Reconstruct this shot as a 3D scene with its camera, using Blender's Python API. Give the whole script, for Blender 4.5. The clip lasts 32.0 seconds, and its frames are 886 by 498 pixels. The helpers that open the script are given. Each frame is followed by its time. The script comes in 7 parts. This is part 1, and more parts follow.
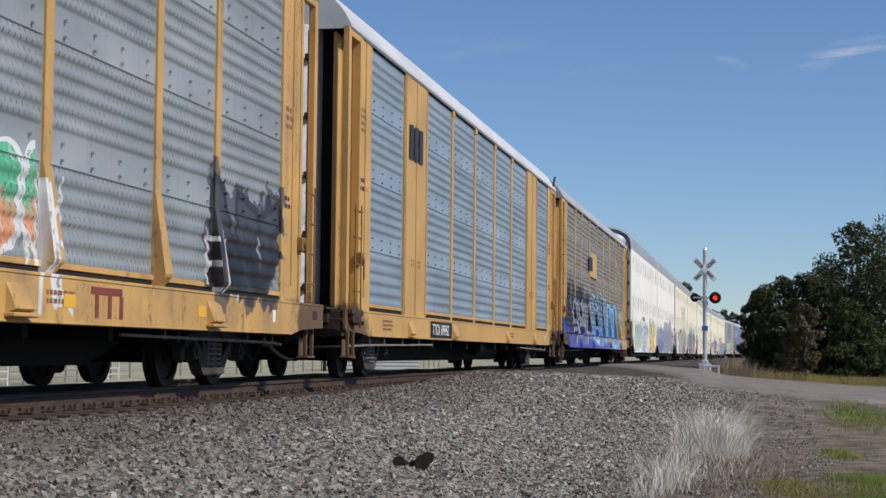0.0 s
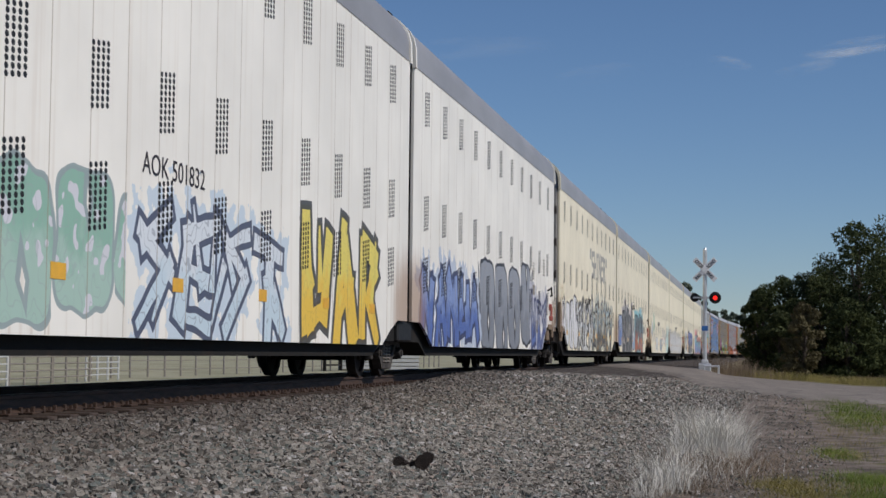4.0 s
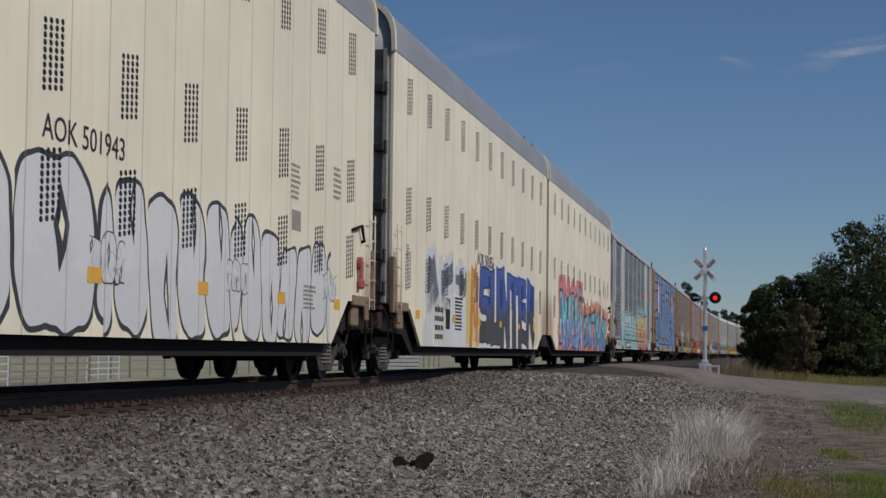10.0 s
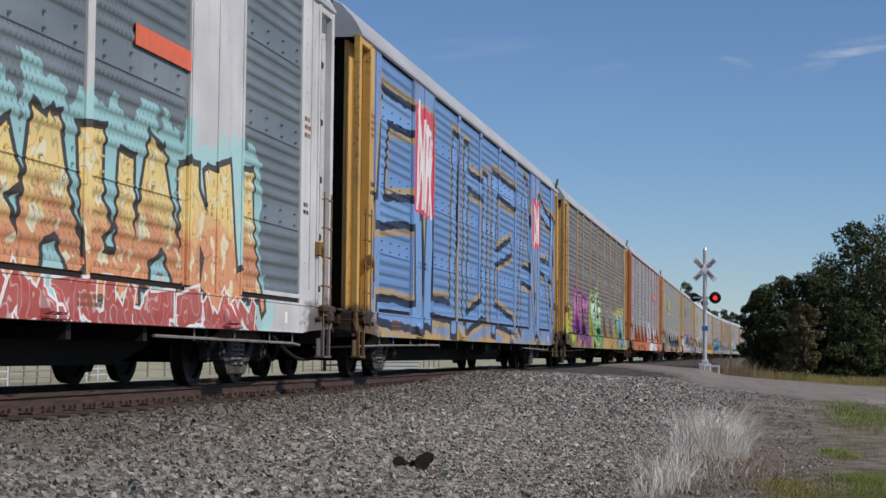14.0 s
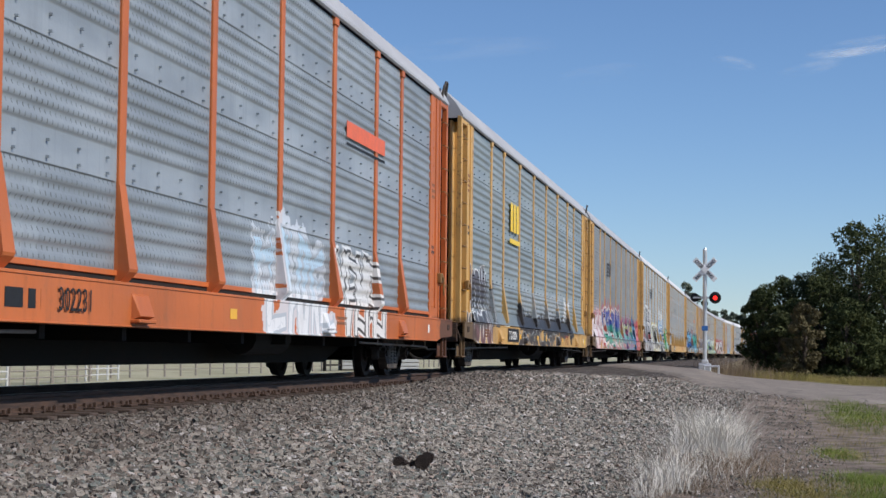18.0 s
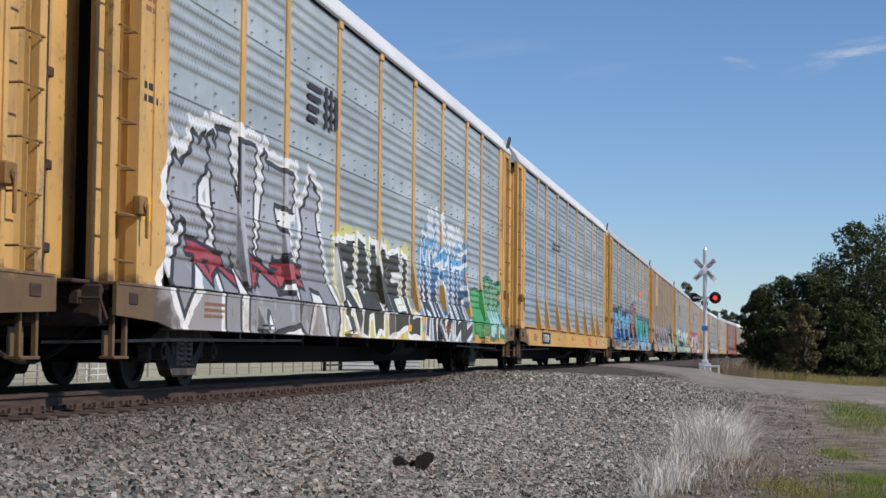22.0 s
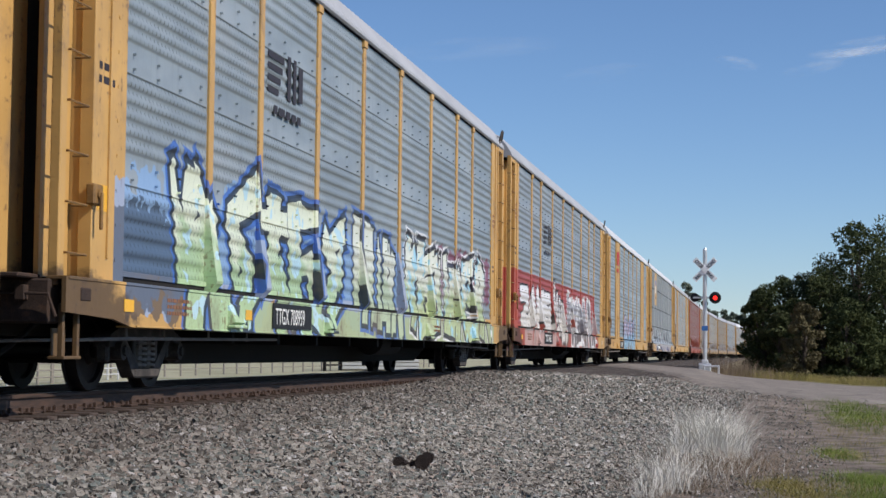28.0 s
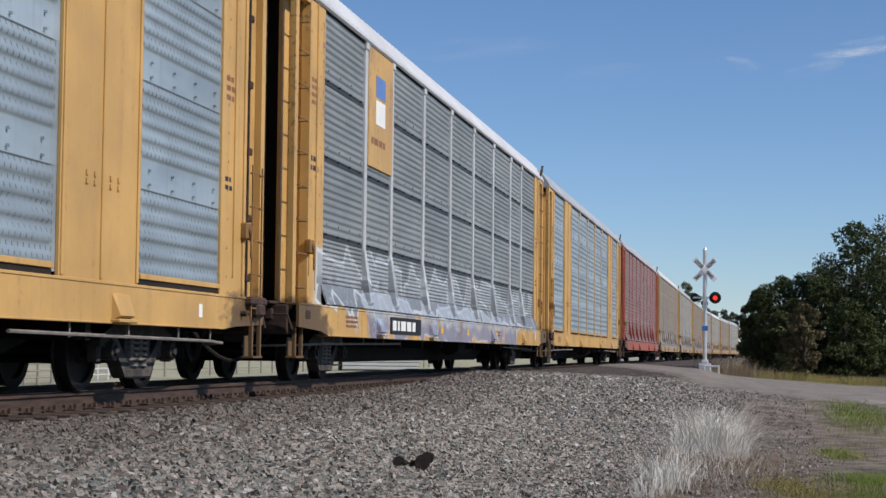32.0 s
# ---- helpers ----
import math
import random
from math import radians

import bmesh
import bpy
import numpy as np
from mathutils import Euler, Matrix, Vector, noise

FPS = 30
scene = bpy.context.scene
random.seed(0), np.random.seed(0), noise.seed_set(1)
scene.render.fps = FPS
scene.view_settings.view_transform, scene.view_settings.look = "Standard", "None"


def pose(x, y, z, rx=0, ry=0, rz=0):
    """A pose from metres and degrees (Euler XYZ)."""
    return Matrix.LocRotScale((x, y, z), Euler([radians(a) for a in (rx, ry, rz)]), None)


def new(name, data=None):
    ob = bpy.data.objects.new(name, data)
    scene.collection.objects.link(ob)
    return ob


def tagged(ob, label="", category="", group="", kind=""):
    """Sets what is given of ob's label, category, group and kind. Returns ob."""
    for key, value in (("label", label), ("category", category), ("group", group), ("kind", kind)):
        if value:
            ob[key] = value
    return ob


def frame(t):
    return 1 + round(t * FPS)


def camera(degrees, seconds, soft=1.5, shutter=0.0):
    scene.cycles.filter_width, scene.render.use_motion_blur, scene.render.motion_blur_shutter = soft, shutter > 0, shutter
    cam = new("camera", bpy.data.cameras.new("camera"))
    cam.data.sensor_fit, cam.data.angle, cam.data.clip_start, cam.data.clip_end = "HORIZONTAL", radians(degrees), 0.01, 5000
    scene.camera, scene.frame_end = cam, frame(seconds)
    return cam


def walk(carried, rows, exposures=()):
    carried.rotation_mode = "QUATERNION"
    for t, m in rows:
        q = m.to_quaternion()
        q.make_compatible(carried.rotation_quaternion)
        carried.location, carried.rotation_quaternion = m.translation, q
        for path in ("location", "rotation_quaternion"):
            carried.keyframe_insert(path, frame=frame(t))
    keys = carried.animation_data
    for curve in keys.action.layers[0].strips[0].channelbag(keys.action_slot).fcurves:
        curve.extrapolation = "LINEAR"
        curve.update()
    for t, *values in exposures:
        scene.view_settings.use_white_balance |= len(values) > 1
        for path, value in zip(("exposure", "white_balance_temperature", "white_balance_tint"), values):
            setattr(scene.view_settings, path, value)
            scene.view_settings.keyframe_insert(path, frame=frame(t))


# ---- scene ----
cam = camera(28.9, 32.0, 1.5, 0.02)
EYE = Vector((0.0, 0.0, 0.437))
EYE_POSE = Matrix.Translation(EYE) @ Euler((radians(90 + 3.443), 0, radians(-90 + 10.435))).to_matrix().to_4x4() @ pose(0, 0, 0, 0, 0, 0.593)
EXPOSURES = [(0.0, -0.08, 6250, 13), (2.2, -0.08, 6250, 13), (3.4, -0.35, 6250, 13), (6.0, -0.8, 6250, 13), (9.0, -0.86, 6250, 13), (12.0, -0.86, 6250, 13), (13.0, -0.58, 6250, 13), (14.0, -0.2, 6250, 13), (16.5, -0.04, 6250, 13), (19.0, 0.12, 6250, 13), (22.0, 0.06, 6250, 13), (24.0, -0.04, 6250, 13), (28.0, 0.06, 6250, 13), (29.0, 0.0, 6250, 13), (32.0, 0.0, 6250, 13)]
walk(cam, [(0.0, EYE_POSE), (32.0, EYE_POSE)], EXPOSURES)

# ---- light ----
SUN_TO = Vector((-0.20, -0.74, 0.632)).normalized()
world = bpy.data.worlds.new("sky")
scene.world = world
world.use_nodes = True
wn = world.node_tree.nodes
sky = wn.new("ShaderNodeTexSky")
sky.sky_type = "NISHITA"
sky.sun_disc = False
sky.sun_elevation = math.asin(SUN_TO.z)
sky.sun_rotation = math.atan2(SUN_TO.x, SUN_TO.y)
sky.altitude = 250
sky.air_density, sky.dust_density, sky.ozone_density = 0.9, 0.05, 6.2
world.node_tree.links.new(sky.outputs[0], wn["Background"].inputs[0])
wn["Background"].inputs[1].default_value = 0.104
sun = new("sun", bpy.data.lights.new("sun", "SUN"))
sun.data.energy, sun.data.angle, sun.data.color = 4.35, radians(0.55), (1.0, 0.93, 0.825)
sun.rotation_mode = "QUATERNION"
sun.rotation_quaternion = SUN_TO.to_track_quat("Z", "Y")


# ---- node helpers ----
class Val:
    """A node socket or number with arithmetic."""

    def __init__(self, g, s):
        self.g, self.s = g, s

    def op(self, kind, *others):
        n = self.g.nt.nodes.new("ShaderNodeMath")
        n.operation = kind
        for k, v in enumerate((self, *others)):
            self.g.plug(v, n.inputs[k])
        return Val(self.g, n.outputs[0])

    def __add__(self, o): return self.op("ADD", o)
    def __radd__(self, o): return self.op("ADD", o)
    def __sub__(self, o): return self.op("SUBTRACT", o)
    def __rsub__(self, o): return self.g.num(o).op("SUBTRACT", self)
    def __mul__(self, o): return self.op("MULTIPLY", o)
    def __rmul__(self, o): return self.op("MULTIPLY", o)
    def __truediv__(self, o): return self.op("DIVIDE", o)
    def lt(self, o): return self.op("LESS_THAN", o)
    def gt(self, o): return self.op("GREATER_THAN", o)
    def abs(self): return self.op("ABSOLUTE")
    def floor(self): return self.op("FLOOR")
    def fract(self): return self.op("FRACT")
    def sin(self): return self.op("SINE")
    def pow(self, o): return self.op("POWER", o)
    def max(self, o): return self.op("MAXIMUM", o)
    def min(self, o): return self.op("MINIMUM", o)

    def ramp(self, a, b, c=0.0, d=1.0):
        n = self.g.nt.nodes.new("ShaderNodeMapRange")
        n.interpolation_type = "SMOOTHSTEP"
        for k, v in enumerate((self, a, b, c, d)):
            self.g.plug(v, n.inputs[k])
        return Val(self.g, n.outputs[0])


class Graph:
    """A material's node graph with short helpers."""

    def __init__(self, name, metal=0.0, rough=0.6, spec=0.4):
        self.mat = bpy.data.materials.new(name)
        self.mat.use_nodes = True
        self.nt = self.mat.node_tree
        self.bsdf = self.nt.nodes["Principled BSDF"]
        self.bsdf.inputs["Metallic"].default_value = metal
        self.bsdf.inputs["Roughness"].default_value = rough
        self.bsdf.inputs["Specular IOR Level"].default_value = spec
        self.bumped = None

    def plug(self, v, socket):
        if isinstance(v, Val):
            self.nt.links.new(v.s, socket)
        elif isinstance(v, (tuple, list)):
            socket.default_value = (*v[:3], 1.0) if len(socket.default_value) == 4 else v[:3]
        else:
            socket.default_value = v

    def num(self, v):
        n = self.nt.nodes.new("ShaderNodeValue")
        n.outputs[0].default_value = v
        return Val(self, n.outputs[0])

    def coords(self, ob=None):
        n = self.nt.nodes.new("ShaderNodeTexCoord")
        n.object = ob
        return Val(self, n.outputs["Object"])

    def split(self, v):
        n = self.nt.nodes.new("ShaderNodeSeparateXYZ")
        self.plug(v, n.inputs[0])
        return [Val(self, o) for o in n.outputs]

    def join(self, x, y, z):
        n = self.nt.nodes.new("ShaderNodeCombineXYZ")
        for k, v in enumerate((x, y, z)):
            self.plug(v, n.inputs[k])
        return Val(self, n.outputs[0])

    def stretch(self, v, x, y, z):
        n = self.nt.nodes.new("ShaderNodeVectorMath")
        n.operation = "MULTIPLY"
        self.plug(v, n.inputs[0])
        n.inputs[1].default_value = (x, y, z)
        return Val(self, n.outputs[0])

    def noise(self, p, scale, detail=3.0, rough=0.55):
        n = self.nt.nodes.new("ShaderNodeTexNoise")
        self.plug(p, n.inputs["Vector"])
        n.inputs["Scale"].default_value, n.inputs["Detail"].default_value, n.inputs["Roughness"].default_value = scale, detail, rough
        return Val(self, n.outputs["Fac"])

    def cells(self, p, scale, feature="F1", out="Distance"):
        n = self.nt.nodes.new("ShaderNodeTexVoronoi")
        n.feature = feature
        self.plug(p, n.inputs["Vector"])
        n.inputs["Scale"].default_value = scale
        return Val(self, n.outputs[out])

    def white(self, v):
        n = self.nt.nodes.new("ShaderNodeTexWhiteNoise")
        n.noise_dimensions = "1D"
        self.plug(v, n.inputs["W"])
        return Val(self, n.outputs["Value"])

    def island(self):
        return Val(self, self.nt.nodes.new("ShaderNodeNewGeometry").outputs["Random Per Island"])

    def each(self):
        return Val(self, self.nt.nodes.new("ShaderNodeObjectInfo").outputs["Random"])

    def mix(self, f, a, b, kind="MIX"):
        n = self.nt.nodes.new("ShaderNodeMix")
        n.data_type = "RGBA"
        n.blend_type = kind
        self.plug(f, n.inputs[0])
        self.plug(a, n.inputs[6])
        self.plug(b, n.inputs[7])
        return Val(self, n.outputs[2])

    def bump(self, h, dist=0.01, strength=1.0):
        n = self.nt.nodes.new("ShaderNodeBump")
        n.inputs["Strength"].default_value, n.inputs["Distance"].default_value = strength, dist
        self.plug(h, n.inputs["Height"])
        if self.bumped:
            self.nt.links.new(self.bumped, n.inputs["Normal"])
        self.bumped = n.outputs[0]
        self.nt.links.new(self.bumped, self.bsdf.inputs["Normal"])

    def done(self, color, rough=None, metal=None):
        self.plug(color, self.bsdf.inputs["Base Color"])
        if rough is not None:
            self.plug(rough, self.bsdf.inputs["Roughness"])
        if metal is not None:
            self.plug(metal, self.bsdf.inputs["Metallic"])
        return self.mat


class Group(Graph):
    """A node group with the same helpers."""

    def __init__(self, name, ins, outs):
        self.nt = bpy.data.node_groups.new(name, "ShaderNodeTree")
        for n, kind in ins:
            self.nt.interface.new_socket(n, in_out="INPUT", socket_type=kind)
        for n, kind in outs:
            self.nt.interface.new_socket(n, in_out="OUTPUT", socket_type=kind)
        self.source, self.sink = self.nt.nodes.new("NodeGroupInput"), self.nt.nodes.new("NodeGroupOutput")
        self.bumped = None


# strokes of spray-painted letters in a box from -1 to 1
GLYPHS = {
    "S": ((0.9, 0.9, -0.8, 0.8), (-0.8, 0.9, -0.8, 0.1), (-0.9, 0.05, 0.9, -0.05), (0.8, 0.0, 0.8, -0.9), (0.9, -0.85, -0.9, -0.9)),
    "U": ((-0.8, 1.0, -0.7, -0.9), (-0.8, -0.85, 0.8, -0.85), (0.8, 1.0, 0.7, -0.9)),
    "N": ((-0.85, -1.0, -0.8, 1.0), (-0.8, 0.9, 0.8, -0.9), (0.8, -1.0, 0.85, 1.0)),
    "T": ((-1.0, 0.85, 1.0, 0.9), (0.0, 0.9, 0.0, -1.0)),
    "E": ((-0.8, 1.0, -0.8, -1.0), (-0.8, 0.85, 0.9, 0.9), (-0.8, 0.0, 0.7, 0.05), (-0.8, -0.85, 0.9, -0.85)),
    "R": ((-0.8, 1.0, -0.8, -1.0), (-0.8, 0.85, 0.7, 0.8), (0.75, 0.9, 0.7, 0.1), (0.7, 0.1, -0.7, 0.0), (0.0, 0.05, 0.95, -1.0)),
    "V": ((-0.9, 1.0, 0.0, -1.0), (0.9, 1.0, 0.0, -1.0)),
    "M": ((-0.9, -1.0, -0.8, 1.0), (-0.8, 0.95, 0.0, -0.3), (0.0, -0.3, 0.8, 0.95), (0.8, 1.0, 0.9, -1.0)),
    "A": ((-0.9, -1.0, -0.1, 1.0), (0.1, 1.0, 0.9, -1.0), (-0.5, -0.35, 0.5, -0.35)),
    "L": ((-0.8, 1.0, -0.8, -1.0), (-0.8, -0.85, 0.9, -0.85)),
    "D": ((-0.8, 1.0, -0.8, -1.0), (-0.8, 0.85, 0.5, 0.75), (0.7, 0.8, 0.75, -0.8), (0.5, -0.8, -0.8, -0.85)),
    "H": ((-0.8, 1.0, -0.8, -1.0), (0.8, 1.0, 0.8, -1.0), (-0.8, 0.0, 0.8, 0.0)),
    "I": ((0.0, 1.0, 0.0, -1.0), (-0.6, 0.9, 0.6, 0.9)),
    chr(34): ((-0.35, 1.0, -0.35, 0.45), (0.35, 1.0, 0.35, 0.45)),
    "2": ((-0.9, 0.85, 0.8, 0.9), (0.8, 0.9, 0.75, 0.1), (0.8, 0.2, -0.8, -0.8), (-0.9, -0.85, 0.95, -0.85)),
}
# angular forms that spell nothing
FORMS = (
    ((-0.7, -1.1, -0.5, 1.0), (-0.5, 0.9, 0.8, 0.6), (0.8, 0.7, 0.1, 0.0), (0.0, 0.1, 0.9, -1.1)),
    ((-0.8, 1.1, -0.6, -0.9), (-0.7, -0.8, 0.8, -0.7), (0.7, 1.0, 0.8, -0.9)),
    ((0.9, 0.9, -0.7, 0.7), (-0.7, 0.8, -0.8, -0.8), (-0.8, -0.8, 0.9, -0.9), (-0.6, 0.0, 0.6, 0.1)),
    ((-0.9, -1.1, -0.1, 1.1), (-0.1, 1.0, 0.9, -1.0), (-0.5, -0.4, 0.5, -0.2)),
    ((-0.8, -1.0, -0.8, 1.1), (-0.8, 0.9, 0.7, -0.8), (0.7, -1.1, 0.8, 1.0)),
    ((0.9, 1.0, -0.7, 0.5), (-0.7, 0.6, 0.7, -0.2), (0.7, -0.1, -0.9, -1.1)),
    ((-0.9, 0.9, 0.9, 0.8), (0.1, 0.9, -0.2, -1.1), (0.4, -0.2, 0.9, -1.0)),
)


def letter_strokes(s):
    """The strokes of a row of letters: ends, half width and taper of each."""
    rnd = random.Random(s.get("seed", 0) * 13 + 5)
    x0, x1, z0, z1 = s["x0"], s["x1"], s["z0"], s["z1"]
    word = s.get("word")
    n = len(word) if word else s.get("n", 5)
    cw, h, jit = (x1 - x0) / n, z1 - z0, s.get("jit", 0.22)
    out, last = [], None
    for i in range(n):
        form = GLYPHS[word[i]] if word else rnd.choice([f for f in FORMS if f is not last])
        last = form
        bold = min(s.get("bold", 0.15) * cw, 0.30)
        grow = 1 + rnd.uniform(-0.5, 0.5) * jit
        cx, cz = x0 + (i + 0.5) * cw, (z0 + z1) / 2 + rnd.uniform(-0.4, 0.4) * jit * h * 0.5
        hw, hh = cw * 0.5 - bold * 0.45, h * 0.5 * grow - bold * 0.5
        lean = rnd.uniform(-0.6, 0.6) * jit + s.get("lean", 0.0)
        for a, b, c, d in form:
            q = [v + rnd.uniform(-jit, jit) for v in (a, b, c, d)]
            p0 = (cx + (q[0] + q[1] * lean) * hw, cz + q[1] * hh)
            p1 = (cx + (q[2] + q[3] * lean) * hw, cz + q[3] * hh)
            flat = abs(c - a) * cw > abs(d - b) * h
            w = bold * (0.72 if flat else 1.0) * rnd.uniform(0.85, 1.2)
            out.append((p0, p1, w, rnd.uniform(-0.9, 0.9) * jit))
        for _ in range(0 if word else rnd.choice((1, 1, 2))):
            up = rnd.choice((-1, 1))
            px = cx + rnd.uniform(-0.4, 0.4) * cw
            out.append(((px, cz - up * hh * 0.2), (px + rnd.uniform(-0.45, 0.45) * cw, cz + up * hh * rnd.uniform(0.9, 1.25)), bold * 0.55, -0.35))
    return out


def build_stroke_group():
    """Distance to one tapered stroke, merged with the distance so far."""
    q = Group("spray_stroke", [("P", "NodeSocketVector"), ("N", "NodeSocketVector"), ("T", "NodeSocketVector"), ("C", "NodeSocketFloat"), ("S", "NodeSocketFloat"), ("L", "NodeSocketFloat"), ("W", "NodeSocketFloat"), ("K", "NodeSocketFloat"), ("D", "NodeSocketFloat")], [("D", "NodeSocketFloat")])
    p, nn, tt, cc, ss, ll, w, k, d = (Val(q, o) for o in list(q.source.outputs)[:9])

    def dot(a, b):
        n = q.nt.nodes.new("ShaderNodeVectorMath")
        n.operation = "DOT_PRODUCT"
        q.plug(a, n.inputs[0])
        q.plug(b, n.inputs[1])
        return Val(q, n.outputs["Value"])

    along_it = dot(p, tt) - ss
    across = (dot(p, nn) - cc).abs() - (along_it * k + w)
    q.plug(across.max(along_it.abs() - ll).min(d), q.sink.inputs[0])
    return q.nt


STROKE = build_stroke_group()


def stroke_field(g, p, strokes):
    d = 9.0
    for (xa, za), (xb, zb), w, k in strokes:
        tx, tz = xb - xa, zb - za
        length = max(0.05, math.hypot(tx, tz))
        tx, tz = tx / length, tz / length
        n = g.nt.nodes.new("ShaderNodeGroup")
        n.node_tree = STROKE
        mx, mz = (xa + xb) / 2, (za + zb) / 2
        vals = (p, (-tz, 0.0, tx), (tx, 0.0, tz), -tz * mx + tx * mz, tx * mx + tz * mz, length / 2 + w * 0.55, w, k * w / length * 2, d)
        for j, v in enumerate(vals):
            g.plug(v, n.inputs[j])
        d = Val(g, n.outputs[0])
    return d


def spray_nodes(g, color, x, z, s):
    """Spray-painted letter shapes over a colour: s gives the area, letters and colours."""
    p = g.join(x, s.get("seed", 0) * 7.31, z)
    n1 = g.noise(p, 1.3, 0.6)
    n2 = g.noise(g.stretch(p, 1.3, 1, 0.8), 1.8, 0.5)
    x0, x1, z0, z1, n = s["x0"], s["x1"], s["z0"], s["z1"], s.get("n", 5)
    style = s.get("style", "block")
    k = s.get("wobble", 1.0) * (0.55 if style == "bubble" else 0.16)
    wx, wz = x + (n1 - 0.5) * (0.6 * k), z + (n2 - 0.5) * (0.5 * k)
    inside_row = x.gt(x0 - 0.25) * x.lt(x1 + 0.25)
    cloud_n = g.noise(p, 2.6, 3.0)
    vz = (z - (z0 + z1) / 2).abs() * (2 / (z1 - z0))
    c = color
    if style == "bubble":
        u = (wx - x0) * (n / (x1 - x0))
        i = u.floor()
        r = g.white(i + s.get("seed", 0) * 3.7)
        r2 = g.white(i * 1.7 + s.get("seed", 0) * 9.1)
        lv = (wz - (z0 + z1) / 2 - (r2 - 0.5) * (0.12 * (z1 - z0))) * (2 / (z1 - z0)) / (0.74 + 0.24 * r)
        lu = (u - i) * 2 - 1 + lv * (r - 0.5) * 0.5
        d = lu.abs().pow(3.5) + lv.abs().pow(4)
        cut = ((lu - (r - 0.5) * 0.5).abs() * 4.2 + (lv - (r2 - 0.5) * 1.6).abs() * 1.5)
        shape = d.max(1.25 - cut * 0.55)
        fill = shape.lt(1.0) * inside_row
        edge = shape.gt(0.82) * shape.lt(1.09) * inside_row * d.lt(1.2)
        rim = d.gt(1.12) * d.lt(1.6) * inside_row
        veil = (vz + (cloud_n - 0.5) * s.get("rag", 2.4)).lt(s.get("reach", 0.85)) * inside_row
    elif style == "band":
        veil = (vz + (cloud_n - 0.5) * s.get("rag", 0.6)).lt(s.get("reach", 1.0)) * inside_row
        fill = edge = rim = veil * 0.0
    else:
        d = stroke_field(g, g.join(wx, 0.0, wz), letter_strokes(s))
        e = s.get("line", 0.055)
        fill, edge = d.lt(0.0), d.abs().lt(e)
        rim = d.gt(e) * d.lt(e * s.get("rimw", 2.4))
        veil = (d + (cloud_n - 0.5) * s.get("rag", 1.2)).lt(s.get("reach", 0.3)) * z.lt(z1 + 0.5)
    if s.get("cloud"):
        c = g.mix(veil * s.get("veil", 0.92), c, s["cloud"])
    tone = ((z - z0) * (1 / (z1 - z0)) + (cloud_n - 0.5) * 0.9).ramp(0.35, 0.65)
    fc = g.mix(tone, s["low"], s["high"])
    if s.get("accent"):
        fc = g.mix(g.noise(p, 3.4, 1.0).gt(0.6), fc, s["accent"])
    line = (g.noise(p, 2.3, 1.5) * 9).fract()
    line = line.lt(0.13)
    fc = g.mix(line * s.get("lines", 0.8) * 0.5, fc, s["edge"])
    if s.get("rim"):
        c = g.mix(rim * 0.9, c, s["rim"])
    c = g.mix(fill * s.get("cover", 0.95), c, fc)
    return g.mix(edge * s.get("cover", 0.95), c, s["edge"])


SPRAYED = {}


def spray(g, color, x, z, s):
    """The spray paint of s over a colour, built once as a node group."""
    key = repr(sorted(s.items(), key=lambda q: q[0]))
    if key not in SPRAYED:
        q = Group("spray_paint", [("Color", "NodeSocketColor"), ("X", "NodeSocketFloat"), ("Z", "NodeSocketFloat")], [("Color", "NodeSocketColor")])
        c, px, pz = (Val(q, o) for o in list(q.source.outputs)[:3])
        q.plug(spray_nodes(q, c, px, pz, s), q.sink.inputs[0])
        SPRAYED[key] = q.nt
    n = g.nt.nodes.new("ShaderNodeGroup")
    n.node_tree = SPRAYED[key]
    for k, v in enumerate((color, x, z)):
        g.plug(v, n.inputs[k])
    return Val(g, n.outputs[0])


def plain(name, color, rough=0.6, metal=0.0, var=0.25, scale=6.0, bump=0.0, dirt=None):
    """A worn surface: two scales of variation in tone and some grain relief."""
    g = Graph(name, metal, rough)
    p = g.coords()
    a, b = g.noise(p, scale, 4.0), g.noise(p, scale * 9, 3.0)
    c = g.mix((a * 0.6 + b * 0.4).ramp(0.3, 0.7), tuple(v * (1 - var) for v in color), tuple(min(1, v * (1 + var)) for v in color))
    if dirt:
        c = g.mix(a.ramp(0.52, 0.72) * 0.8, c, dirt)
    if bump:
        g.bump(b, bump)
    return g.done(c, a * 0.25 + (rough - 0.12))


def part(name, mesh, material, parent, label=""):
    """Links a mesh or bmesh as one mesh object under a thing or a part; the material sits on the object."""
    if isinstance(mesh, bmesh.types.BMesh):
        data = bpy.data.meshes.new(name)
        mesh.to_mesh(data)
        mesh.free()
        mesh = data
    if not mesh.materials:
        mesh.materials.append(None)
    ob = new(name, mesh)
    ob.material_slots[0].link = "OBJECT"
    ob.material_slots[0].material = material
    ob.parent = parent
    if label:
        tagged(ob, label)
    return ob


def data_of(bm, name, smooth=False):
    data = bpy.data.meshes.new(name)
    bm.to_mesh(data)
    bm.free()
    if smooth:
        data.shade_smooth()
    data.materials.append(None)
    return data


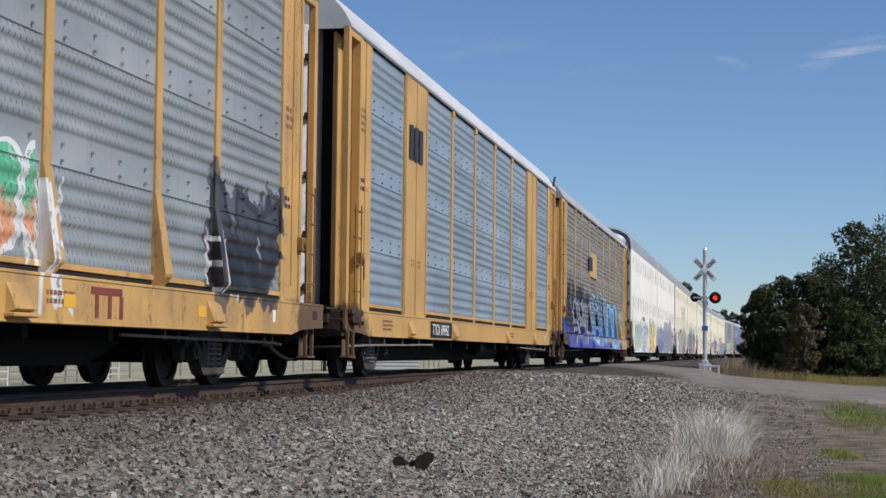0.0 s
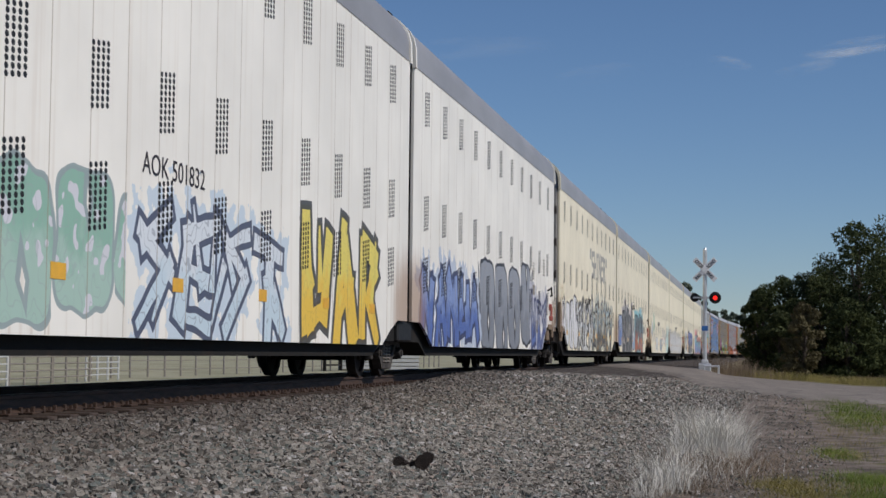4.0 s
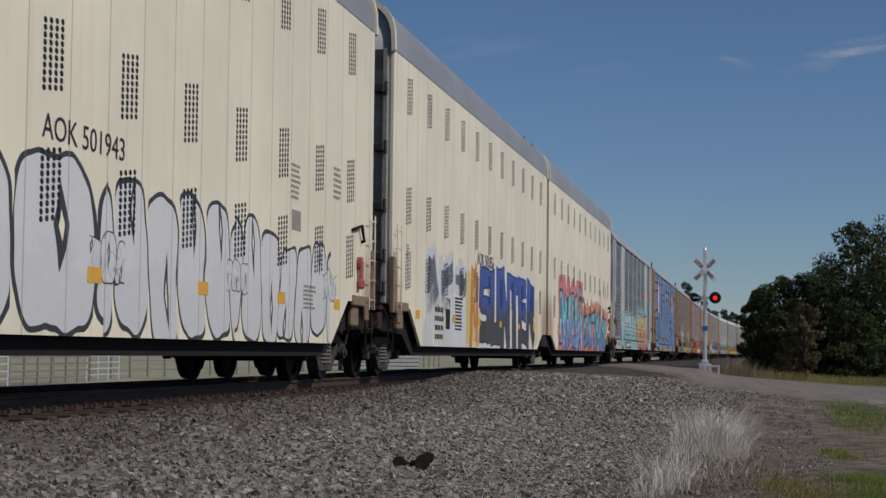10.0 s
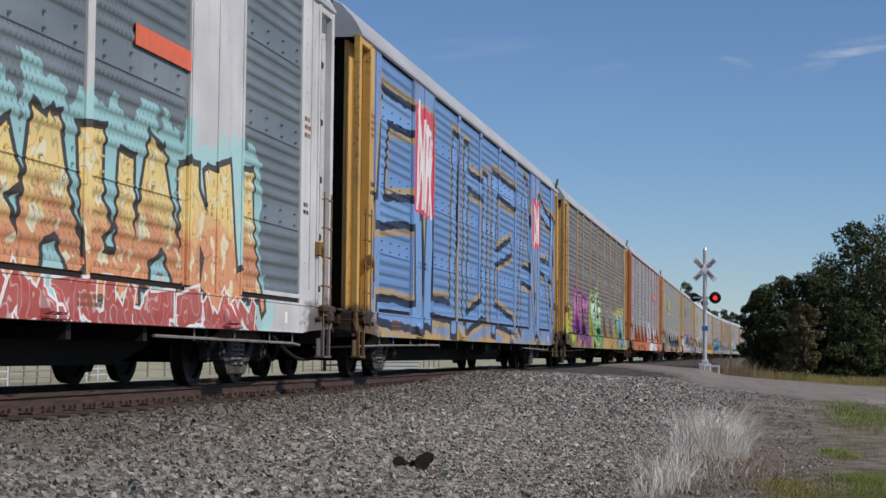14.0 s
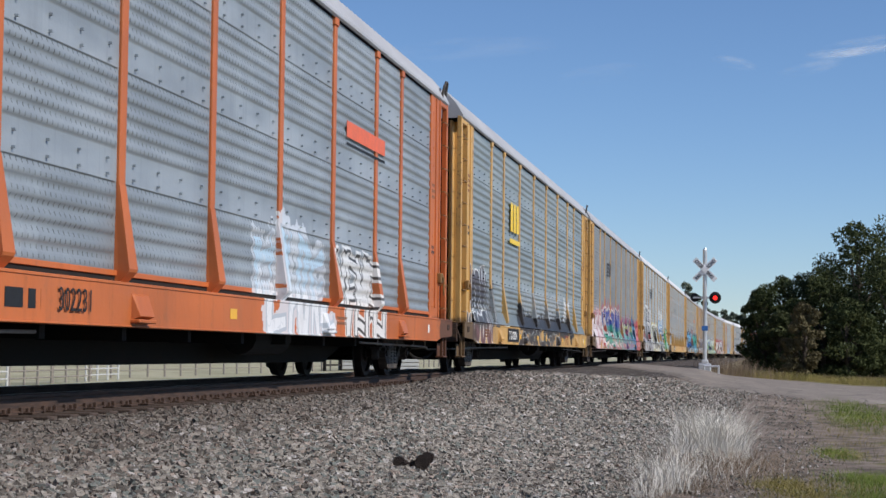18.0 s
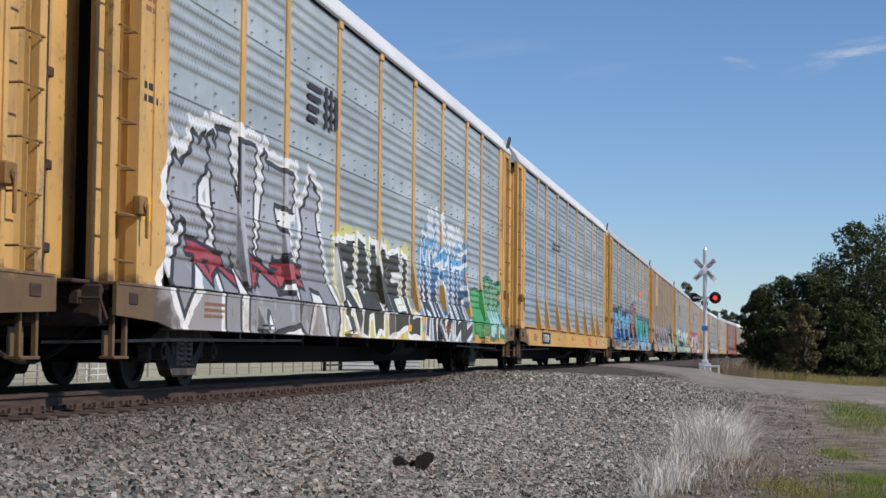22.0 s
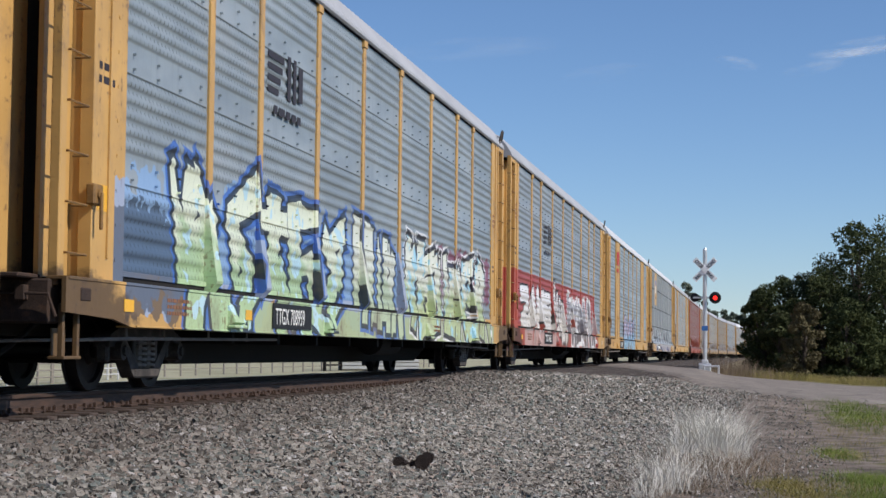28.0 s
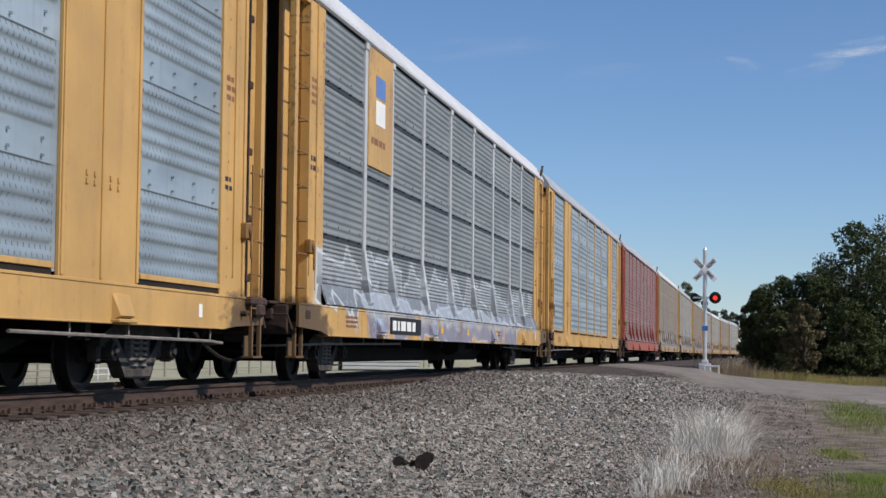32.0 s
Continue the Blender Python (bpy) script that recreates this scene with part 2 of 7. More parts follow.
def box(bm, x0, x1, y0, y1, z0, z1, bevel=0.0):
    """Adds a box, its long edges rounded if asked."""
    m = Matrix.Translation(((x0 + x1) / 2, (y0 + y1) / 2, (z0 + z1) / 2)) @ Matrix.Diagonal((x1 - x0, y1 - y0, z1 - z0, 1))
    made = bmesh.ops.create_cube(bm, size=1, matrix=m)["verts"]
    if bevel:
        edges = list({e for v in made for e in v.link_edges})
        bmesh.ops.bevel(bm, geom=edges, offset=bevel, segments=1, affect="EDGES", profile=0.5)


def rod(bm, a, b, r, n=8, r2=None):
    """Adds a round bar from a to b."""
    a, b = Vector(a), Vector(b)
    m = Matrix.Translation((a + b) / 2) @ (b - a).to_track_quat("Z", "Y").to_matrix().to_4x4()
    bmesh.ops.create_cone(bm, cap_ends=True, segments=n, radius1=r, radius2=r if r2 is None else r2, depth=(b - a).length, matrix=m)


def bent(bm, pts, r, n=6):
    """Adds one bent round bar through the points."""
    pts = [Vector(p) for p in pts]
    ways = [(b - a).normalized() for a, b in zip(pts, pts[1:])]
    side = ways[0].orthogonal().normalized()
    rings = []
    for k, p in enumerate(pts):
        t = (ways[max(0, k - 1)] + ways[min(k, len(ways) - 1)]).normalized()
        side = (side - t * side.dot(t)).normalized()
        up = t.cross(side)
        rings.append([bm.verts.new(p + (side * math.cos(2 * math.pi * j / n) + up * math.sin(2 * math.pi * j / n)) * r) for j in range(n)])
    for a, b in zip(rings, rings[1:]):
        for j in range(n):
            bm.faces.new((a[j], a[(j + 1) % n], b[(j + 1) % n], b[j]))
    bm.faces.new(rings[0][::-1])
    bm.faces.new(rings[-1])


def prism(bm, outline, y0, y1):
    """Adds a plate: an outline in x and z, from y0 to y1."""
    front = [bm.verts.new((x, y0, z)) for x, z in outline]
    back = [bm.verts.new((x, y1, z)) for x, z in outline]
    bm.faces.new(front)
    bm.faces.new(back[::-1])
    for k in range(len(outline)):
        j = (k + 1) % len(outline)
        bm.faces.new((front[j], front[k], back[k], back[j]))
    bmesh.ops.recalc_face_normals(bm, faces=bm.faces)


def thing(name, label, category, group="", kind="", m=None):
    ob = new(name)
    ob.empty_display_size = 0.3
    if m is not None:
        ob.matrix_basis = m
    return tagged(ob, label, category, group, kind)


def lettering(name, text, size, material, parent, x, y, z, wide=1.0, label="", thick=0.0, lean=0.0):
    """Painted characters as a thin mesh on the side that faces the road."""
    cu = bpy.data.curves.new(name, "FONT")
    cu.body, cu.size, cu.extrude, cu.offset, cu.shear = text, size, 0.0015, thick, lean
    cu.resolution_u = 3
    ob = bpy.data.objects.new(name, cu)
    data = bpy.data.meshes.new_from_object(ob)
    bpy.data.objects.remove(ob)
    data.transform(Matrix.Translation((x, y, z)) @ pose(0, 0, 0, 90) @ Matrix.Diagonal((wide, 1, 1, 1)))
    data.materials.clear()
    return part(name, data, material, parent, label)


def bars(name, rows, x, y, z, w, h, material, parent, seed=0, label=""):
    """Small unreadable writing as rows of short raised bars."""
    rnd = random.Random(seed)
    bm = bmesh.new()
    step = h / rows
    for k in range(rows):
        x1 = x
        end = x + w * rnd.uniform(0.7, 1.0)
        while x1 < end:
            d = rnd.uniform(0.5, 1.6) * step
            box(bm, x1, min(x1 + d, end), y - 0.001, y + 0.001, z - (k + 0.75) * step, z - (k + 0.2) * step)
            x1 += d + 0.35 * step
    return tagged(part(name, bm, material, parent, label), kind="stuff")


# ---- materials ----
def ballast_look():
    g = Graph("crushed_granite", 0.0, 0.85, 0.3)
    r = g.island()
    p = g.coords()
    c = g.mix(r.ramp(0.0, 0.5), (0.066, 0.056, 0.046), (0.345, 0.316, 0.272))
    c = g.mix(r.gt(0.72), c, (0.33, 0.265, 0.22))
    c = g.mix(r.gt(0.80), c, (0.155, 0.175, 0.158))
    c = g.mix(r.gt(0.955), c, (0.52, 0.49, 0.46))
    c = g.mix(g.noise(p, 60, 3.0).ramp(0.35, 0.7), c, g.mix(0.5, c, (0.13, 0.115, 0.105)))
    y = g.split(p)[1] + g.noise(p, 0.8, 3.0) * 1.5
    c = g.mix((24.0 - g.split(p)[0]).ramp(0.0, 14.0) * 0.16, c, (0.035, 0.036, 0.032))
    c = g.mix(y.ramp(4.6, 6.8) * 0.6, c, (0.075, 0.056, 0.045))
    g.bump(g.noise(p, 90, 3.0), 0.006)
    return g.done(c)


def ground_look():
    g = Graph("earth_and_gravel", 0.0, 0.95, 0.2)
    p = g.coords()
    x, y, z = g.split(p)
    wob = g.noise(p, 0.9, 4.0) - 0.5
    cell = g.cells(p, 22.0, "F1", "Color")
    edge = g.cells(p, 22.0)
    cr = g.split(cell)[0]
    stone = g.mix(cr.ramp(0.1, 0.9), (0.05, 0.04, 0.033), (0.22, 0.18, 0.155))
    stone = g.mix(cr.gt(0.93), stone, (0.42, 0.40, 0.38))
    stone = g.mix(edge.ramp(0.35, 0.75), stone, (0.04, 0.035, 0.03))
    soil = g.mix(g.noise(p, 3.0, 5.0).ramp(0.35, 0.65), (0.09, 0.073, 0.058), (0.23, 0.19, 0.158))
    soil = g.mix(g.noise(p, 0.7, 4.0).ramp(0.50, 0.68) * 0.55, soil, (0.27, 0.22, 0.18))
    turf = g.mix(g.noise(p, 1.6, 5.0).ramp(0.35, 0.65), (0.07, 0.085, 0.028), (0.17, 0.145, 0.06))
    field = g.mix(g.noise(p, 0.25, 4.0).ramp(0.35, 0.65), (0.30, 0.285, 0.18), (0.41, 0.385, 0.26))
    grassy = ((wob * 3.0) - (y + 1.3) * 0.5).ramp(0.2, 0.7)
    near = g.mix(grassy * g.noise(p, 1.1, 4.0).ramp(0.42, 0.58), soil, turf)
    # oily bed under the train, its colour also carrying the cars' shadow
    oil_and_shade = ((y - 6.2) + wob * 0.5).ramp(0.0, 0.4) * (9.2 - y).ramp(0.0, 0.4)
    # shade in the gaps between the loose stones put into the ground colour
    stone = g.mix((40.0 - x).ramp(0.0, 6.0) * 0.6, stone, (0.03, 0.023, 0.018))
    stone = g.mix(oil_and_shade * 0.85, stone, (0.035, 0.024, 0.019))
    bed = ((y - 1.7) + wob * 1.6).ramp(0.0, 0.5) * (13.5 - y + wob).ramp(0.0, 0.6)
    c = g.mix(bed, near, stone)
    far = x.ramp(58.0, 70.0)
    c = g.mix(far * (1 - bed), c, g.mix(g.noise(p, 0.5, 4.0).ramp(0.3, 0.7), (0.15, 0.14, 0.07), (0.26, 0.21, 0.13)))
    c = g.mix((y - 14).ramp(0.0, 2.0), c, field)
    h = edge * bed
    g.bump(h, 0.05, 1.0)
    g.bump(g.noise(p, 30, 3.0), 0.02)
    return g.done(c)


def asphalt_look():
    g = Graph("worn_asphalt", 0.0, 0.9, 0.25)
    p = g.coords()
    c = g.mix(g.noise(p, 1.2, 5.0).ramp(0.3, 0.7), (0.19, 0.162, 0.138), (0.28, 0.243, 0.208))
    c = g.mix(g.noise(p, 140, 2.0).ramp(0.4, 0.7) * 0.5, c, (0.14, 0.13, 0.12))
    crack = g.cells(g.stretch(p, 1, 1, 0), 0.5, "DISTANCE_TO_EDGE")
    c = g.mix(crack.lt(0.012) * 0.7, c, (0.08, 0.075, 0.07))
    g.bump(g.noise(p, 120, 2.0), 0.004)
    return g.done(c)


def rail_look():
    g = Graph("rusty_rail", 0.15, 0.7)
    p = g.coords()
    a = g.noise(g.stretch(p, 1, 8, 8), 3.0, 4.0)
    c = g.mix(a.ramp(0.3, 0.7), (0.036, 0.024, 0.019), (0.088, 0.053, 0.038))
    g.bump(g.noise(p, 40, 3.0), 0.002)
    return g.done(c)


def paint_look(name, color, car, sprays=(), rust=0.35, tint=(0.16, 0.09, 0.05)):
    """Weathered car paint in the car's own space, with spray paint over it."""
    g = Graph(name, 0.0, 0.5, 0.35)
    p = g.coords(car)
    x, y, z = g.split(p)
    streak = g.noise(g.stretch(p, 6.0, 6.0, 0.35), 1.0, 4.0)
    big = g.noise(p, 0.7, 4.0)
    fine = g.noise(p, 14.0, 4.0)
    c = g.mix(big.ramp(0.3, 0.7), tuple(v * 0.86 for v in color), tuple(min(1.0, v * 1.1) for v in color))
    c = g.mix(streak.ramp(0.5, 0.8) * 0.35, c, tuple(v * 0.55 for v in color))
    for s in sprays:
        c = spray(g, c, x, z, s)
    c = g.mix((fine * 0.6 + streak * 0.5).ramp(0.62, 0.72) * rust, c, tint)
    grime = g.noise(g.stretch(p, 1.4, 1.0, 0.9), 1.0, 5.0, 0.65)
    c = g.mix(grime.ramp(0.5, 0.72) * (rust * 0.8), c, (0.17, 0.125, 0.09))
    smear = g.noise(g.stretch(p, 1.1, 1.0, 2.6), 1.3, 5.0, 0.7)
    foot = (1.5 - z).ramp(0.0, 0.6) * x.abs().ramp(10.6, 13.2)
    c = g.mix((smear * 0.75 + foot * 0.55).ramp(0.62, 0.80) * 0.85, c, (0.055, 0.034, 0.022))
    g.bump(fine, 0.002)
    return g.done(c, big * 0.2 + 0.38)


def panel_look(name, color, car, sprays=(), brown=0.2, hole=True, seams=False):
    """Galvanised perforated side sheet in the car's own space, with spray paint over it."""
    g = Graph(name, 0.25, 0.5, 0.4)
    p = g.coords(car)
    x, y, z = g.split(p)
    sheet_id = ((x + 11.925) * 0.35).floor() + ((z - 0.95) / 1.12).floor() * 7.0
    r = g.white(sheet_id)
    big = g.noise(g.stretch(p, 0.6, 1, 1.6), 1.0, 4.0)
    streak = g.noise(g.stretch(p, 9.0, 6.0, 0.5), 1.0, 3.0)
    c = g.mix(big.ramp(0.3, 0.7), tuple(v * 0.80 for v in color), tuple(v * 1.15 for v in color))
    c = g.mix(r * 0.35, c, tuple(v * 0.72 for v in color))
    c = g.mix(streak.ramp(0.5, 0.75) * 0.30, c, tuple(v * 0.6 for v in color))
    c = g.mix(1.0, c, (0.94, 1.0, 0.985), "MULTIPLY")
    c = g.mix(big.ramp(0.45, 0.75) * brown, c, (0.20, 0.14, 0.10))
    for s in sprays:
        c = spray(g, c, x, z, s)
    if seams:
        gap = ((z - 0.95) / 1.12 + (g.noise(p, 0.8, 2.0) - 0.5) * 0.02).fract().lt(0.065)
        c = g.mix(gap * 0.9, c, (0.012, 0.012, 0.013))
    if hole:
        zone = (((z - 0.95) / 1.12).fract()).gt(0.30).max(z.lt(1.9))
        hx, hz = ((x * 8.6).fract() - 0.5).abs() * 0.116, ((z * 12.5).fract() - 0.5).abs() * 0.08
        worn = g.noise(g.stretch(p, 1.0, 1.0, 3.0), 1.6, 3.0).ramp(0.30, 0.62)
        c = g.mix(hx.lt(0.011) * hz.lt(0.021) * zone * (worn * 0.55 + 0.12), c, (0.015, 0.015, 0.017))
    g.bump(g.noise(p, 25.0, 3.0), 0.002)
    return g.done(c, big * 0.2 + 0.40)


def cream_look(name, car, sprays=(), color=(0.86, 0.785, 0.595)):
    """Cream-painted smooth side sheets with seams and rust runs, spray paint over them."""
    g = Graph(name, 0.0, 0.45, 0.35)
    p = g.coords(car)
    x, y, z = g.split(p)
    big = g.noise(p, 0.5, 4.0)
    streak = g.noise(g.stretch(p, 7.0, 6.0, 0.22), 1.0, 4.0)
    sid = (x / 0.93).floor()
    c = g.mix(big.ramp(0.3, 0.7), tuple(v * 0.93 for v in color), tuple(min(1, v * 1.06) for v in color))
    c = g.mix(g.white(sid) * 0.25, c, tuple(v * 0.9 for v in color))
    low = (1.6 - z).ramp(0.0, 1.2)
    c = g.mix(streak.ramp(0.5, 0.8) * (0.18 + low * 0.35), c, (0.42, 0.27, 0.14))
    for s in sprays:
        c = spray(g, c, x, z, s)
    ends = x.abs().ramp(8.8, 10.8) * (3.2 - z).ramp(0.0, 2.0)
    c = g.mix((ends * 0.62 + streak * 0.5 + big * 0.3).ramp(0.55, 0.95) * 0.7, c, (0.34, 0.19, 0.105))
    seam = (x / 0.93).fract()
    seam = (seam - 0.5).abs().gt(0.488)
    c = g.mix(seam * 0.55, c, (0.30, 0.22, 0.14))
    g.bump(1 - seam, 0.006)
    g.bump(g.noise(p, 2.0, 2.0), 0.01)
    return g.done(c)


def roof_look(name, color):
    g = Graph(name, 0.1, 0.45, 0.4)
    p = g.coords()
    a = g.noise(g.stretch(p, 0.4, 1, 1), 1.0, 4.0)
    c = g.mix(a.ramp(0.3, 0.7), tuple(v * 0.82 for v in color), color)
    c = g.mix(g.noise(p, 7, 4.0).ramp(0.6, 0.8) * 0.3, c, (0.3, 0.26, 0.22))
    return g.done(c)


def leaf_look(name, a, b):
    g = Graph(name, 0.0, 0.75, 0.12)
    r = g.island()
    p = g.coords()
    c = g.mix(r, a, b)
    c = g.mix(g.noise(p, 0.6, 3.0).ramp(0.35, 0.7) * 0.5, c, tuple(v * 0.55 for v in a))
    g.bsdf.inputs["Transmission Weight"].default_value = 0.0
    return g.done(c)


def glow(name, color, strength, base=(0.3, 0.01, 0.01)):
    g = Graph(name, 0.0, 0.2)
    g.bsdf.inputs["Emission Color"].default_value = (*color, 1)
    g.bsdf.inputs["Emission Strength"].default_value = strength
    return g.done(base)


BALLAST, GROUND, ASPHALT, RAIL = ballast_look(), ground_look(), asphalt_look(), rail_look()
HEAD = plain("worn_rail_head", (0.35, 0.33, 0.31), 0.35, 0.8, 0.2, 10)
TIE = plain("weathered_tie_wood", (0.06, 0.042, 0.033), 0.9, 0, 0.4, 8, 0.01)
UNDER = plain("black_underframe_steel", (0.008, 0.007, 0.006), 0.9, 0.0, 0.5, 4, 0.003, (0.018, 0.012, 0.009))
TRUCK = plain("dusty_cast_steel", (0.045, 0.039, 0.035), 0.8, 0.0, 0.5, 5, 0.004, (0.10, 0.085, 0.072))
WHEEL = plain("brown_wheel_steel", (0.014, 0.010, 0.009), 0.6, 0.3, 0.3, 6, 0.002)
SPRING = plain("grey_spring_steel", (0.15, 0.135, 0.12), 0.6, 0.1, 0.3, 8)
GALV = plain("galvanised_door_steel", (0.56, 0.58, 0.59), 0.45, 0.1, 0.16, 2.0, 0.002, (0.26, 0.25, 0.24))
RUSTY = plain("rusty_dark_steel", (0.040, 0.024, 0.017), 0.85, 0.0, 0.5, 7, 0.004, (0.09, 0.045, 0.024))
BLACK = plain("black_paint", (0.012, 0.012, 0.013), 0.6, 0, 0.2, 9)
WHITE = plain("white_lettering_paint", (0.75, 0.74, 0.70), 0.5, 0, 0.08, 9)
BROWNINK = plain("faded_brown_lettering", (0.22, 0.10, 0.05), 0.6, 0, 0.2, 9)
COPPERINK = plain("copper_brown_paint", (0.48, 0.19, 0.065), 0.55, 0, 0.25, 9)
OCHRE = plain("worn_ochre_paint", (0.50, 0.27, 0.035), 0.55, 0, 0.25, 9)
AMBER = plain("amber_reflector", (0.75, 0.40, 0.03), 0.35, 0, 0.1, 9)
ALU = plain("brushed_aluminium_mast", (0.62, 0.63, 0.64), 0.4, 0.6, 0.12, 5)
CROSSWHITE = plain("white_sign_sheeting", (0.8, 0.8, 0.8), 0.4, 0, 0.05, 9)
BLUE = plain("blue_notice_plate", (0.05, 0.16, 0.42), 0.4, 0, 0.1, 9)
RED = glow("lit_red_lens", (1.0, 0.03, 0.02), 1.6)
BARK = plain("dark_bark", (0.07, 0.055, 0.04), 0.95, 0, 0.4, 12, 0.02)
LEAF = leaf_look("oak_leaves", (0.034, 0.048, 0.018), (0.095, 0.108, 0.040))
SHRUB = leaf_look("shrub_leaves", (0.040, 0.052, 0.022), (0.100, 0.110, 0.046))
# haze of the distance put into the leaf colour, paler and greyer
HAZYLEAF = leaf_look("haze_paled_leaves", (0.085, 0.105, 0.075), (0.15, 0.17, 0.12))
DRYLEAF = leaf_look("olive_brown_leaves", (0.10, 0.085, 0.045), (0.16, 0.135, 0.068))
STRAW = leaf_look("bleached_dry_grass", (0.64, 0.60, 0.52), (0.96, 0.94, 0.87))
LITTER = leaf_look("brown_dry_litter", (0.13, 0.095, 0.065), (0.36, 0.28, 0.20))
GREENGRASS = leaf_look("fresh_grass", (0.08, 0.14, 0.022), (0.27, 0.33, 0.07))
OLIVEGRASS = leaf_look("yellowing_grass", (0.14, 0.14, 0.04), (0.45, 0.36, 0.13))
CLOD = plain("dark_rusted_iron", (0.032, 0.022, 0.018), 0.95, 0, 0.4, 30, 0.02)
FENCEWOOD = plain("grey_fence_wood", (0.24, 0.22, 0.19), 0.85, 0, 0.25, 6, 0.005)
PALE = plain("pale_sheet_metal", (0.50, 0.51, 0.50), 0.5, 0, 0.08, 2)

# ---- ground ----
TRACK_Y = 7.64


def ease(a, b, v):
    t = min(1.0, max(0.0, (v - a) / (b - a)))
    return t * t * (3 - 2 * t)


def line(v, pts):
    return float(np.interp(v, [p[0] for p in pts], [p[1] for p in pts]))


BED = [(-9.0, -0.95), (0.0, -0.90), (1.6, -0.86), (2.6, -0.80), (5.7, -0.29), (6.2, -0.25), (6.4, -0.26), (6.6, -0.31), (8.7, -0.31), (8.9, -0.26), (9.6, -0.30), (12.0, -0.75), (14.0, -0.90)]
ROADZ = [(-30.0, -1.1), (-10.0, -0.85), (-3.0, -0.60), (1.1, -0.30), (2.0, -0.12), (5.0, -0.03), (6.2, -0.03), (6.8, -0.21), (9.3, -0.21), (9.8, -0.05), (14.0, -0.5), (22, -0.9)]


def height(x, y):
    """The ground's level."""
    off = max(0.0, x - 185.0) ** 2 / 5600.0 if x < 700 else 47.0
    yy = y + off
    k = ease(26.0, 38.0, x) * (1 - 0.0 * ease(80, 110, x))
    return line(yy, BED) * (1 - k) + line(yy, ROADZ) * k


def lumpy(x, y):
    return height(x, y) + 0.02 * noise.noise((x * 1.7, y * 1.7, 0.3)) + 0.03 * noise.noise((x * 0.4, y * 0.4, 5.3))


def build_ground():
    xs = sorted(set([-2500, -900, -300, -120, -60, -30, -15, -6, 0] + [3 + 0.5 * k for k in range(150)] + [80 + 4 * k for k in range(40)] + [250, 300, 360, 420, 500, 620, 760, 1000, 1500, 2500, 4500]))
    ys = sorted(set([-3000, -1500, -700, -350, -180, -90, -50, -30, -20] + [-14 + 0.5 * k for k in range(28)] + [0.2 * k for k in range(76)] + [16, 18, 20, 24, 30, 40, 60, 90, 140, 220, 400, 900, 2000, 4000]))
    bm = bmesh.new()
    rows = [[bm.verts.new((x, y, lumpy(x, y) if abs(x) < 400 and abs(y) < 400 else -0.9)) for y in ys] for x in xs]
    for a, b in zip(rows, rows[1:]):
        for k in range(len(ys) - 1):
            bm.faces.new((a[k], b[k], b[k + 1], a[k + 1]))
    data = data_of(bm, "ground", True)
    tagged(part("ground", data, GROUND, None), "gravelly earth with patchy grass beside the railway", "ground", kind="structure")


build_ground()


def build_road():
    near = [(68, 6.3), (60, 4.6), (49, 2.7), (37.4, 1.1), (35.6, -1.0), (38.0, -2.6), (45, -6), (70, -16), (140, -45)]
    far = [(82, 6.3), (74, 4.6), (66, 2.6), (61.5, 1.2), (61, -0.4), (61.5, -4.0), (66, -8), (90, -19), (160, -48)]
    bm = bmesh.new()
    grid = []
    for (a, b), (c, d) in zip(zip(near, near[1:]), zip(far, far[1:])):
        for k in range(8):
            t = k / 8
            p, q = Vector(a).lerp(Vector(b), t), Vector(c).lerp(Vector(d), t)
            grid.append([p.lerp(q, j / 14) for j in range(15)])
    for j, row in enumerate(grid):
        grid[j] = [bm.verts.new((v.x, v.y, height(v.x, v.y) + (0.055 if 0 < n < 14 else -0.03))) for n, v in enumerate(row)]
    for a, b in zip(grid, grid[1:]):
        for k in range(14):
            bm.faces.new((a[k], a[k + 1], b[k + 1], b[k]))
    bmesh.ops.recalc_face_normals(bm, faces=bm.faces)
    tagged(part("road", data_of(bm, "road", True), ASPHALT, None), "worn pale asphalt road rising to the level crossing", "road", kind="structure")


build_road()


# ---- track ----
def along(s):
    """Place and heading on the track, s metres along it."""
    if s <= 185.0:
        return s, TRACK_Y, 0.0
    a = (s - 185.0) / 2800.0
    return 185.0 + 2800.0 * math.sin(a), TRACK_Y - 2800.0 * (1 - math.cos(a)), -math.degrees(a)


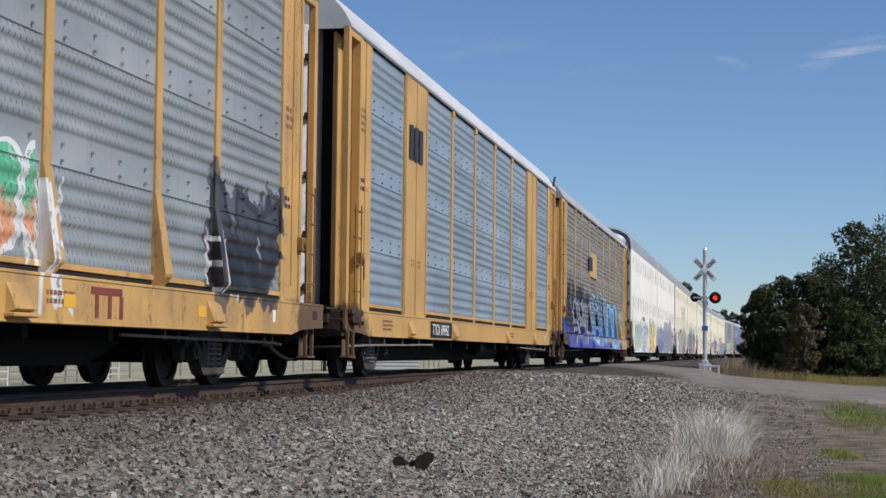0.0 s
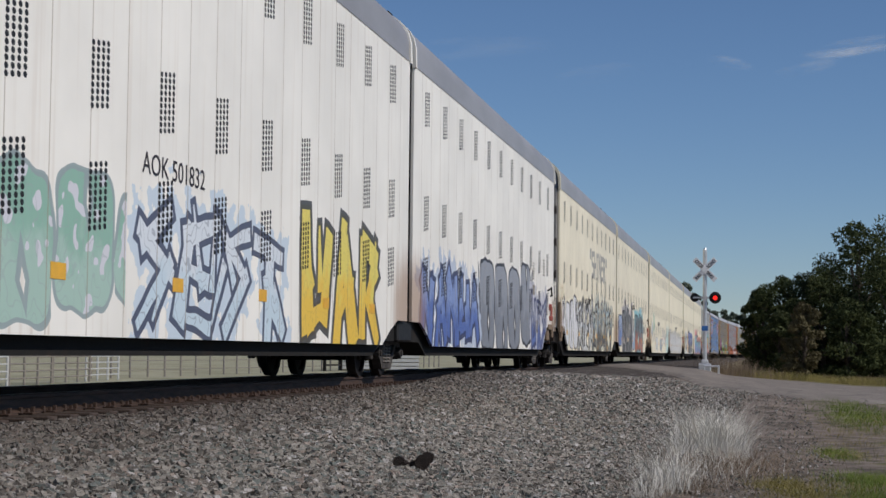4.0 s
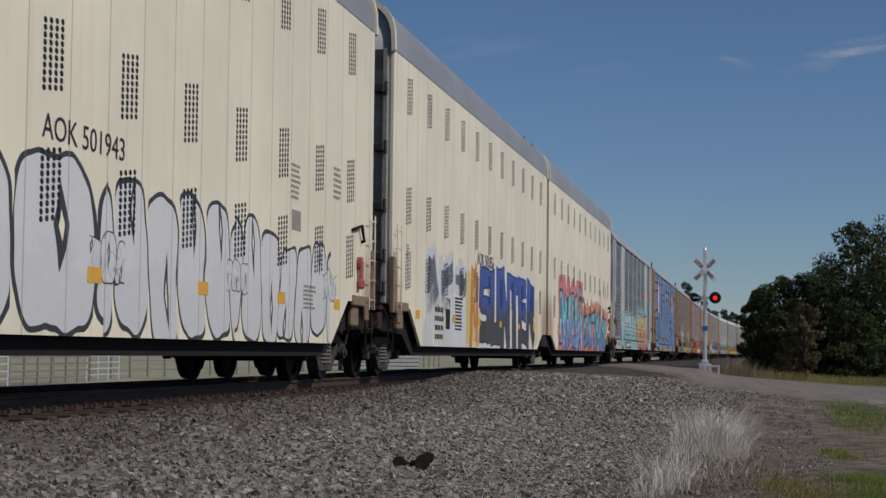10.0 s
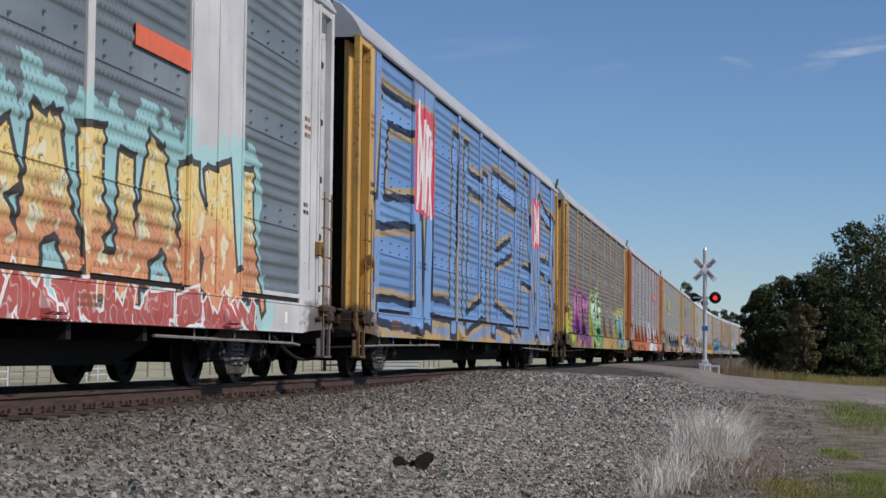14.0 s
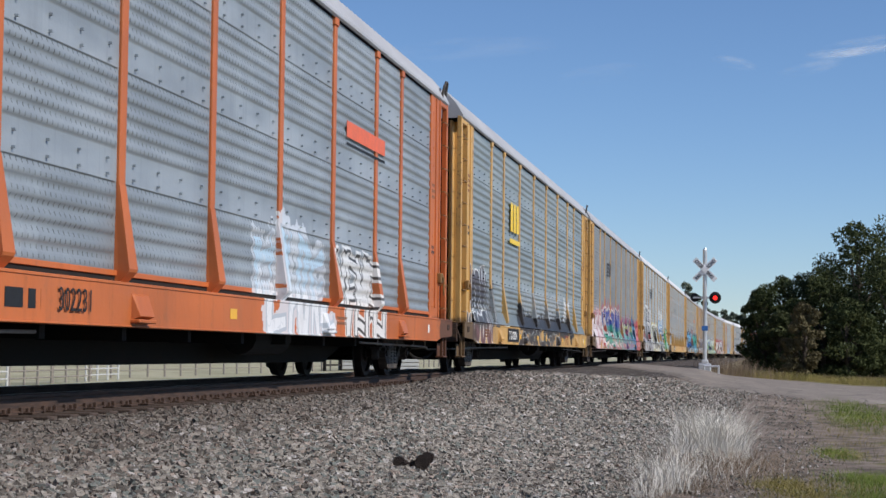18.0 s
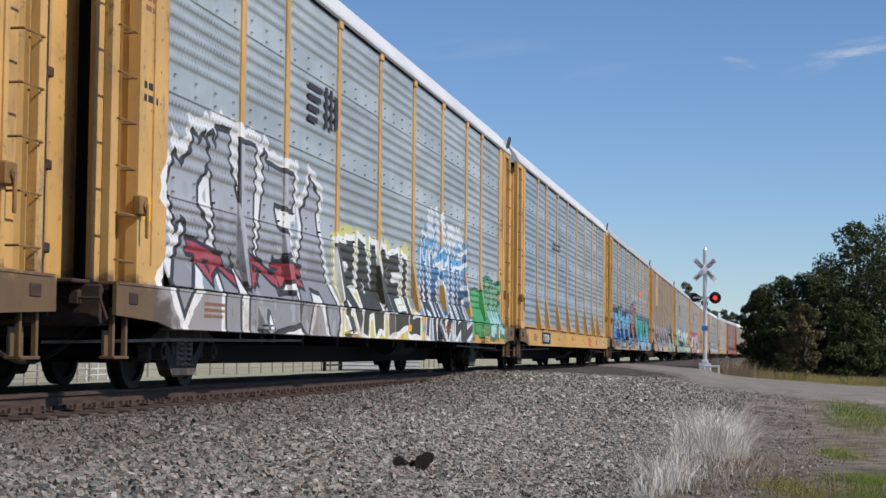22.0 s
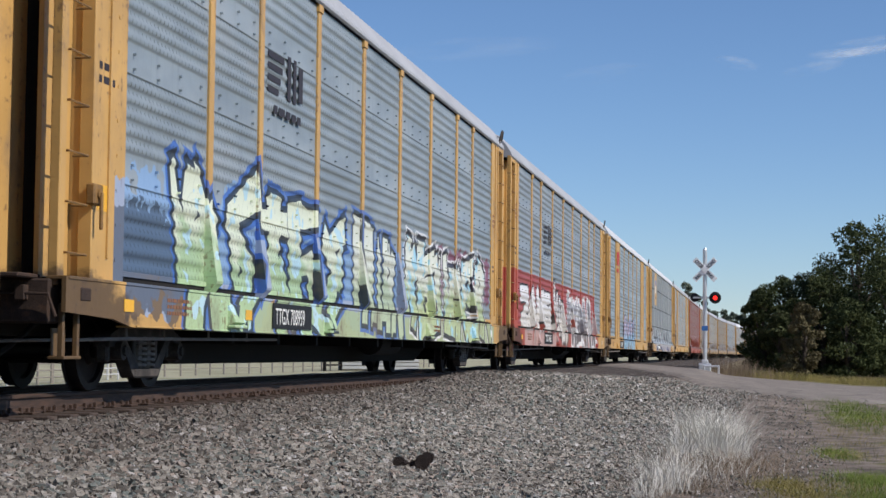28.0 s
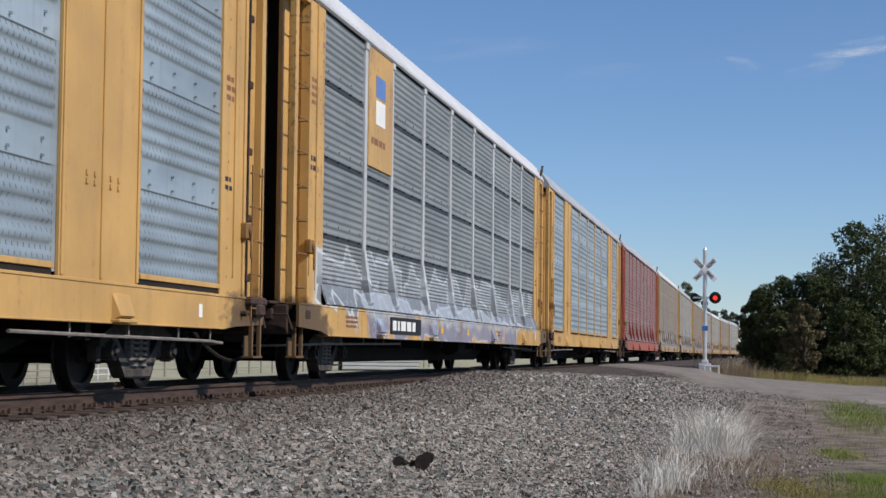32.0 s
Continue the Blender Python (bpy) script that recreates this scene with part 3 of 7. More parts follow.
def build_track():
    prof = [(-0.075, -0.172), (-0.075, -0.160), (-0.012, -0.135), (-0.010, -0.045), (-0.036, -0.036), (-0.037, -0.008), (-0.028, 0.0), (0.028, 0.0), (0.037, -0.008), (0.036, -0.036), (0.010, -0.045), (0.012, -0.135), (0.075, -0.160), (0.075, -0.172)]
    stops = [-60, -20] + list(range(0, 190, 10)) + list(range(190, 900, 15))
    track = thing("railway_track", "steel rails on timber ties in grey ballast", "railway track", kind="structure")
    for side in (-1, 1):
        bm = bmesh.new()
        loops = []
        for s in stops:
            x, y, h = along(s)
            m = pose(x, y, 0, 0, 0, h)
            loops.append([bm.verts.new(m @ Vector((0, side * 0.755 + u, w))) for u, w in prof])
        for a, b in zip(loops, loops[1:]):
            for k in range(len(prof)):
                j = (k + 1) % len(prof)
                bm.faces.new((a[j], a[k], b[k], b[j]))
        bmesh.ops.recalc_face_normals(bm, faces=bm.faces)
        part("rail", bm, RAIL, track, "rusty steel rail with worn head")
        bm = bmesh.new()
        loops = []
        for s in stops:
            x, y, h = along(s)
            m = pose(x, y, 0, 0, 0, h)
            loops.append([bm.verts.new(m @ Vector((0, side * 0.755 + u, 0.0025))) for u in (-0.03, 0.03)])
        for a, b in zip(loops, loops[1:]):
            bm.faces.new((a[0], b[0], b[1], a[1]))
        part("rail_head", bm, HEAD, track, "bright worn running surface")
    bm = bmesh.new()
    box(bm, -0.115, 0.115, -1.3, 1.3, -0.36, -0.182, 0.012)
    tie = data_of(bm, "tie")
    bm = bmesh.new()
    box(bm, -0.10, 0.10, -0.17, 0.17, -0.182, -0.166, 0.004)
    for u, v in ((-0.06, -0.10), (0.06, -0.10), (-0.06, 0.10), (0.06, 0.10)):
        box(bm, u - 0.012, u + 0.012, v - 0.016, v + 0.016, -0.17, -0.128, 0.003)
    plate = data_of(bm, "tie_plate")
    bm = bmesh.new()
    box(bm, -0.018, 0.018, -0.085, -0.05, -0.178, -0.120, 0.004)
    anchor = data_of(bm, "rail_anchor")
    rnd = random.Random(4)
    for k in range(150):
        s = 6 + k * 0.52
        x, y, h = along(s)
        ob = part("tie", tie, TIE, track)
        ob.matrix_basis = pose(x, y, 0, 0, 0, rnd.uniform(-1.5, 1.5))
        if s < 50:
            for side in (-1, 1):
                pl = part("tie_plate", plate, RAIL, track)
                pl.matrix_basis = pose(x, y + side * 0.755, 0)
            for d in (-0.14, 0.14):
                an = part("rail_anchor", anchor, RAIL, track)
                an.matrix_basis = pose(x + d, y - 0.755, 0)


build_track()


# ---- the train: shared shapes ----
GREYPIPE = plain("dusty_pipe", (0.20, 0.18, 0.16), 0.7, 0.1, 0.3, 5)
SPEED = 19.1
BAYS = [2.8, 2.0, 2.85, 2.85, 2.85, 2.85, 2.85, 2.0, 2.8]
LEFT = -sum(BAYS) / 2
SIDE = -1.474
Z0, Z1, MODULE = 0.95, 5.36, 1.12


def sheet_profile(fine, base):
    """A side sheet from bottom to top: pressed ribs, lapped seams and flat strips above them."""
    pts = []
    for k in range(4):
        z = Z0 + k * MODULE
        top = min(z + MODULE, Z1)
        start = z if k else base
        pts += [(-1.442, start - 0.002), (-1.453, start), (-1.452, start + 0.013), (-1.442, start + 0.018)]
        n, lo = (10, 0.05) if fine else (5, 0.31)
        if not k:
            lo = base - z + 0.03
        elif not fine:
            pts.append((-1.442, z + 0.31))
        step = (MODULE - lo) / n
        for j in range(n):
            a = z + lo + j * step
            if a + step > top + 0.01:
                break
            for q, lift in ((0.08, 0.0), (0.18, 0.5), (0.28, 0.92), (0.42, 1.0), (0.58, 0.82), (0.74, 0.35), (0.88, 0.0)):
                pts.append((-1.442 - (0.022 if fine else 0.028) * lift, a + step * q))
    pts.append((-1.442, Z1))
    return pts


def sheet(width, fine, base):
    """One bay's side sheet; the ribs run out flat beside the posts."""
    bm = bmesh.new()
    prof = sheet_profile(fine, base)
    cols = []
    for x, k in ((0.0, 0.0), (0.10, 0.0), (0.17, 1.0), (width - 0.17, 1.0), (width - 0.10, 0.0), (width, 0.0)):
        cols.append([bm.verts.new((x, -1.442 + (y + 1.442) * k, z)) for y, z in prof])
    for a, b in zip(cols, cols[1:]):
        for k in range(len(prof) - 1):
            bm.faces.new((a[k], b[k], b[k + 1], a[k + 1]))
    return data_of(bm, "panel", True)


def kick_shape(width):
    """Plate that leans out from a sheet's foot to the sill."""
    bm = bmesh.new()
    pts = [(-1.450, 1.40), (-1.474, 1.405), (-1.585, 1.115), (-1.565, 1.105)]
    rows = [[bm.verts.new((x, *q)) for q in pts] for x in (0.02, width - 0.02)]
    for k in range(4):
        j = (k + 1) % 4
        bm.faces.new((rows[0][k], rows[1][k], rows[1][j], rows[0][j]))
    bm.faces.new(rows[0][::-1])
    bm.faces.new(rows[1])
    bmesh.ops.recalc_face_normals(bm, faces=bm.faces)
    return data_of(bm, "kick_plate")


def bracket_set(width):
    """Small clips along the lap strips of one bay."""
    bm = bmesh.new()
    n = 4 if width > 2.5 else 3
    for k in range(1, 4):
        for zz in (0.06, 0.21):
            for j in range(n):
                x = width * (j + 0.5) / n
                z = Z0 + k * MODULE + zz
                box(bm, x - 0.014, x + 0.014, -1.478, -1.440, z - 0.012, z + 0.012)
    return data_of(bm, "panel_clip")


SHEETS = {(w, f, b): sheet(w, f, b) for w in (2.0, 2.8, 2.85) for f in (False, True) for b in (1.125, 1.375)}
KICKS = {w: kick_shape(w) for w in (2.0, 2.8, 2.85)}
CLIPS = {w: bracket_set(w) for w in (2.0, 2.8, 2.85)}


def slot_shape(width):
    """Black strip put in for the shade of the opening with spacer blocks between a sheet's foot and the sill."""
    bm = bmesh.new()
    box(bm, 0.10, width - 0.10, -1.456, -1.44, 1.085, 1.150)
    return data_of(bm, "slot_shade_strip")


def base_rail(width):
    """Flat bar along a sheet's foot."""
    bm = bmesh.new()
    box(bm, 0.10, width - 0.10, -1.476, -1.44, 1.150, 1.205, 0.004)
    return data_of(bm, "base_rail")


BASERAILS = {w: base_rail(w) for w in (2.0, 2.8, 2.85)}
SLOTS = {w: slot_shape(w) for w in (2.0, 2.8, 2.85)}


def post_shape(flare=True):
    bm = bmesh.new()
    w = 0.085
    box(bm, -w, w, SIDE, -1.42, 1.08, 5.38, 0.008)
    if flare:
        side = ((SIDE - 0.004, 2.05, w), (SIDE - 0.135, 1.22, 0.12), (SIDE - 0.125, 1.19, 0.12), (SIDE - 0.02, 1.075, 0.11), (SIDE + 0.03, 1.075, 0.11), (SIDE + 0.03, 2.05, w))
        rings = [[bm.verts.new((d * q, y, z)) for y, z, q in side] for d in (-1, 1)]
        bm.faces.new(rings[0])
        bm.faces.new(rings[1][::-1])
        for k in range(len(side)):
            j = (k + 1) % len(side)
            bm.faces.new((rings[0][j], rings[0][k], rings[1][k], rings[1][j]))
        bmesh.ops.recalc_face_normals(bm, faces=bm.faces)
    box(bm, -0.11, 0.11, SIDE - 0.02, -1.42, 5.26, 5.40, 0.01)
    return data_of(bm, "post")


POST, POST_PLAIN = post_shape(), post_shape(False)


def wide_plate(width):
    bm = bmesh.new()
    box(bm, 0.0, width, -1.482, -1.44, 1.08, 5.38, 0.006)
    box(bm, width / 2 - 0.03, width / 2 + 0.03, -1.50, -1.48, 1.10, 5.36, 0.006)
    for x in (0.02, width - 0.08):
        box(bm, x, x + 0.06, -1.50, -1.48, 1.10, 5.36, 0.006)
    for x in (width * 0.3, width * 0.4, width * 0.6, width * 0.7):
        for z in (2.0, 2.08):
            box(bm, x - 0.025, x + 0.025, -1.498, -1.48, z - 0.025, z + 0.025)
    return data_of(bm, "wide_post")


PLATE = wide_plate(2.0)


def logo_plate(width, z0, z1):
    bm = bmesh.new()
    box(bm, 0.09, width - 0.09, -1.489, -1.44, z0, z1, 0.006)
    return data_of(bm, "sign_plate")


SIGNPLATE = {3: logo_plate(2.85, 3.30, 4.22), 1: logo_plate(2.0, 3.42, 5.36)}


def sill_shape(out):
    """The side sill; out sets how far it stands off the sheets."""
    bm = bmesh.new()
    low = 0.68 if out < 0.05 else 0.65
    outline = [(-13.55, 1.08), (-13.55, 0.76), (-12.4, 0.72), (-11.9, low), (11.9, low), (12.4, 0.72), (13.55, 0.76), (13.55, 1.08)]
    prism(bm, outline, -1.50 - out, -1.46 - out)
    box(bm, -13.5, 13.5, -1.51 - out, -1.40, 1.055, 1.085, 0.004)
    box(bm, -11.8, 11.8, -1.515 - out, -1.40, low, low + 0.02, 0.004)
    return data_of(bm, "side_sill")


def pad_shape(out):
    """A jacking pad with its rib."""
    bm = bmesh.new()
    y = -1.50 - out
    v = [bm.verts.new(q) for q in ((-0.22, y, 0.98), (0.22, y, 0.98), (0.22, y, 0.72), (-0.22, y, 0.72), (-0.18, y - 0.03, 0.96), (0.18, y - 0.03, 0.96), (0.20, y - 0.09, 0.76), (-0.20, y - 0.09, 0.76))]
    for f in ((4, 5, 1, 0), (7, 6, 5, 4), (3, 2, 6, 7), (0, 3, 7, 4), (5, 6, 2, 1)):
        bm.faces.new([v[k] for k in f])
    bmesh.ops.recalc_face_normals(bm, faces=bm.faces)
    box(bm, -0.24, 0.24, y - 0.10, y + 0.02, 0.69, 0.73, 0.01)
    return data_of(bm, "jacking_pad")


SILL, PAD = ({o: f(o) for o in (0.0, 0.11)} for f in (sill_shape, pad_shape))


def end_column(mirror=1):
    """Flush corner plate, recessed ladder column and corner post at one end."""
    bm = bmesh.new()
    e = 11.925
    box(bm, e - 0.10, e + 0.72, -1.478, -1.43, 1.06, 5.40, 0.008)
    box(bm, e + 0.72, e + 0.80, -1.50, -1.36, 1.06, 5.42, 0.008)
    box(bm, e + 0.80, e + 1.46, -1.27, -1.22, 1.06, 5.34, 0.006)
    box(bm, e + 1.06, e + 1.13, -1.33, -1.26, 1.10, 5.34, 0.006)
    box(bm, e + 0.72, e + 0.78, -1.38, -1.24, 1.06, 5.38, 0.006)
    box(bm, e + 0.34, e + 0.38, -1.50, -1.47, 1.30, 5.36, 0.004)
    box(bm, e + 1.42, e + 1.56, -1.50, -1.40, 1.00, 5.40, 0.01)
    box(bm, e + 0.70, e + 1.56, -1.49, -1.40, 5.28, 5.42, 0.01)
    for k in range(12):
        z = 1.3 + k * 0.34
        box(bm, e + 1.48, e + 1.54, -1.49, -1.475, z - 0.02, z + 0.02)
        box(bm, e + 0.12, e + 0.15, -1.485, -1.475, z - 0.015, z + 0.015)
    if mirror < 0:
        bmesh.ops.scale(bm, vec=(-1, 1, 1), verts=bm.verts)
        bmesh.ops.reverse_faces(bm, faces=bm.faces)
    return data_of(bm, "corner_post")


def ladder(x0, x1, y, z0, z1, n):
    bm = bmesh.new()
    for k in range(n):
        z = z0 + (z1 - z0) * k / (n - 1)
        bent(bm, [(x0, y + 0.06, z), (x0 + 0.02, y, z), (x1 - 0.02, y, z), (x1, y + 0.06, z)], 0.011, 5)
    rod(bm, (x0, y + 0.02, z0 - 0.15), (x0, y + 0.02, z1 + 0.1), 0.012, 5)
    rod(bm, (x1, y + 0.02, z0 - 0.15), (x1, y + 0.02, z1 + 0.1), 0.012, 5)
    return data_of(bm, "ladder")


CORNER = {1: end_column(1), -1: end_column(-1)}


def rungs(sign):
    """Separate bent grab rungs up the corner column."""
    out = []
    for k in range(9):
        z = 1.30 + k * 0.46
        bm = bmesh.new()
        a, b = sorted((sign * 12.92, sign * 13.36))
        bent(bm, [(a, -1.38, z), (a, -1.53, z), (b, -1.53, z), (b, -1.38, z)], 0.012, 6)
        out.append(data_of(bm, "rung"))
    return out


LADDER = {1: rungs(1), -1: rungs(-1)}
SHORTLADDER = {1: ladder(12.80, 13.20, -1.58, 0.95, 2.6, 5), -1: ladder(-13.20, -12.80, -1.58, 0.95, 2.6, 5)}


def end_doors(sign):
    """Radial end doors: a ribbed sheet that bows out between the corner columns."""
    bm = bmesh.new()
    pts = []
    for k in range(45):
        y = -0.98 * math.cos(math.pi * k / 44)
        rib = 0.025 if k % 4 in (1, 2) else 0.0
        pts.append((sign * (13.10 + 0.80 * math.sin(math.pi * k / 44) ** 0.7 + rib), y))
    rows = [[bm.verts.new((x, y, z)) for x, y in pts] for z in (1.10, 5.42)]
    for a, b in zip(range(44), range(1, 45)):
        bm.faces.new((rows[0][a], rows[0][b], rows[1][b], rows[1][a]))
    bmesh.ops.solidify(bm, geom=bm.faces, thickness=0.03)
    return data_of(bm, "end_door")


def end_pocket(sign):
    """End wall added behind the doors, black for the shade of the recess."""
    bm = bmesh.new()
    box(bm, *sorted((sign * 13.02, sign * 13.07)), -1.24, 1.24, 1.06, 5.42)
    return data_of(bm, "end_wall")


def door_bar(sign):
    """Lock rod with its hasps up the edge of an end door."""
    bm = bmesh.new()
    rod(bm, (sign * 13.72, -0.92, 1.14), (sign * 13.72, -0.92, 5.3), 0.018, 6)
    for z in (1.4, 2.2, 3.1, 4.0, 4.9):
        box(bm, *sorted((sign * 13.58, sign * 13.74)), -0.94, -0.86, z - 0.05, z + 0.05, 0.012)
    return data_of(bm, "lock_rod")


DOORS = {1: end_doors(1), -1: end_doors(-1)}
LOCKRODS = {1: door_bar(1), -1: door_bar(-1)}
POCKETS = {1: end_pocket(1), -1: end_pocket(-1)}


def roof_shape():
    bm = bmesh.new()
    cols = []
    n = 180
    for k in range(n + 1):
        x = -13.48 + 26.96 * k / n
        lift = 0.028 * (k % 2)
        col = [(x, -1.49, 5.37), (x, -1.52, 5.40)]
        for y in (-1.52, -1.50, -1.45, -1.36, -1.18, -0.8, 0.0, 0.8, 1.18, 1.36, 1.45, 1.52):
            col.append((x, y, 5.43 + 0.69 * (1 - abs(y / 1.52) ** 4.4) + lift))
        col += [(x, 1.52, 5.40), (x, 1.49, 5.37)]
        cols.append([bm.verts.new(q) for q in col])
    for a, b in zip(cols, cols[1:]):
        for k in range(len(a) - 1):
            bm.faces.new((a[k], b[k], b[k + 1], a[k + 1]))
    for c in (cols[0], cols[-1]):
        bm.faces.new(c)
    bmesh.ops.recalc_face_normals(bm, faces=bm.faces)
    return data_of(bm, "roof")


ROOF = roof_shape()


def far_side():
    """The side away from the road, sheets and posts together."""
    bm = bmesh.new()
    box(bm, -13.0, 13.0, 1.43, 1.47, 1.06, 5.38)
    box(bm, -13.5, 13.5, 1.44, 1.50, 0.68, 1.08)
    x = LEFT
    for w in BAYS + [0]:
        box(bm, x - 0.08, x + 0.08, 1.44, 1.50, 1.28, 5.38)
        x += w
    return data_of(bm, "far_wall")


FAR = far_side()


def centre_sill():
    bm = bmesh.new()
    prism(bm, [(-13.3, 1.0), (-13.3, 0.56), (-8.9, 0.56), (-7.6, 0.26), (7.6, 0.26), (8.9, 0.56), (13.3, 0.56), (13.3, 1.0)], -0.5, 0.5)
    return data_of(bm, "centre_sill")


def deck_shape():
    bm = bmesh.new()
    box(bm, -13.3, 13.3, -1.44, 1.44, 0.95, 1.08)
    return data_of(bm, "deck")


def bearer_shape():
    bm = bmesh.new()
    box(bm, -0.06, 0.06, -1.42, 1.42, 0.52, 0.96)
    return data_of(bm, "cross_bearer")


def roof_rail_shape(s):
    """Bent grab rail over a roof's end."""
    bm = bmesh.new()
    bent(bm, [(s * 12.85, -1.48, 5.45), (s * 12.9, -1.52, 5.68), (s * 13.1, -1.52, 5.80), (s * 13.36, -1.50, 5.82), (s * 13.44, -1.44, 5.55)], 0.028, 6)
    return data_of(bm, "roof_rail")


def latch_shape(s):
    """Door latch box with its lever on the corner column."""
    bm = bmesh.new()
    a = s * 12.70
    box(bm, a - 0.11, a + 0.11, -1.56, -1.47, 1.78, 1.98, 0.015)
    rod(bm, (a, -1.58, 1.88), (a, -1.50, 1.88), 0.05, 10)
    box(bm, a - 0.02, a + 0.02, -1.60, -1.57, 1.55, 1.90, 0.008)
    return data_of(bm, "door_latch")


ROOFRAIL, LATCH = ({s: f(s) for s in (-1, 1)} for f in (roof_rail_shape, latch_shape))


def end_sill_shape():
    bm = bmesh.new()
    box(bm, -0.12, 0.12, -1.45, 1.45, 0.66, 1.06, 0.02)
    box(bm, -0.02, 0.46, -1.30, 1.30, 1.06, 1.10, 0.01)
    return data_of(bm, "end_sill")


def step_shape():
    """A hanging foot step below a corner."""
    bm = bmesh.new()
    for x in (-0.19, 0.15):
        box(bm, x, x + 0.05, -1.52, -1.47, 0.36, 0.84, 0.006)
    box(bm, -0.19, 0.20, -1.54, -1.38, 0.34, 0.37, 0.006)
    box(bm, -0.15, 0.16, -1.40, -1.385, 0.36, 0.62, 0.004)
    return data_of(bm, "step")


def casting_shape(s):
    """Worn lumpy bracket where the sill meets the end."""
    bm = bmesh.new()
    box(bm, *sorted((s * 12.75, s * 13.40)), -1.60, -1.46, 0.98, 1.09, 0.03)
    box(bm, *sorted((s * 12.95, s * 13.25)), -1.62, -1.50, 0.84, 1.02, 0.04)
    rod(bm, (s * 13.3, -1.58, 0.94), (s * 13.3, -1.46, 0.94), 0.07, 10)
    rod(bm, (s * 12.6, -1.57, 0.88), (s * 12.6, -1.47, 0.88), 0.035, 8)
    return data_of(bm, "corner_casting")


def lever_shape(s):
    """Bent uncoupling rod across the end sill."""
    bm = bmesh.new()
    bent(bm, [(s * 13.56, -1.52, 0.72), (s * 13.60, -1.46, 0.92), (s * 13.60, -0.5, 0.94), (s * 13.75, -0.3, 0.98)], 0.016, 6)
    for y in (-1.2, -0.6):
        box(bm, *sorted((s * 13.52, s * 13.62)), y - 0.05, y + 0.05, 0.86, 1.0, 0.01)
    return data_of(bm, "uncoupling_lever")


CASTING, LEVER = ({s: f(s) for s in (-1, 1)} for f in (casting_shape, lever_shape))
CSILL, DECK, BEARER, ENDSILL, STEP = centre_sill(), deck_shape(), bearer_shape(), end_sill_shape(), step_shape()


def brake_gear():
    bm = bmesh.new()
    rod(bm, (1.2, -1.0, 0.62), (2.9, -1.0, 0.62), 0.24, 14)
    return data_of(bm, "air_tank", False)


def brake_rod(s):
    bm = bmesh.new()
    bent(bm, [(s * 6.2, -1.44, 0.58), (s * 11.6, -1.44, 0.54), (s * 12.5, -1.30, 0.52), (s * 13.3, -0.75, 0.50)], 0.018, 6)
    for x in (7.5, 9.0, 10.5, 11.6):
        rod(bm, (s * x, -1.44, 0.54), (s * x, -1.44, 0.72), 0.012, 5)
    return data_of(bm, "train_line_pipe")


def hose(s):
    bm = bmesh.new()
    pts = [(s * (12.7 + 0.155 * k), -1.0 + 0.08 * k, 0.72 - 0.42 * math.sin(math.pi * k / 9)) for k in range(10)]
    bent(bm, pts, 0.028, 6)
    return data_of(bm, "air_hose")


TANK, PIPE, HOSE = brake_gear(), {s: brake_rod(s) for s in (-1, 1)}, {s: hose(s) for s in (-1, 1)}


def coupler_shape(sign, a=13.2, b=14.2):
    bm = bmesh.new()
    box(bm, min(sign * a, sign * b), max(sign * a, sign * b), -0.11, 0.11, 0.76, 0.98, 0.03)
    box(bm, sign * b - 0.16, sign * b + 0.16, -0.2, 0.16, 0.68, 1.04, 0.06)
    return data_of(bm, "coupler")


COUPLER = {1: coupler_shape(1), -1: coupler_shape(-1)}


def wheelset_shape(r=0.42):
    """Two wheels with flanges on an axle, about the y axis."""
    prof = [(-1.05, 0.0), (-1.05, 0.08), (-0.86, 0.08), (-0.86, 0.13), (-0.82, 0.15), (-0.80, r * 0.78), (-0.84, r * 0.80), (-0.84, r - 0.006), (-0.72, r), (-0.705, r + 0.025), (-0.69, r + 0.02), (-0.69, r * 0.80), (-0.74, r * 0.76), (-0.72, 0.14), (-0.66, 0.12), (-0.62, 0.075)]
    prof += [(-y, q) for y, q in reversed(prof)]
    bm = bmesh.new()
    n = 28
    rings = []
    for y, q in prof:
        rings.append([bm.verts.new((q * math.cos(2 * math.pi * k / n), y, q * math.sin(2 * math.pi * k / n))) for k in range(n)] if q > 0 else [bm.verts.new((0, y, 0))])
    for a, b in zip(rings, rings[1:]):
        for k in range(n):
            j = (k + 1) % n
            if len(a) == 1:
                bm.faces.new((a[0], b[k], b[j]))
            elif len(b) == 1:
                bm.faces.new((a[k], a[j], b[0]))
            else:
                bm.faces.new((a[k], a[j], b[j], b[k]))
    for k in range(3):
        a = 2 * math.pi * k / 3
        rod(bm, (0.045 * math.cos(a), -1.07, 0.045 * math.sin(a)), (0.045 * math.cos(a), -1.04, 0.045 * math.sin(a)), 0.016, 6)
    bmesh.ops.recalc_face_normals(bm, faces=bm.faces)
    return data_of(bm, "wheelset")


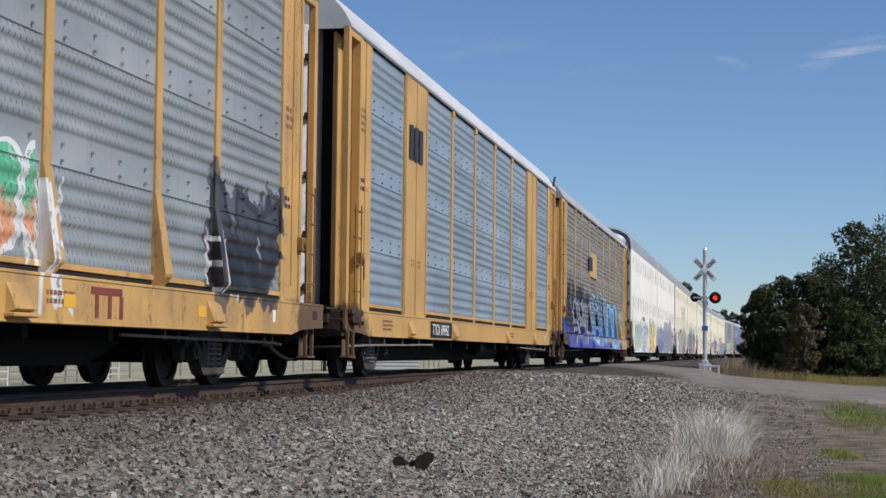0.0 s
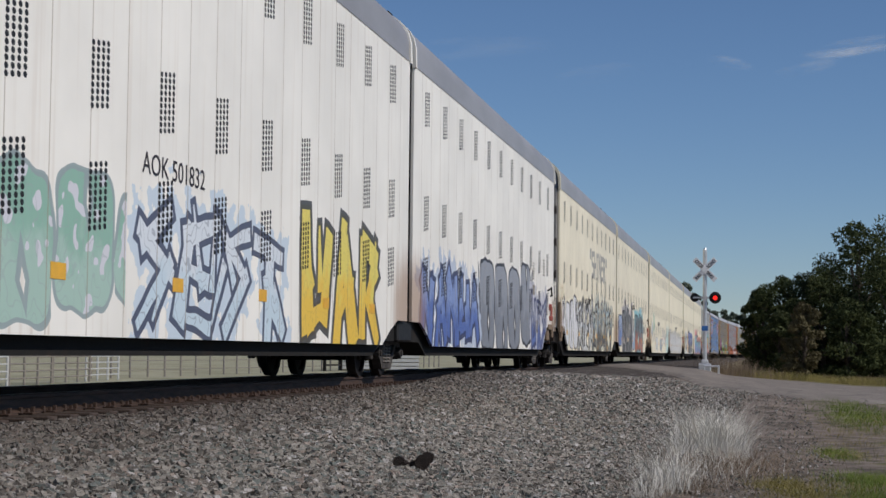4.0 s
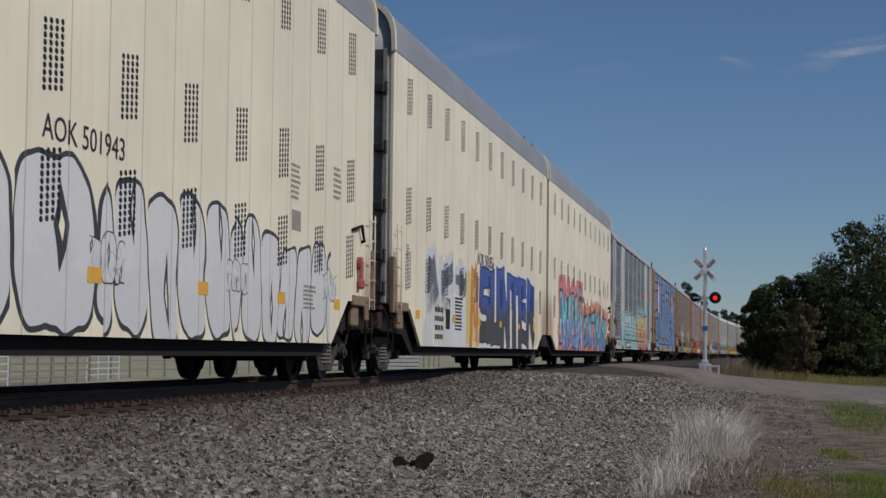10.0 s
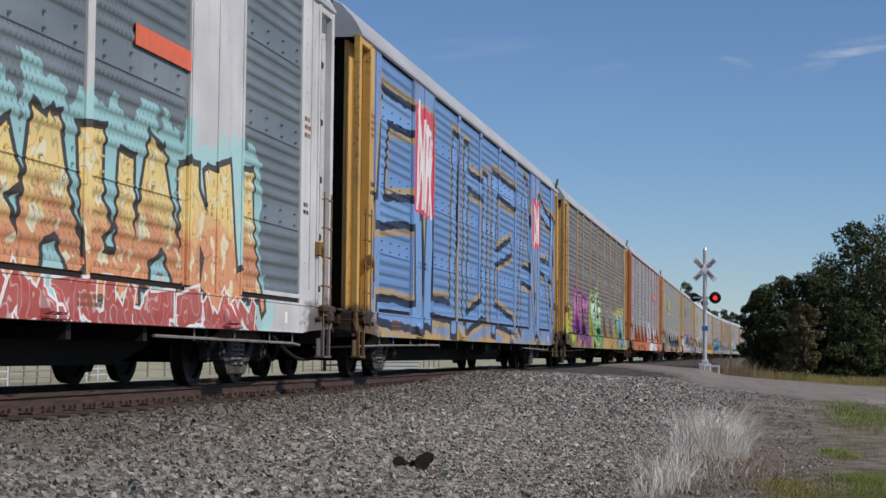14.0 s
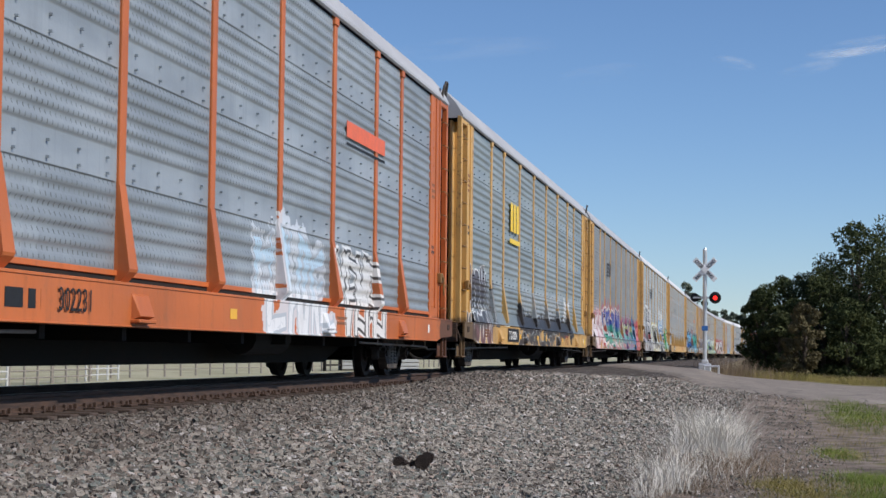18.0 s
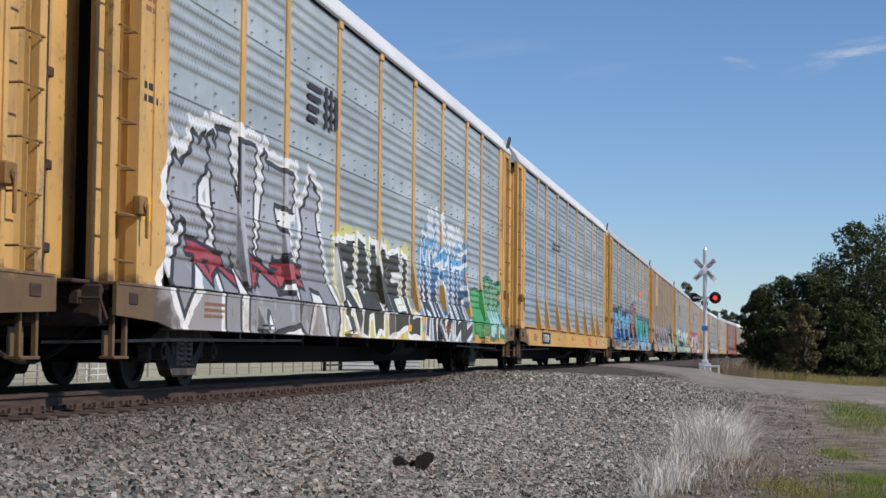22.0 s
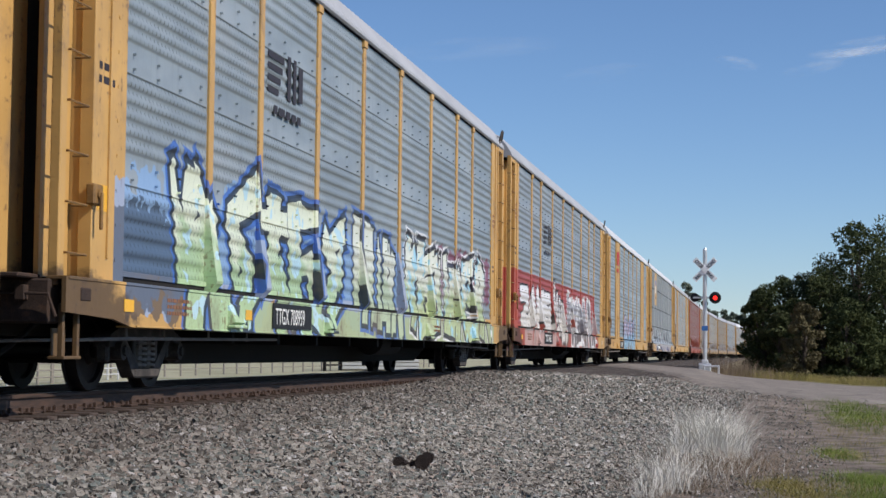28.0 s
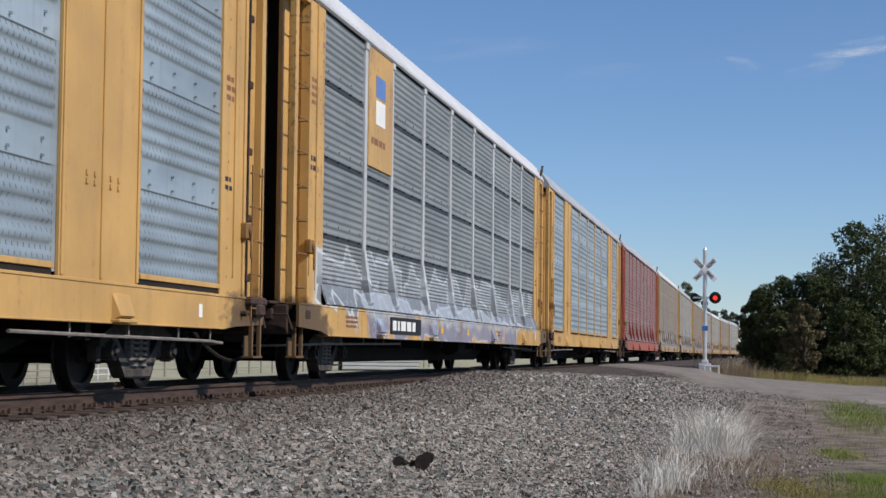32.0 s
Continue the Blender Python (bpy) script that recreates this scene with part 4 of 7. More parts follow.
def side_frame_shape(sign):
    """Cast side frame: top chord, sloping tension arms, columns, spring seat and bearing caps."""
    bm = bmesh.new()
    y0, y1 = (-1.13, -0.96) if sign < 0 else (0.96, 1.13)
    prism(bm, [(-1.12, 0.46), (-0.95, 0.46), (-0.80, 0.56), (0.80, 0.56), (0.95, 0.46), (1.12, 0.46), (1.08, 0.58), (0.70, 0.70), (-0.70, 0.70), (-1.08, 0.58)], y0, y1)
    for s in (-1, 1):
        prism(bm, [(s * 0.80, 0.58), (s * 0.66, 0.58), (s * 0.24, 0.26), (s * 0.24, 0.14), (s * 0.38, 0.15)], y0 + 0.01, y1 - 0.01)
        box(bm, s * 0.33 - 0.045, s * 0.33 + 0.045, y0 + 0.02, y1 - 0.02, 0.22, 0.60, 0.01)
        box(bm, s * 1.07 - 0.05, s * 1.07 + 0.05, y0 + 0.02, y1 - 0.02, 0.30, 0.50, 0.02)
        box(bm, s * 0.70 - 0.045, s * 0.70 + 0.045, y0 + 0.02, y1 - 0.02, 0.34, 0.60, 0.02)
        rod(bm, (s * 0.88, y0 - 0.07, 0.42), (s * 0.88, y1, 0.42), 0.10, 12)
        rod(bm, (s * 0.88, y0 - 0.10, 0.42), (s * 0.88, y0 - 0.06, 0.42), 0.055, 6)
    box(bm, -0.36, 0.36, y0, y1, 0.13, 0.24, 0.02)
    return data_of(bm, "side_frame")


def spring_shape():
    """Coil springs on the seat, seen as stacked turns."""
    bm = bmesh.new()
    for x in (-0.13, 0.13):
        for k in range(6):
            z = 0.27 + k * 0.058
            bmesh.ops.create_cone(bm, cap_ends=True, segments=12, radius1=0.105, radius2=0.105, depth=0.028, matrix=Matrix.Translation((x, -1.06, z)) @ pose(0, 0, 0, 0, 5, 0))
        rod(bm, (x, -1.06, 0.22), (x, -1.06, 0.60), 0.06, 8)
    return data_of(bm, "spring_nest")


def bolster_shape():
    bm = bmesh.new()
    box(bm, -0.2, 0.2, -1.1, 1.1, 0.46, 0.66, 0.03)
    rod(bm, (0, 0, 0.6), (0, 0, 0.85), 0.3, 14)
    for s in (-1, 1):
        box(bm, s * 0.5 - 0.05, s * 0.5 + 0.05, -0.9, 0.9, 0.28, 0.42, 0.02)
    return data_of(bm, "truck")


WHEELSET, FRAME_NEAR, FRAME_FAR, SPRINGS, BOLSTER = wheelset_shape(), side_frame_shape(-1), side_frame_shape(1), spring_shape(), bolster_shape()
ROLLING = []


def add_truck(car, x, s_car):
    t = part("truck", BOLSTER, UNDER, car, "dark cast steel truck")
    t.location = (x, 0, 0)
    part("side_frame", FRAME_NEAR, TRUCK, t)
    part("side_frame", FRAME_FAR, TRUCK, t)
    tagged(part("spring_nest", SPRINGS, SPRING, t, "grey coil springs"), kind="stuff")
    for d in (-0.88, 0.88):
        w = part("wheelset", WHEELSET, WHEEL, t, "brown steel wheels on an axle")
        w.location = (d, 0, 0.42)
        ROLLING.append((w, s_car + x + d, d))


CARS = []
RUNG = plain("brown_rung_paint", (0.20, 0.11, 0.035), 0.6, 0, 0.3, 8)
YELLOW = (0.52, 0.31, 0.10)


def rack_car(s0, s1, label, paint=YELLOW, panel=(0.33, 0.36, 0.39), roof=(0.60, 0.61, 0.62), wide=(), sign=(), fine=False, flare=True, sprays=(), brown=0.15, rust=0.72, ladders="long", marks=(), galv=False, grey_posts=False, at=None, kick=None, seams=False, pads=True):
    """An enclosed rack car between two couplings; sprays lie in its own space, marks are small painted details."""
    mid = (s0 + s1) / 2 if at is None else at
    dx = (s0 + s1) / 2 - mid
    sprays = [dict(q, x0=q["x0"] + dx, x1=q["x1"] + dx) for q in sprays]
    car = thing("autorack_car", label, "rail car", "cars of the train")
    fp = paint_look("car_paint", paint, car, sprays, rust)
    sp = panel_look("side_sheets", panel, car, sprays, brown, True, seams)
    rp = roof_look("car_roof_sheets", roof)
    kp = panel_look("grimy_kick_plates", tuple(v * 0.72 for v in panel), car, sprays, brown, False)
    gp = paint_look("post_paint", tuple(min(0.6, v * 1.7) for v in panel), car, sprays, 0.3) if grey_posts else fp
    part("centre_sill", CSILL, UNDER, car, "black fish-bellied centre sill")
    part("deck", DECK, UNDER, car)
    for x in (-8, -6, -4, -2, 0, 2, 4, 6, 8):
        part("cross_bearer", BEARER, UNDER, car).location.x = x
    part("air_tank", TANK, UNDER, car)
    out = 0.11 if flare else 0.0
    kick = flare if kick is None else kick
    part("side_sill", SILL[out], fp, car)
    for k in (-8.6, -4.1, 3.4, 8.6) if pads else ():
        part("jacking_pad", PAD[out], fp, car).location.x = k
    part("roof", ROOF, rp, car, "pressed sheet roof")
    part("far_wall", FAR, fp, car)
    x = LEFT
    for k, w in enumerate(BAYS):
        if k in wide:
            part("wide_post", PLATE, fp, car).location.x = x
        else:
            part("panel", SHEETS[(w, fine, 1.375 if kick else 1.125)], sp, car).location.x = x
            if not kick:
                # solid black strip for the shade in the slot
                part("slot_shade_strip", SLOTS[w], UNDER, car, "black strip for the shade in the slot above the sill").location.x = x
                part("base_rail", BASERAILS[w], fp, car).location.x = x
            if kick:
                part("kick_plate", KICKS[w], kp, car).location.x = x
            clips = tagged(part("panel_clip", CLIPS[w], sp, car), kind="stuff")
            clips.location.x = x
        if k in sign:
            part("sign_plate", SIGNPLATE[k], fp, car).location.x = x
        if k and not (k in wide or k - 1 in wide):
            part("post", POST if flare else POST_PLAIN, gp, car).location.x = x
        x += w
    for s in (-1, 1):
        part("corner_post", CORNER[s], fp, car)
        part("train_line_pipe", PIPE[s], GREYPIPE, car, "grey air pipe")
        part("air_hose", HOSE[s], UNDER, car, "black rubber hose")
        if s > 0:
            part("roof_rail", ROOFRAIL[s], TRUCK, car, "dark bent grab rail")
        part("door_latch", LATCH[s], RUNG, car, "brown door latch")
        part("end_door", DOORS[s], GALV if galv else fp, car, "galvanised end door" if galv else "")
        # black wall gives the pocket beside the door its shade
        part("end_wall", POCKETS[s], UNDER, car, "end wall behind the doors, black for the shaded recess")
        part("lock_rod", LOCKRODS[s], RUSTY, car, "rusty lock rod on the end door")
        if ladders == "long":
            for mesh in LADDER[s]:
                part("rung", mesh, RUNG, car)
        else:
            part("ladder", SHORTLADDER[s], RUNG, car, "rusty brown side ladder")
        sill = part("end_sill", ENDSILL, RUSTY, car, "rusty end sill")
        sill.matrix_basis = pose(s * 13.42, 0, 0, 0, 0, 0 if s > 0 else 180)
        part("corner_casting", CASTING[s], RUSTY, car, "greasy rusted corner casting")
        part("uncoupling_lever", LEVER[s], RUSTY, car)
        part("step", STEP, fp, car).location.x = s * 13.2
        part("coupler", COUPLER[s], UNDER, car)
        add_truck(car, s * 10.15, mid)
    CARS.append((car, mid))
    for mk in marks:
        kind, *rest = mk
        off = out if (rest[3] if kind == "text" else rest[2]) < 1.1 else 0.0
        if kind == "text":
            text, size, x, z, ink, wide_by = rest
            lettering("lettering", text, size, ink, car, x, -1.520 - off, z, wide_by)
        elif kind == "block":
            x0, x1, z0, z1, ink, y = rest
            bm = bmesh.new()
            y -= off
            box(bm, x0, x1, y - 0.002, y + 0.002, z0, z1)
            part("painted_block", bm, ink, car)
        elif kind == "bars":
            rows, x, z, w, h, ink, y = rest
            bars("stencil", rows, x, y - off, z, w, h, ink, car, int(x * 10) + rows)
    return car


# ---- two-unit cream cars ----
def unit_side():
    """Smooth side of one unit: the coupling end at negative x, the joint at positive x."""
    bm = bmesh.new()
    prism(bm, [(-10.5, 1.22), (-8.9, 1.20), (-7.9, 0.55), (9.0, 0.55), (9.6, 0.80), (10.2, 0.98), (11.0, 0.98), (11.0, 5.6), (-10.5, 5.6)], -1.53, -1.48)
    return data_of(bm, "side_wall")


def unit_roof():
    bm = bmesh.new()
    cols = []
    n = 120
    for k in range(n + 1):
        x = -10.55 + 21.55 * k / n
        lift = 0.012 * (k % 2)
        cols.append([bm.verts.new((x, 1.54 * math.cos(math.pi * j / 24) * -1, 5.58 + 1.05 * math.sin(math.pi * j / 24) ** 0.55 + lift)) for j in range(25)])
    for a, b in zip(cols, cols[1:]):
        for k in range(24):
            bm.faces.new((a[k], b[k], b[k + 1], a[k + 1]))
    for c in (cols[0], cols[-1]):
        bm.faces.new(c)
    bmesh.ops.recalc_face_normals(bm, faces=bm.faces)
    return data_of(bm, "roof", True)


def unit_rim(x):
    """Pale arch along a roof's end."""
    bm = bmesh.new()
    outer = [(1.57 * -math.cos(math.pi * j / 24), 5.56 + 1.11 * math.sin(math.pi * j / 24) ** 0.55) for j in range(25)]
    inner = [(1.50 * -math.cos(math.pi * j / 24), 5.54 + 1.04 * math.sin(math.pi * j / 24) ** 0.55) for j in range(25)]
    rows = [[bm.verts.new((x + dx, *q)) for q in ring] for dx, ring in ((-0.06, inner), (-0.06, outer), (0.06, outer), (0.06, inner))]
    for a, b in zip(rows, rows[1:]):
        for k in range(24):
            bm.faces.new((a[k], b[k], b[k + 1], a[k + 1]))
    bmesh.ops.recalc_face_normals(bm, faces=bm.faces)
    return data_of(bm, "roof_rim")


def unit_knob():
    bm = bmesh.new()
    box(bm, 10.2, 10.5, -0.95, -0.8, 6.44, 6.72, 0.03)
    return data_of(bm, "roof_bracket")


def brake_box():
    """Hand brake lever with its rounded hub."""
    bm = bmesh.new()
    rod(bm, (-9.5, -1.60, 1.80), (-9.5, -1.53, 1.80), 0.10, 12)
    box(bm, -9.56, -9.45, -1.62, -1.56, 1.48, 1.84, 0.03)
    box(bm, -9.60, -9.42, -1.63, -1.54, 1.40, 1.56, 0.03)
    return data_of(bm, "hand_brake")


def corner_box():
    """Dirty stepped bracket and box under the ladder at a coupling end."""
    bm = bmesh.new()
    box(bm, -10.5, -9.15, -1.56, -1.50, 1.14, 1.30, 0.015)
    box(bm, -10.1, -9.9, -1.58, -1.52, 0.92, 1.18, 0.02)
    box(bm, -10.52, -10.36, -1.575, -1.50, 1.10, 2.05, 0.01)
    box(bm, -9.75, -9.35, -1.50, -1.40, 0.82, 1.16, 0.03)
    return data_of(bm, "corner_bracket")


def end_platform():
    """Walkway and end beam below the doors, with its chains and levers."""
    bm = bmesh.new()
    box(bm, -10.86, -10.5, -1.42, 1.42, 1.14, 1.20, 0.01)
    box(bm, -10.84, -10.62, -1.40, 1.40, 0.80, 1.10, 0.03)
    for y in (-1.2, -0.7, -0.3):
        box(bm, -10.92, -10.82, y - 0.09, y + 0.09, 0.72, 1.05, 0.02)
    bent(bm, [(-10.9, -1.40, 0.98), (-10.98, -1.30, 0.86), (-10.98, -0.30, 0.86), (-11.05, -0.2, 0.96)], 0.016, 6)
    bent(bm, [(-10.9, -0.9, 0.86), (-10.98, -0.85, 0.55), (-11.06, -0.75, 0.42), (-11.15, -0.6, 0.5)], 0.022, 6)
    return data_of(bm, "end_beam")


def unit_under():
    bm = bmesh.new()
    prism(bm, [(-10.7, 1.25), (-10.7, 0.8), (-8.9, 0.75), (-8.1, 0.40), (-7.6, 0.37), (8.9, 0.37), (9.6, 0.62), (11.1, 0.62), (11.1, 1.25)], -1.38, 1.38)
    return data_of(bm, "underframe")


def unit_step():
    bm = bmesh.new()
    bent(bm, [(-10.62, -1.42, 1.2), (-10.62, -1.5, 1.0), (-10.62, -1.5, 0.45), (-10.22, -1.5, 0.45), (-10.22, -1.5, 1.0), (-10.22, -1.42, 1.2)], 0.016, 6)
    rod(bm, (-10.62, -1.5, 0.80), (-10.22, -1.5, 0.80), 0.016, 6)
    return data_of(bm, "step")


def unit_ends(which):
    bm = bmesh.new()
    x = -10.47 if which < 0 else 10.96
    box(bm, x - 0.03, x + 0.03, -1.47, 1.47, 1.25, 5.62)
    return data_of(bm, "end_wall")


def door_post_shape():
    bm = bmesh.new()
    box(bm, -10.57, -10.46, -0.045, 0.045, 1.26, 5.6, 0.01)
    return data_of(bm, "door_post")


def unit_hinge():
    bm = bmesh.new()
    box(bm, -10.70, -10.49, -1.40, -1.22, -0.07, 0.07, 0.015)
    rod(bm, (-10.61, -1.42, -0.12), (-10.61, -1.42, 0.12), 0.03, 8)
    return data_of(bm, "door_hinge")


def unit_gap():
    bm = bmesh.new()
    box(bm, 10.98, 11.45, -0.95, 0.95, 0.9, 5.75)
    box(bm, 10.6, 11.75, -1.46, -0.7, 0.62, 0.98, 0.03)
    return data_of(bm, "diaphragm")


def vent_shape():
    """A block of small round openings, four across and ten down."""
    bm = bmesh.new()
    for i in range(4):
        for j in range(10):
            x, z = (i - 1.5) * 0.125 - 0.08, (j - 4.5) * 0.066 + 0.016 * i
            m = Matrix.Translation((x, -1.5315, z)) @ pose(0, 0, 0, 90)
            bmesh.ops.create_circle(bm, cap_ends=True, segments=8, radius=0.030, matrix=m @ Matrix.Diagonal((1.35, 1, 1, 1)))
    return data_of(bm, "vent")


USIDE, UROOF, UUNDER, UEND, UGAP, VENT, UHINGE, USTEP, URIMS, UKNOB, UBRAKE, UBRACKET, UBEAM = unit_side(), unit_roof(), unit_under(), {s: unit_ends(s) for s in (-1, 1)}, unit_gap(), vent_shape(), unit_hinge(), unit_step(), [unit_rim(-10.53), unit_rim(10.98)], unit_knob(), brake_box(), corner_box(), end_platform()


def far_unit():
    bm = bmesh.new()
    box(bm, -10.5, 11.0, 1.48, 1.53, 0.7, 5.6)
    return data_of(bm, "far_wall")


UFAR, UPOST = far_unit(), door_post_shape()
ULADDER = ladder(-10.38, -10.02, -1.62, 1.25, 2.5, 5)
bmg = bmesh.new()
bent(bmg, [(-9.05, -1.53, 2.28), (-9.05, -1.58, 2.30), (-9.55, -1.58, 2.38), (-9.72, -1.58, 2.16), (-9.72, -1.53, 2.14)], 0.028, 6)
UHANDLE = data_of(bmg, "brake_handle")
UCOUPLER = coupler_shape(-1, 10.8, 11.2)


def cream_unit(s0, s1, joint_first, label, sprays=(), color=(0.86, 0.785, 0.595), marks=(), vents=0.0):
    """One half of a two-unit car; joint_first: its joint lies at the end that leads."""
    mid = (s0 + s1) / 2
    car = thing("autorack_car", label, "rail car", "cars of the train")
    turn = -1 if joint_first else 1
    cp = cream_look("cream_paint", car, sprays, color)
    # inner end wall is black, not cream, for the shade in the joint
    skins = [("side_wall", USIDE, cp, ""), ("roof", UROOF, ROOFGREY, "grey arched sheet roof"), ("underframe", UUNDER, UNDER, ""), ("far_wall", UFAR, cp, ""), ("end_wall", UEND[-1], ENDSTEEL, "dull grey end door"), ("end_wall", UEND[1], BLACK, "inner end wall blackened for the shaded joint gap"), ("step", USTEP, UNDER, ""), ("roof_rim", URIMS[0], cp, "pale roof end arch"), ("roof_rim", URIMS[1], cp, "pale roof end arch"), ("roof_bracket", UKNOB, UNDER, ""), ("ladder", ULADDER, cp, "cream side ladder"), ("coupler", UCOUPLER, UNDER, ""), ("corner_bracket", UBRACKET, GRIMECREAM, "grimy cream corner bracket"), ("end_beam", UBEAM, RUSTY, "rusty end beam and levers")]
    if joint_first:
        skins += [("hand_brake", UBRAKE, BRAKERED, "faded red hand brake"), ("brake_handle", UHANDLE, UNDER, "")]
    if not joint_first:
        skins.append(("diaphragm", UGAP, BLACK, "black rubber joint cover"))
    for name, mesh, mat, lab in skins:
        ob = part(name, mirrored(mesh) if joint_first else mesh, mat, car, lab)
    for y in (-1.395, -0.975, -0.505, 0.545, 1.045):
        part("door_post", mirrored(UPOST) if joint_first else UPOST, ENDSTEEL, car).location.y = y
    for z in (1.5, 2.05, 2.9, 3.9, 4.9):
        part("door_hinge", mirrored(UHINGE) if joint_first else UHINGE, TRUCK, car).location.z = z
    for k in range(11):
        x = VENT_X + VENT_STEP * k + vents
        for z in (1.85, 3.0, 4.95):
            v = tagged(part("vent", VENT, BLACK, car), kind="stuff")
            v.location = (x * turn, 0, z)
    add_truck(car, turn * -9.2, mid)
    if not joint_first:
        add_truck(car, 11.2, mid)
    for mk in marks:
        kind, *rest = mk
        if kind == "text":
            text, size, x, z, ink, wide_by = rest
            lettering("lettering", text, size, ink, car, x, -1.534, z, wide_by)
        elif kind == "block":
            x0, x1, z0, z1, ink = rest
            bm = bmesh.new()
            box(bm, x0, x1, -1.535, -1.53, z0, z1)
            part("reflector", bm, ink, car)
        elif kind == "bars":
            rows, x, z, w, h, ink = rest
            bars("stencil", rows, x, -1.533, z, w, h, ink, car, int(x * 10) + rows)
    CARS.append((car, mid))
    return car


BRAKERED = plain("faded_red_paint", (0.34, 0.09, 0.07), 0.6, 0, 0.3, 8)
ENDSTEEL = plain("dull_end_door_steel", (0.34, 0.325, 0.30), 0.55, 0.1, 0.2, 2.0, 0.002, (0.20, 0.17, 0.14))
GRIMECREAM = plain("grimy_cream_paint", (0.24, 0.17, 0.11), 0.6, 0, 0.4, 4, 0.003, (0.04, 0.025, 0.018))
VENT_X, VENT_STEP = -9.04, 1.87
MIRRORS = {}


def mirrored(mesh):
    if mesh.name not in MIRRORS:
        bm = bmesh.new()
        bm.from_mesh(mesh)
        bmesh.ops.scale(bm, vec=(-1, 1, 1), verts=bm.verts)
        bmesh.ops.reverse_faces(bm, faces=bm.faces)
        MIRRORS[mesh.name] = data_of(bm, mesh.name)
    return MIRRORS[mesh.name]


ROOFGREY = roof_look("grey_roof_sheets", (0.34, 0.34, 0.35))


# ---- the train: its cars from the front ----
INKBLACK, PAPER = (0.012, 0.012, 0.016), (0.72, 0.72, 0.70)
STEEL, BLUESTEEL, BROWNSTEEL, DARKSTEEL = (0.34, 0.35, 0.36), (0.30, 0.35, 0.41), (0.27, 0.24, 0.22), (0.20, 0.22, 0.235)
WHITEROOF, GREYROOF = (0.66, 0.66, 0.655), (0.45, 0.455, 0.46)
SALMON = plain("dark_stencil_paint", (0.03, 0.025, 0.03), 0.6, 0, 0.2, 9)
FAINTINK = plain("faded_grey_stencil", (0.30, 0.27, 0.23), 0.6, 0, 0.2, 9)
LOGORED = plain("red_logo_paint", (0.45, 0.05, 0.04), 0.55, 0, 0.2, 6)
LOGOYELLOW = plain("yellow_logo_paint", (0.72, 0.50, 0.05), 0.55, 0, 0.15, 6)
LOGOBLUE = plain("blue_logo_paint", (0.10, 0.20, 0.45), 0.55, 0, 0.15, 6)
LOGOORANGE = plain("orange_logo_paint", (0.65, 0.13, 0.06), 0.55, 0, 0.15, 6)


def paint_area(x0, x1, z0, z1, n, low, high, edge=INKBLACK, cloud=None, rim=None, accent=None, seed=1, **more):
    return dict(x0=x0, x1=x1, z0=z0, z1=z1, n=n, low=low, high=high, edge=edge, cloud=cloud, rim=rim, accent=accent, seed=seed, **more)


def plates(*xs):
    """Yellow reflector plates along the sill."""
    return [("block", x - 0.13, x + 0.13, 0.80, 0.92, AMBER, -1.503) for x in xs]


END_MARKS = [("bars", 4, -12.56, 4.3, 0.40, 0.42, BROWNINK, -1.4795), ("bars", 2, -12.56, 3.2, 0.42, 0.26, SALMON, -1.4795), ("block", -12.54, -12.26, 1.75, 2.0, AMBER, -1.4795), ("bars", 3, 11.95, 3.7, 0.34, 0.34, BROWNINK, -1.4795), ("bars", 2, 11.95, 2.5, 0.3, 0.2, SALMON, -1.4795), ("bars", 3, -10.9, 0.98, 0.8, 0.2, BROWNINK, -1.503), ("bars", 2, 4.0, 0.96, 0.7, 0.15, BROWNINK, -1.503), ("block", 11.0, 11.12, 0.80, 0.95, WHITE, -1.503)]
SIGN_X = LEFT + 2.8


def logo_blocks(x, z, w, h, ink, n=3):
    """A maker's mark as plain upright shapes."""
    d = w / n
    return [("block", x + k * d, x + (k + 0.75) * d, z, z + h, ink, -1.505) for k in range(n)]


def stripes(x, z, w, h, ink):
    """A striped maker's mark as plain bars and two upright blocks."""
    out = [("block", x, x + w * (0.30 + 0.05 * k), z + h * (k / 4), z + h * (k / 4 + 0.14), ink, -1.477) for k in range(4)]
    return out + [("block", x + w * 0.55, x + w * 0.64, z, z + h, ink, -1.477), ("block", x + w * 0.72, x + w * 0.80, z, z + h, ink, -1.477), ("block", x + w * 0.88, x + w, z + h * 0.1, z + h * 0.9, ink, -1.477)]


def stencil(text, x, ink=WHITE, ground=True):
    out = [("text", text, 0.30, x, 0.77, ink, 0.8)]
    if ground:
        out.append(("block", x - 0.1, x + len(text) * 0.155 + 0.1, 0.72, 1.04, BLACK, -1.514))
    return out


def reporting_mark(x, ink=None):
    """A maker's mark on the sill as plain bars."""
    ink = ink or MARKBROWN
    return [("block", x, x + 0.78, 0.94, 1.01, ink, -1.503)] + [("block", x + d, x + d + 0.09, 0.72, 0.935, ink, -1.503) for d in (0.10, 0.42, 0.72)]


MARKBROWN = plain("faded_red_brown_paint", (0.20, 0.045, 0.03), 0.6, 0, 0.25, 9)


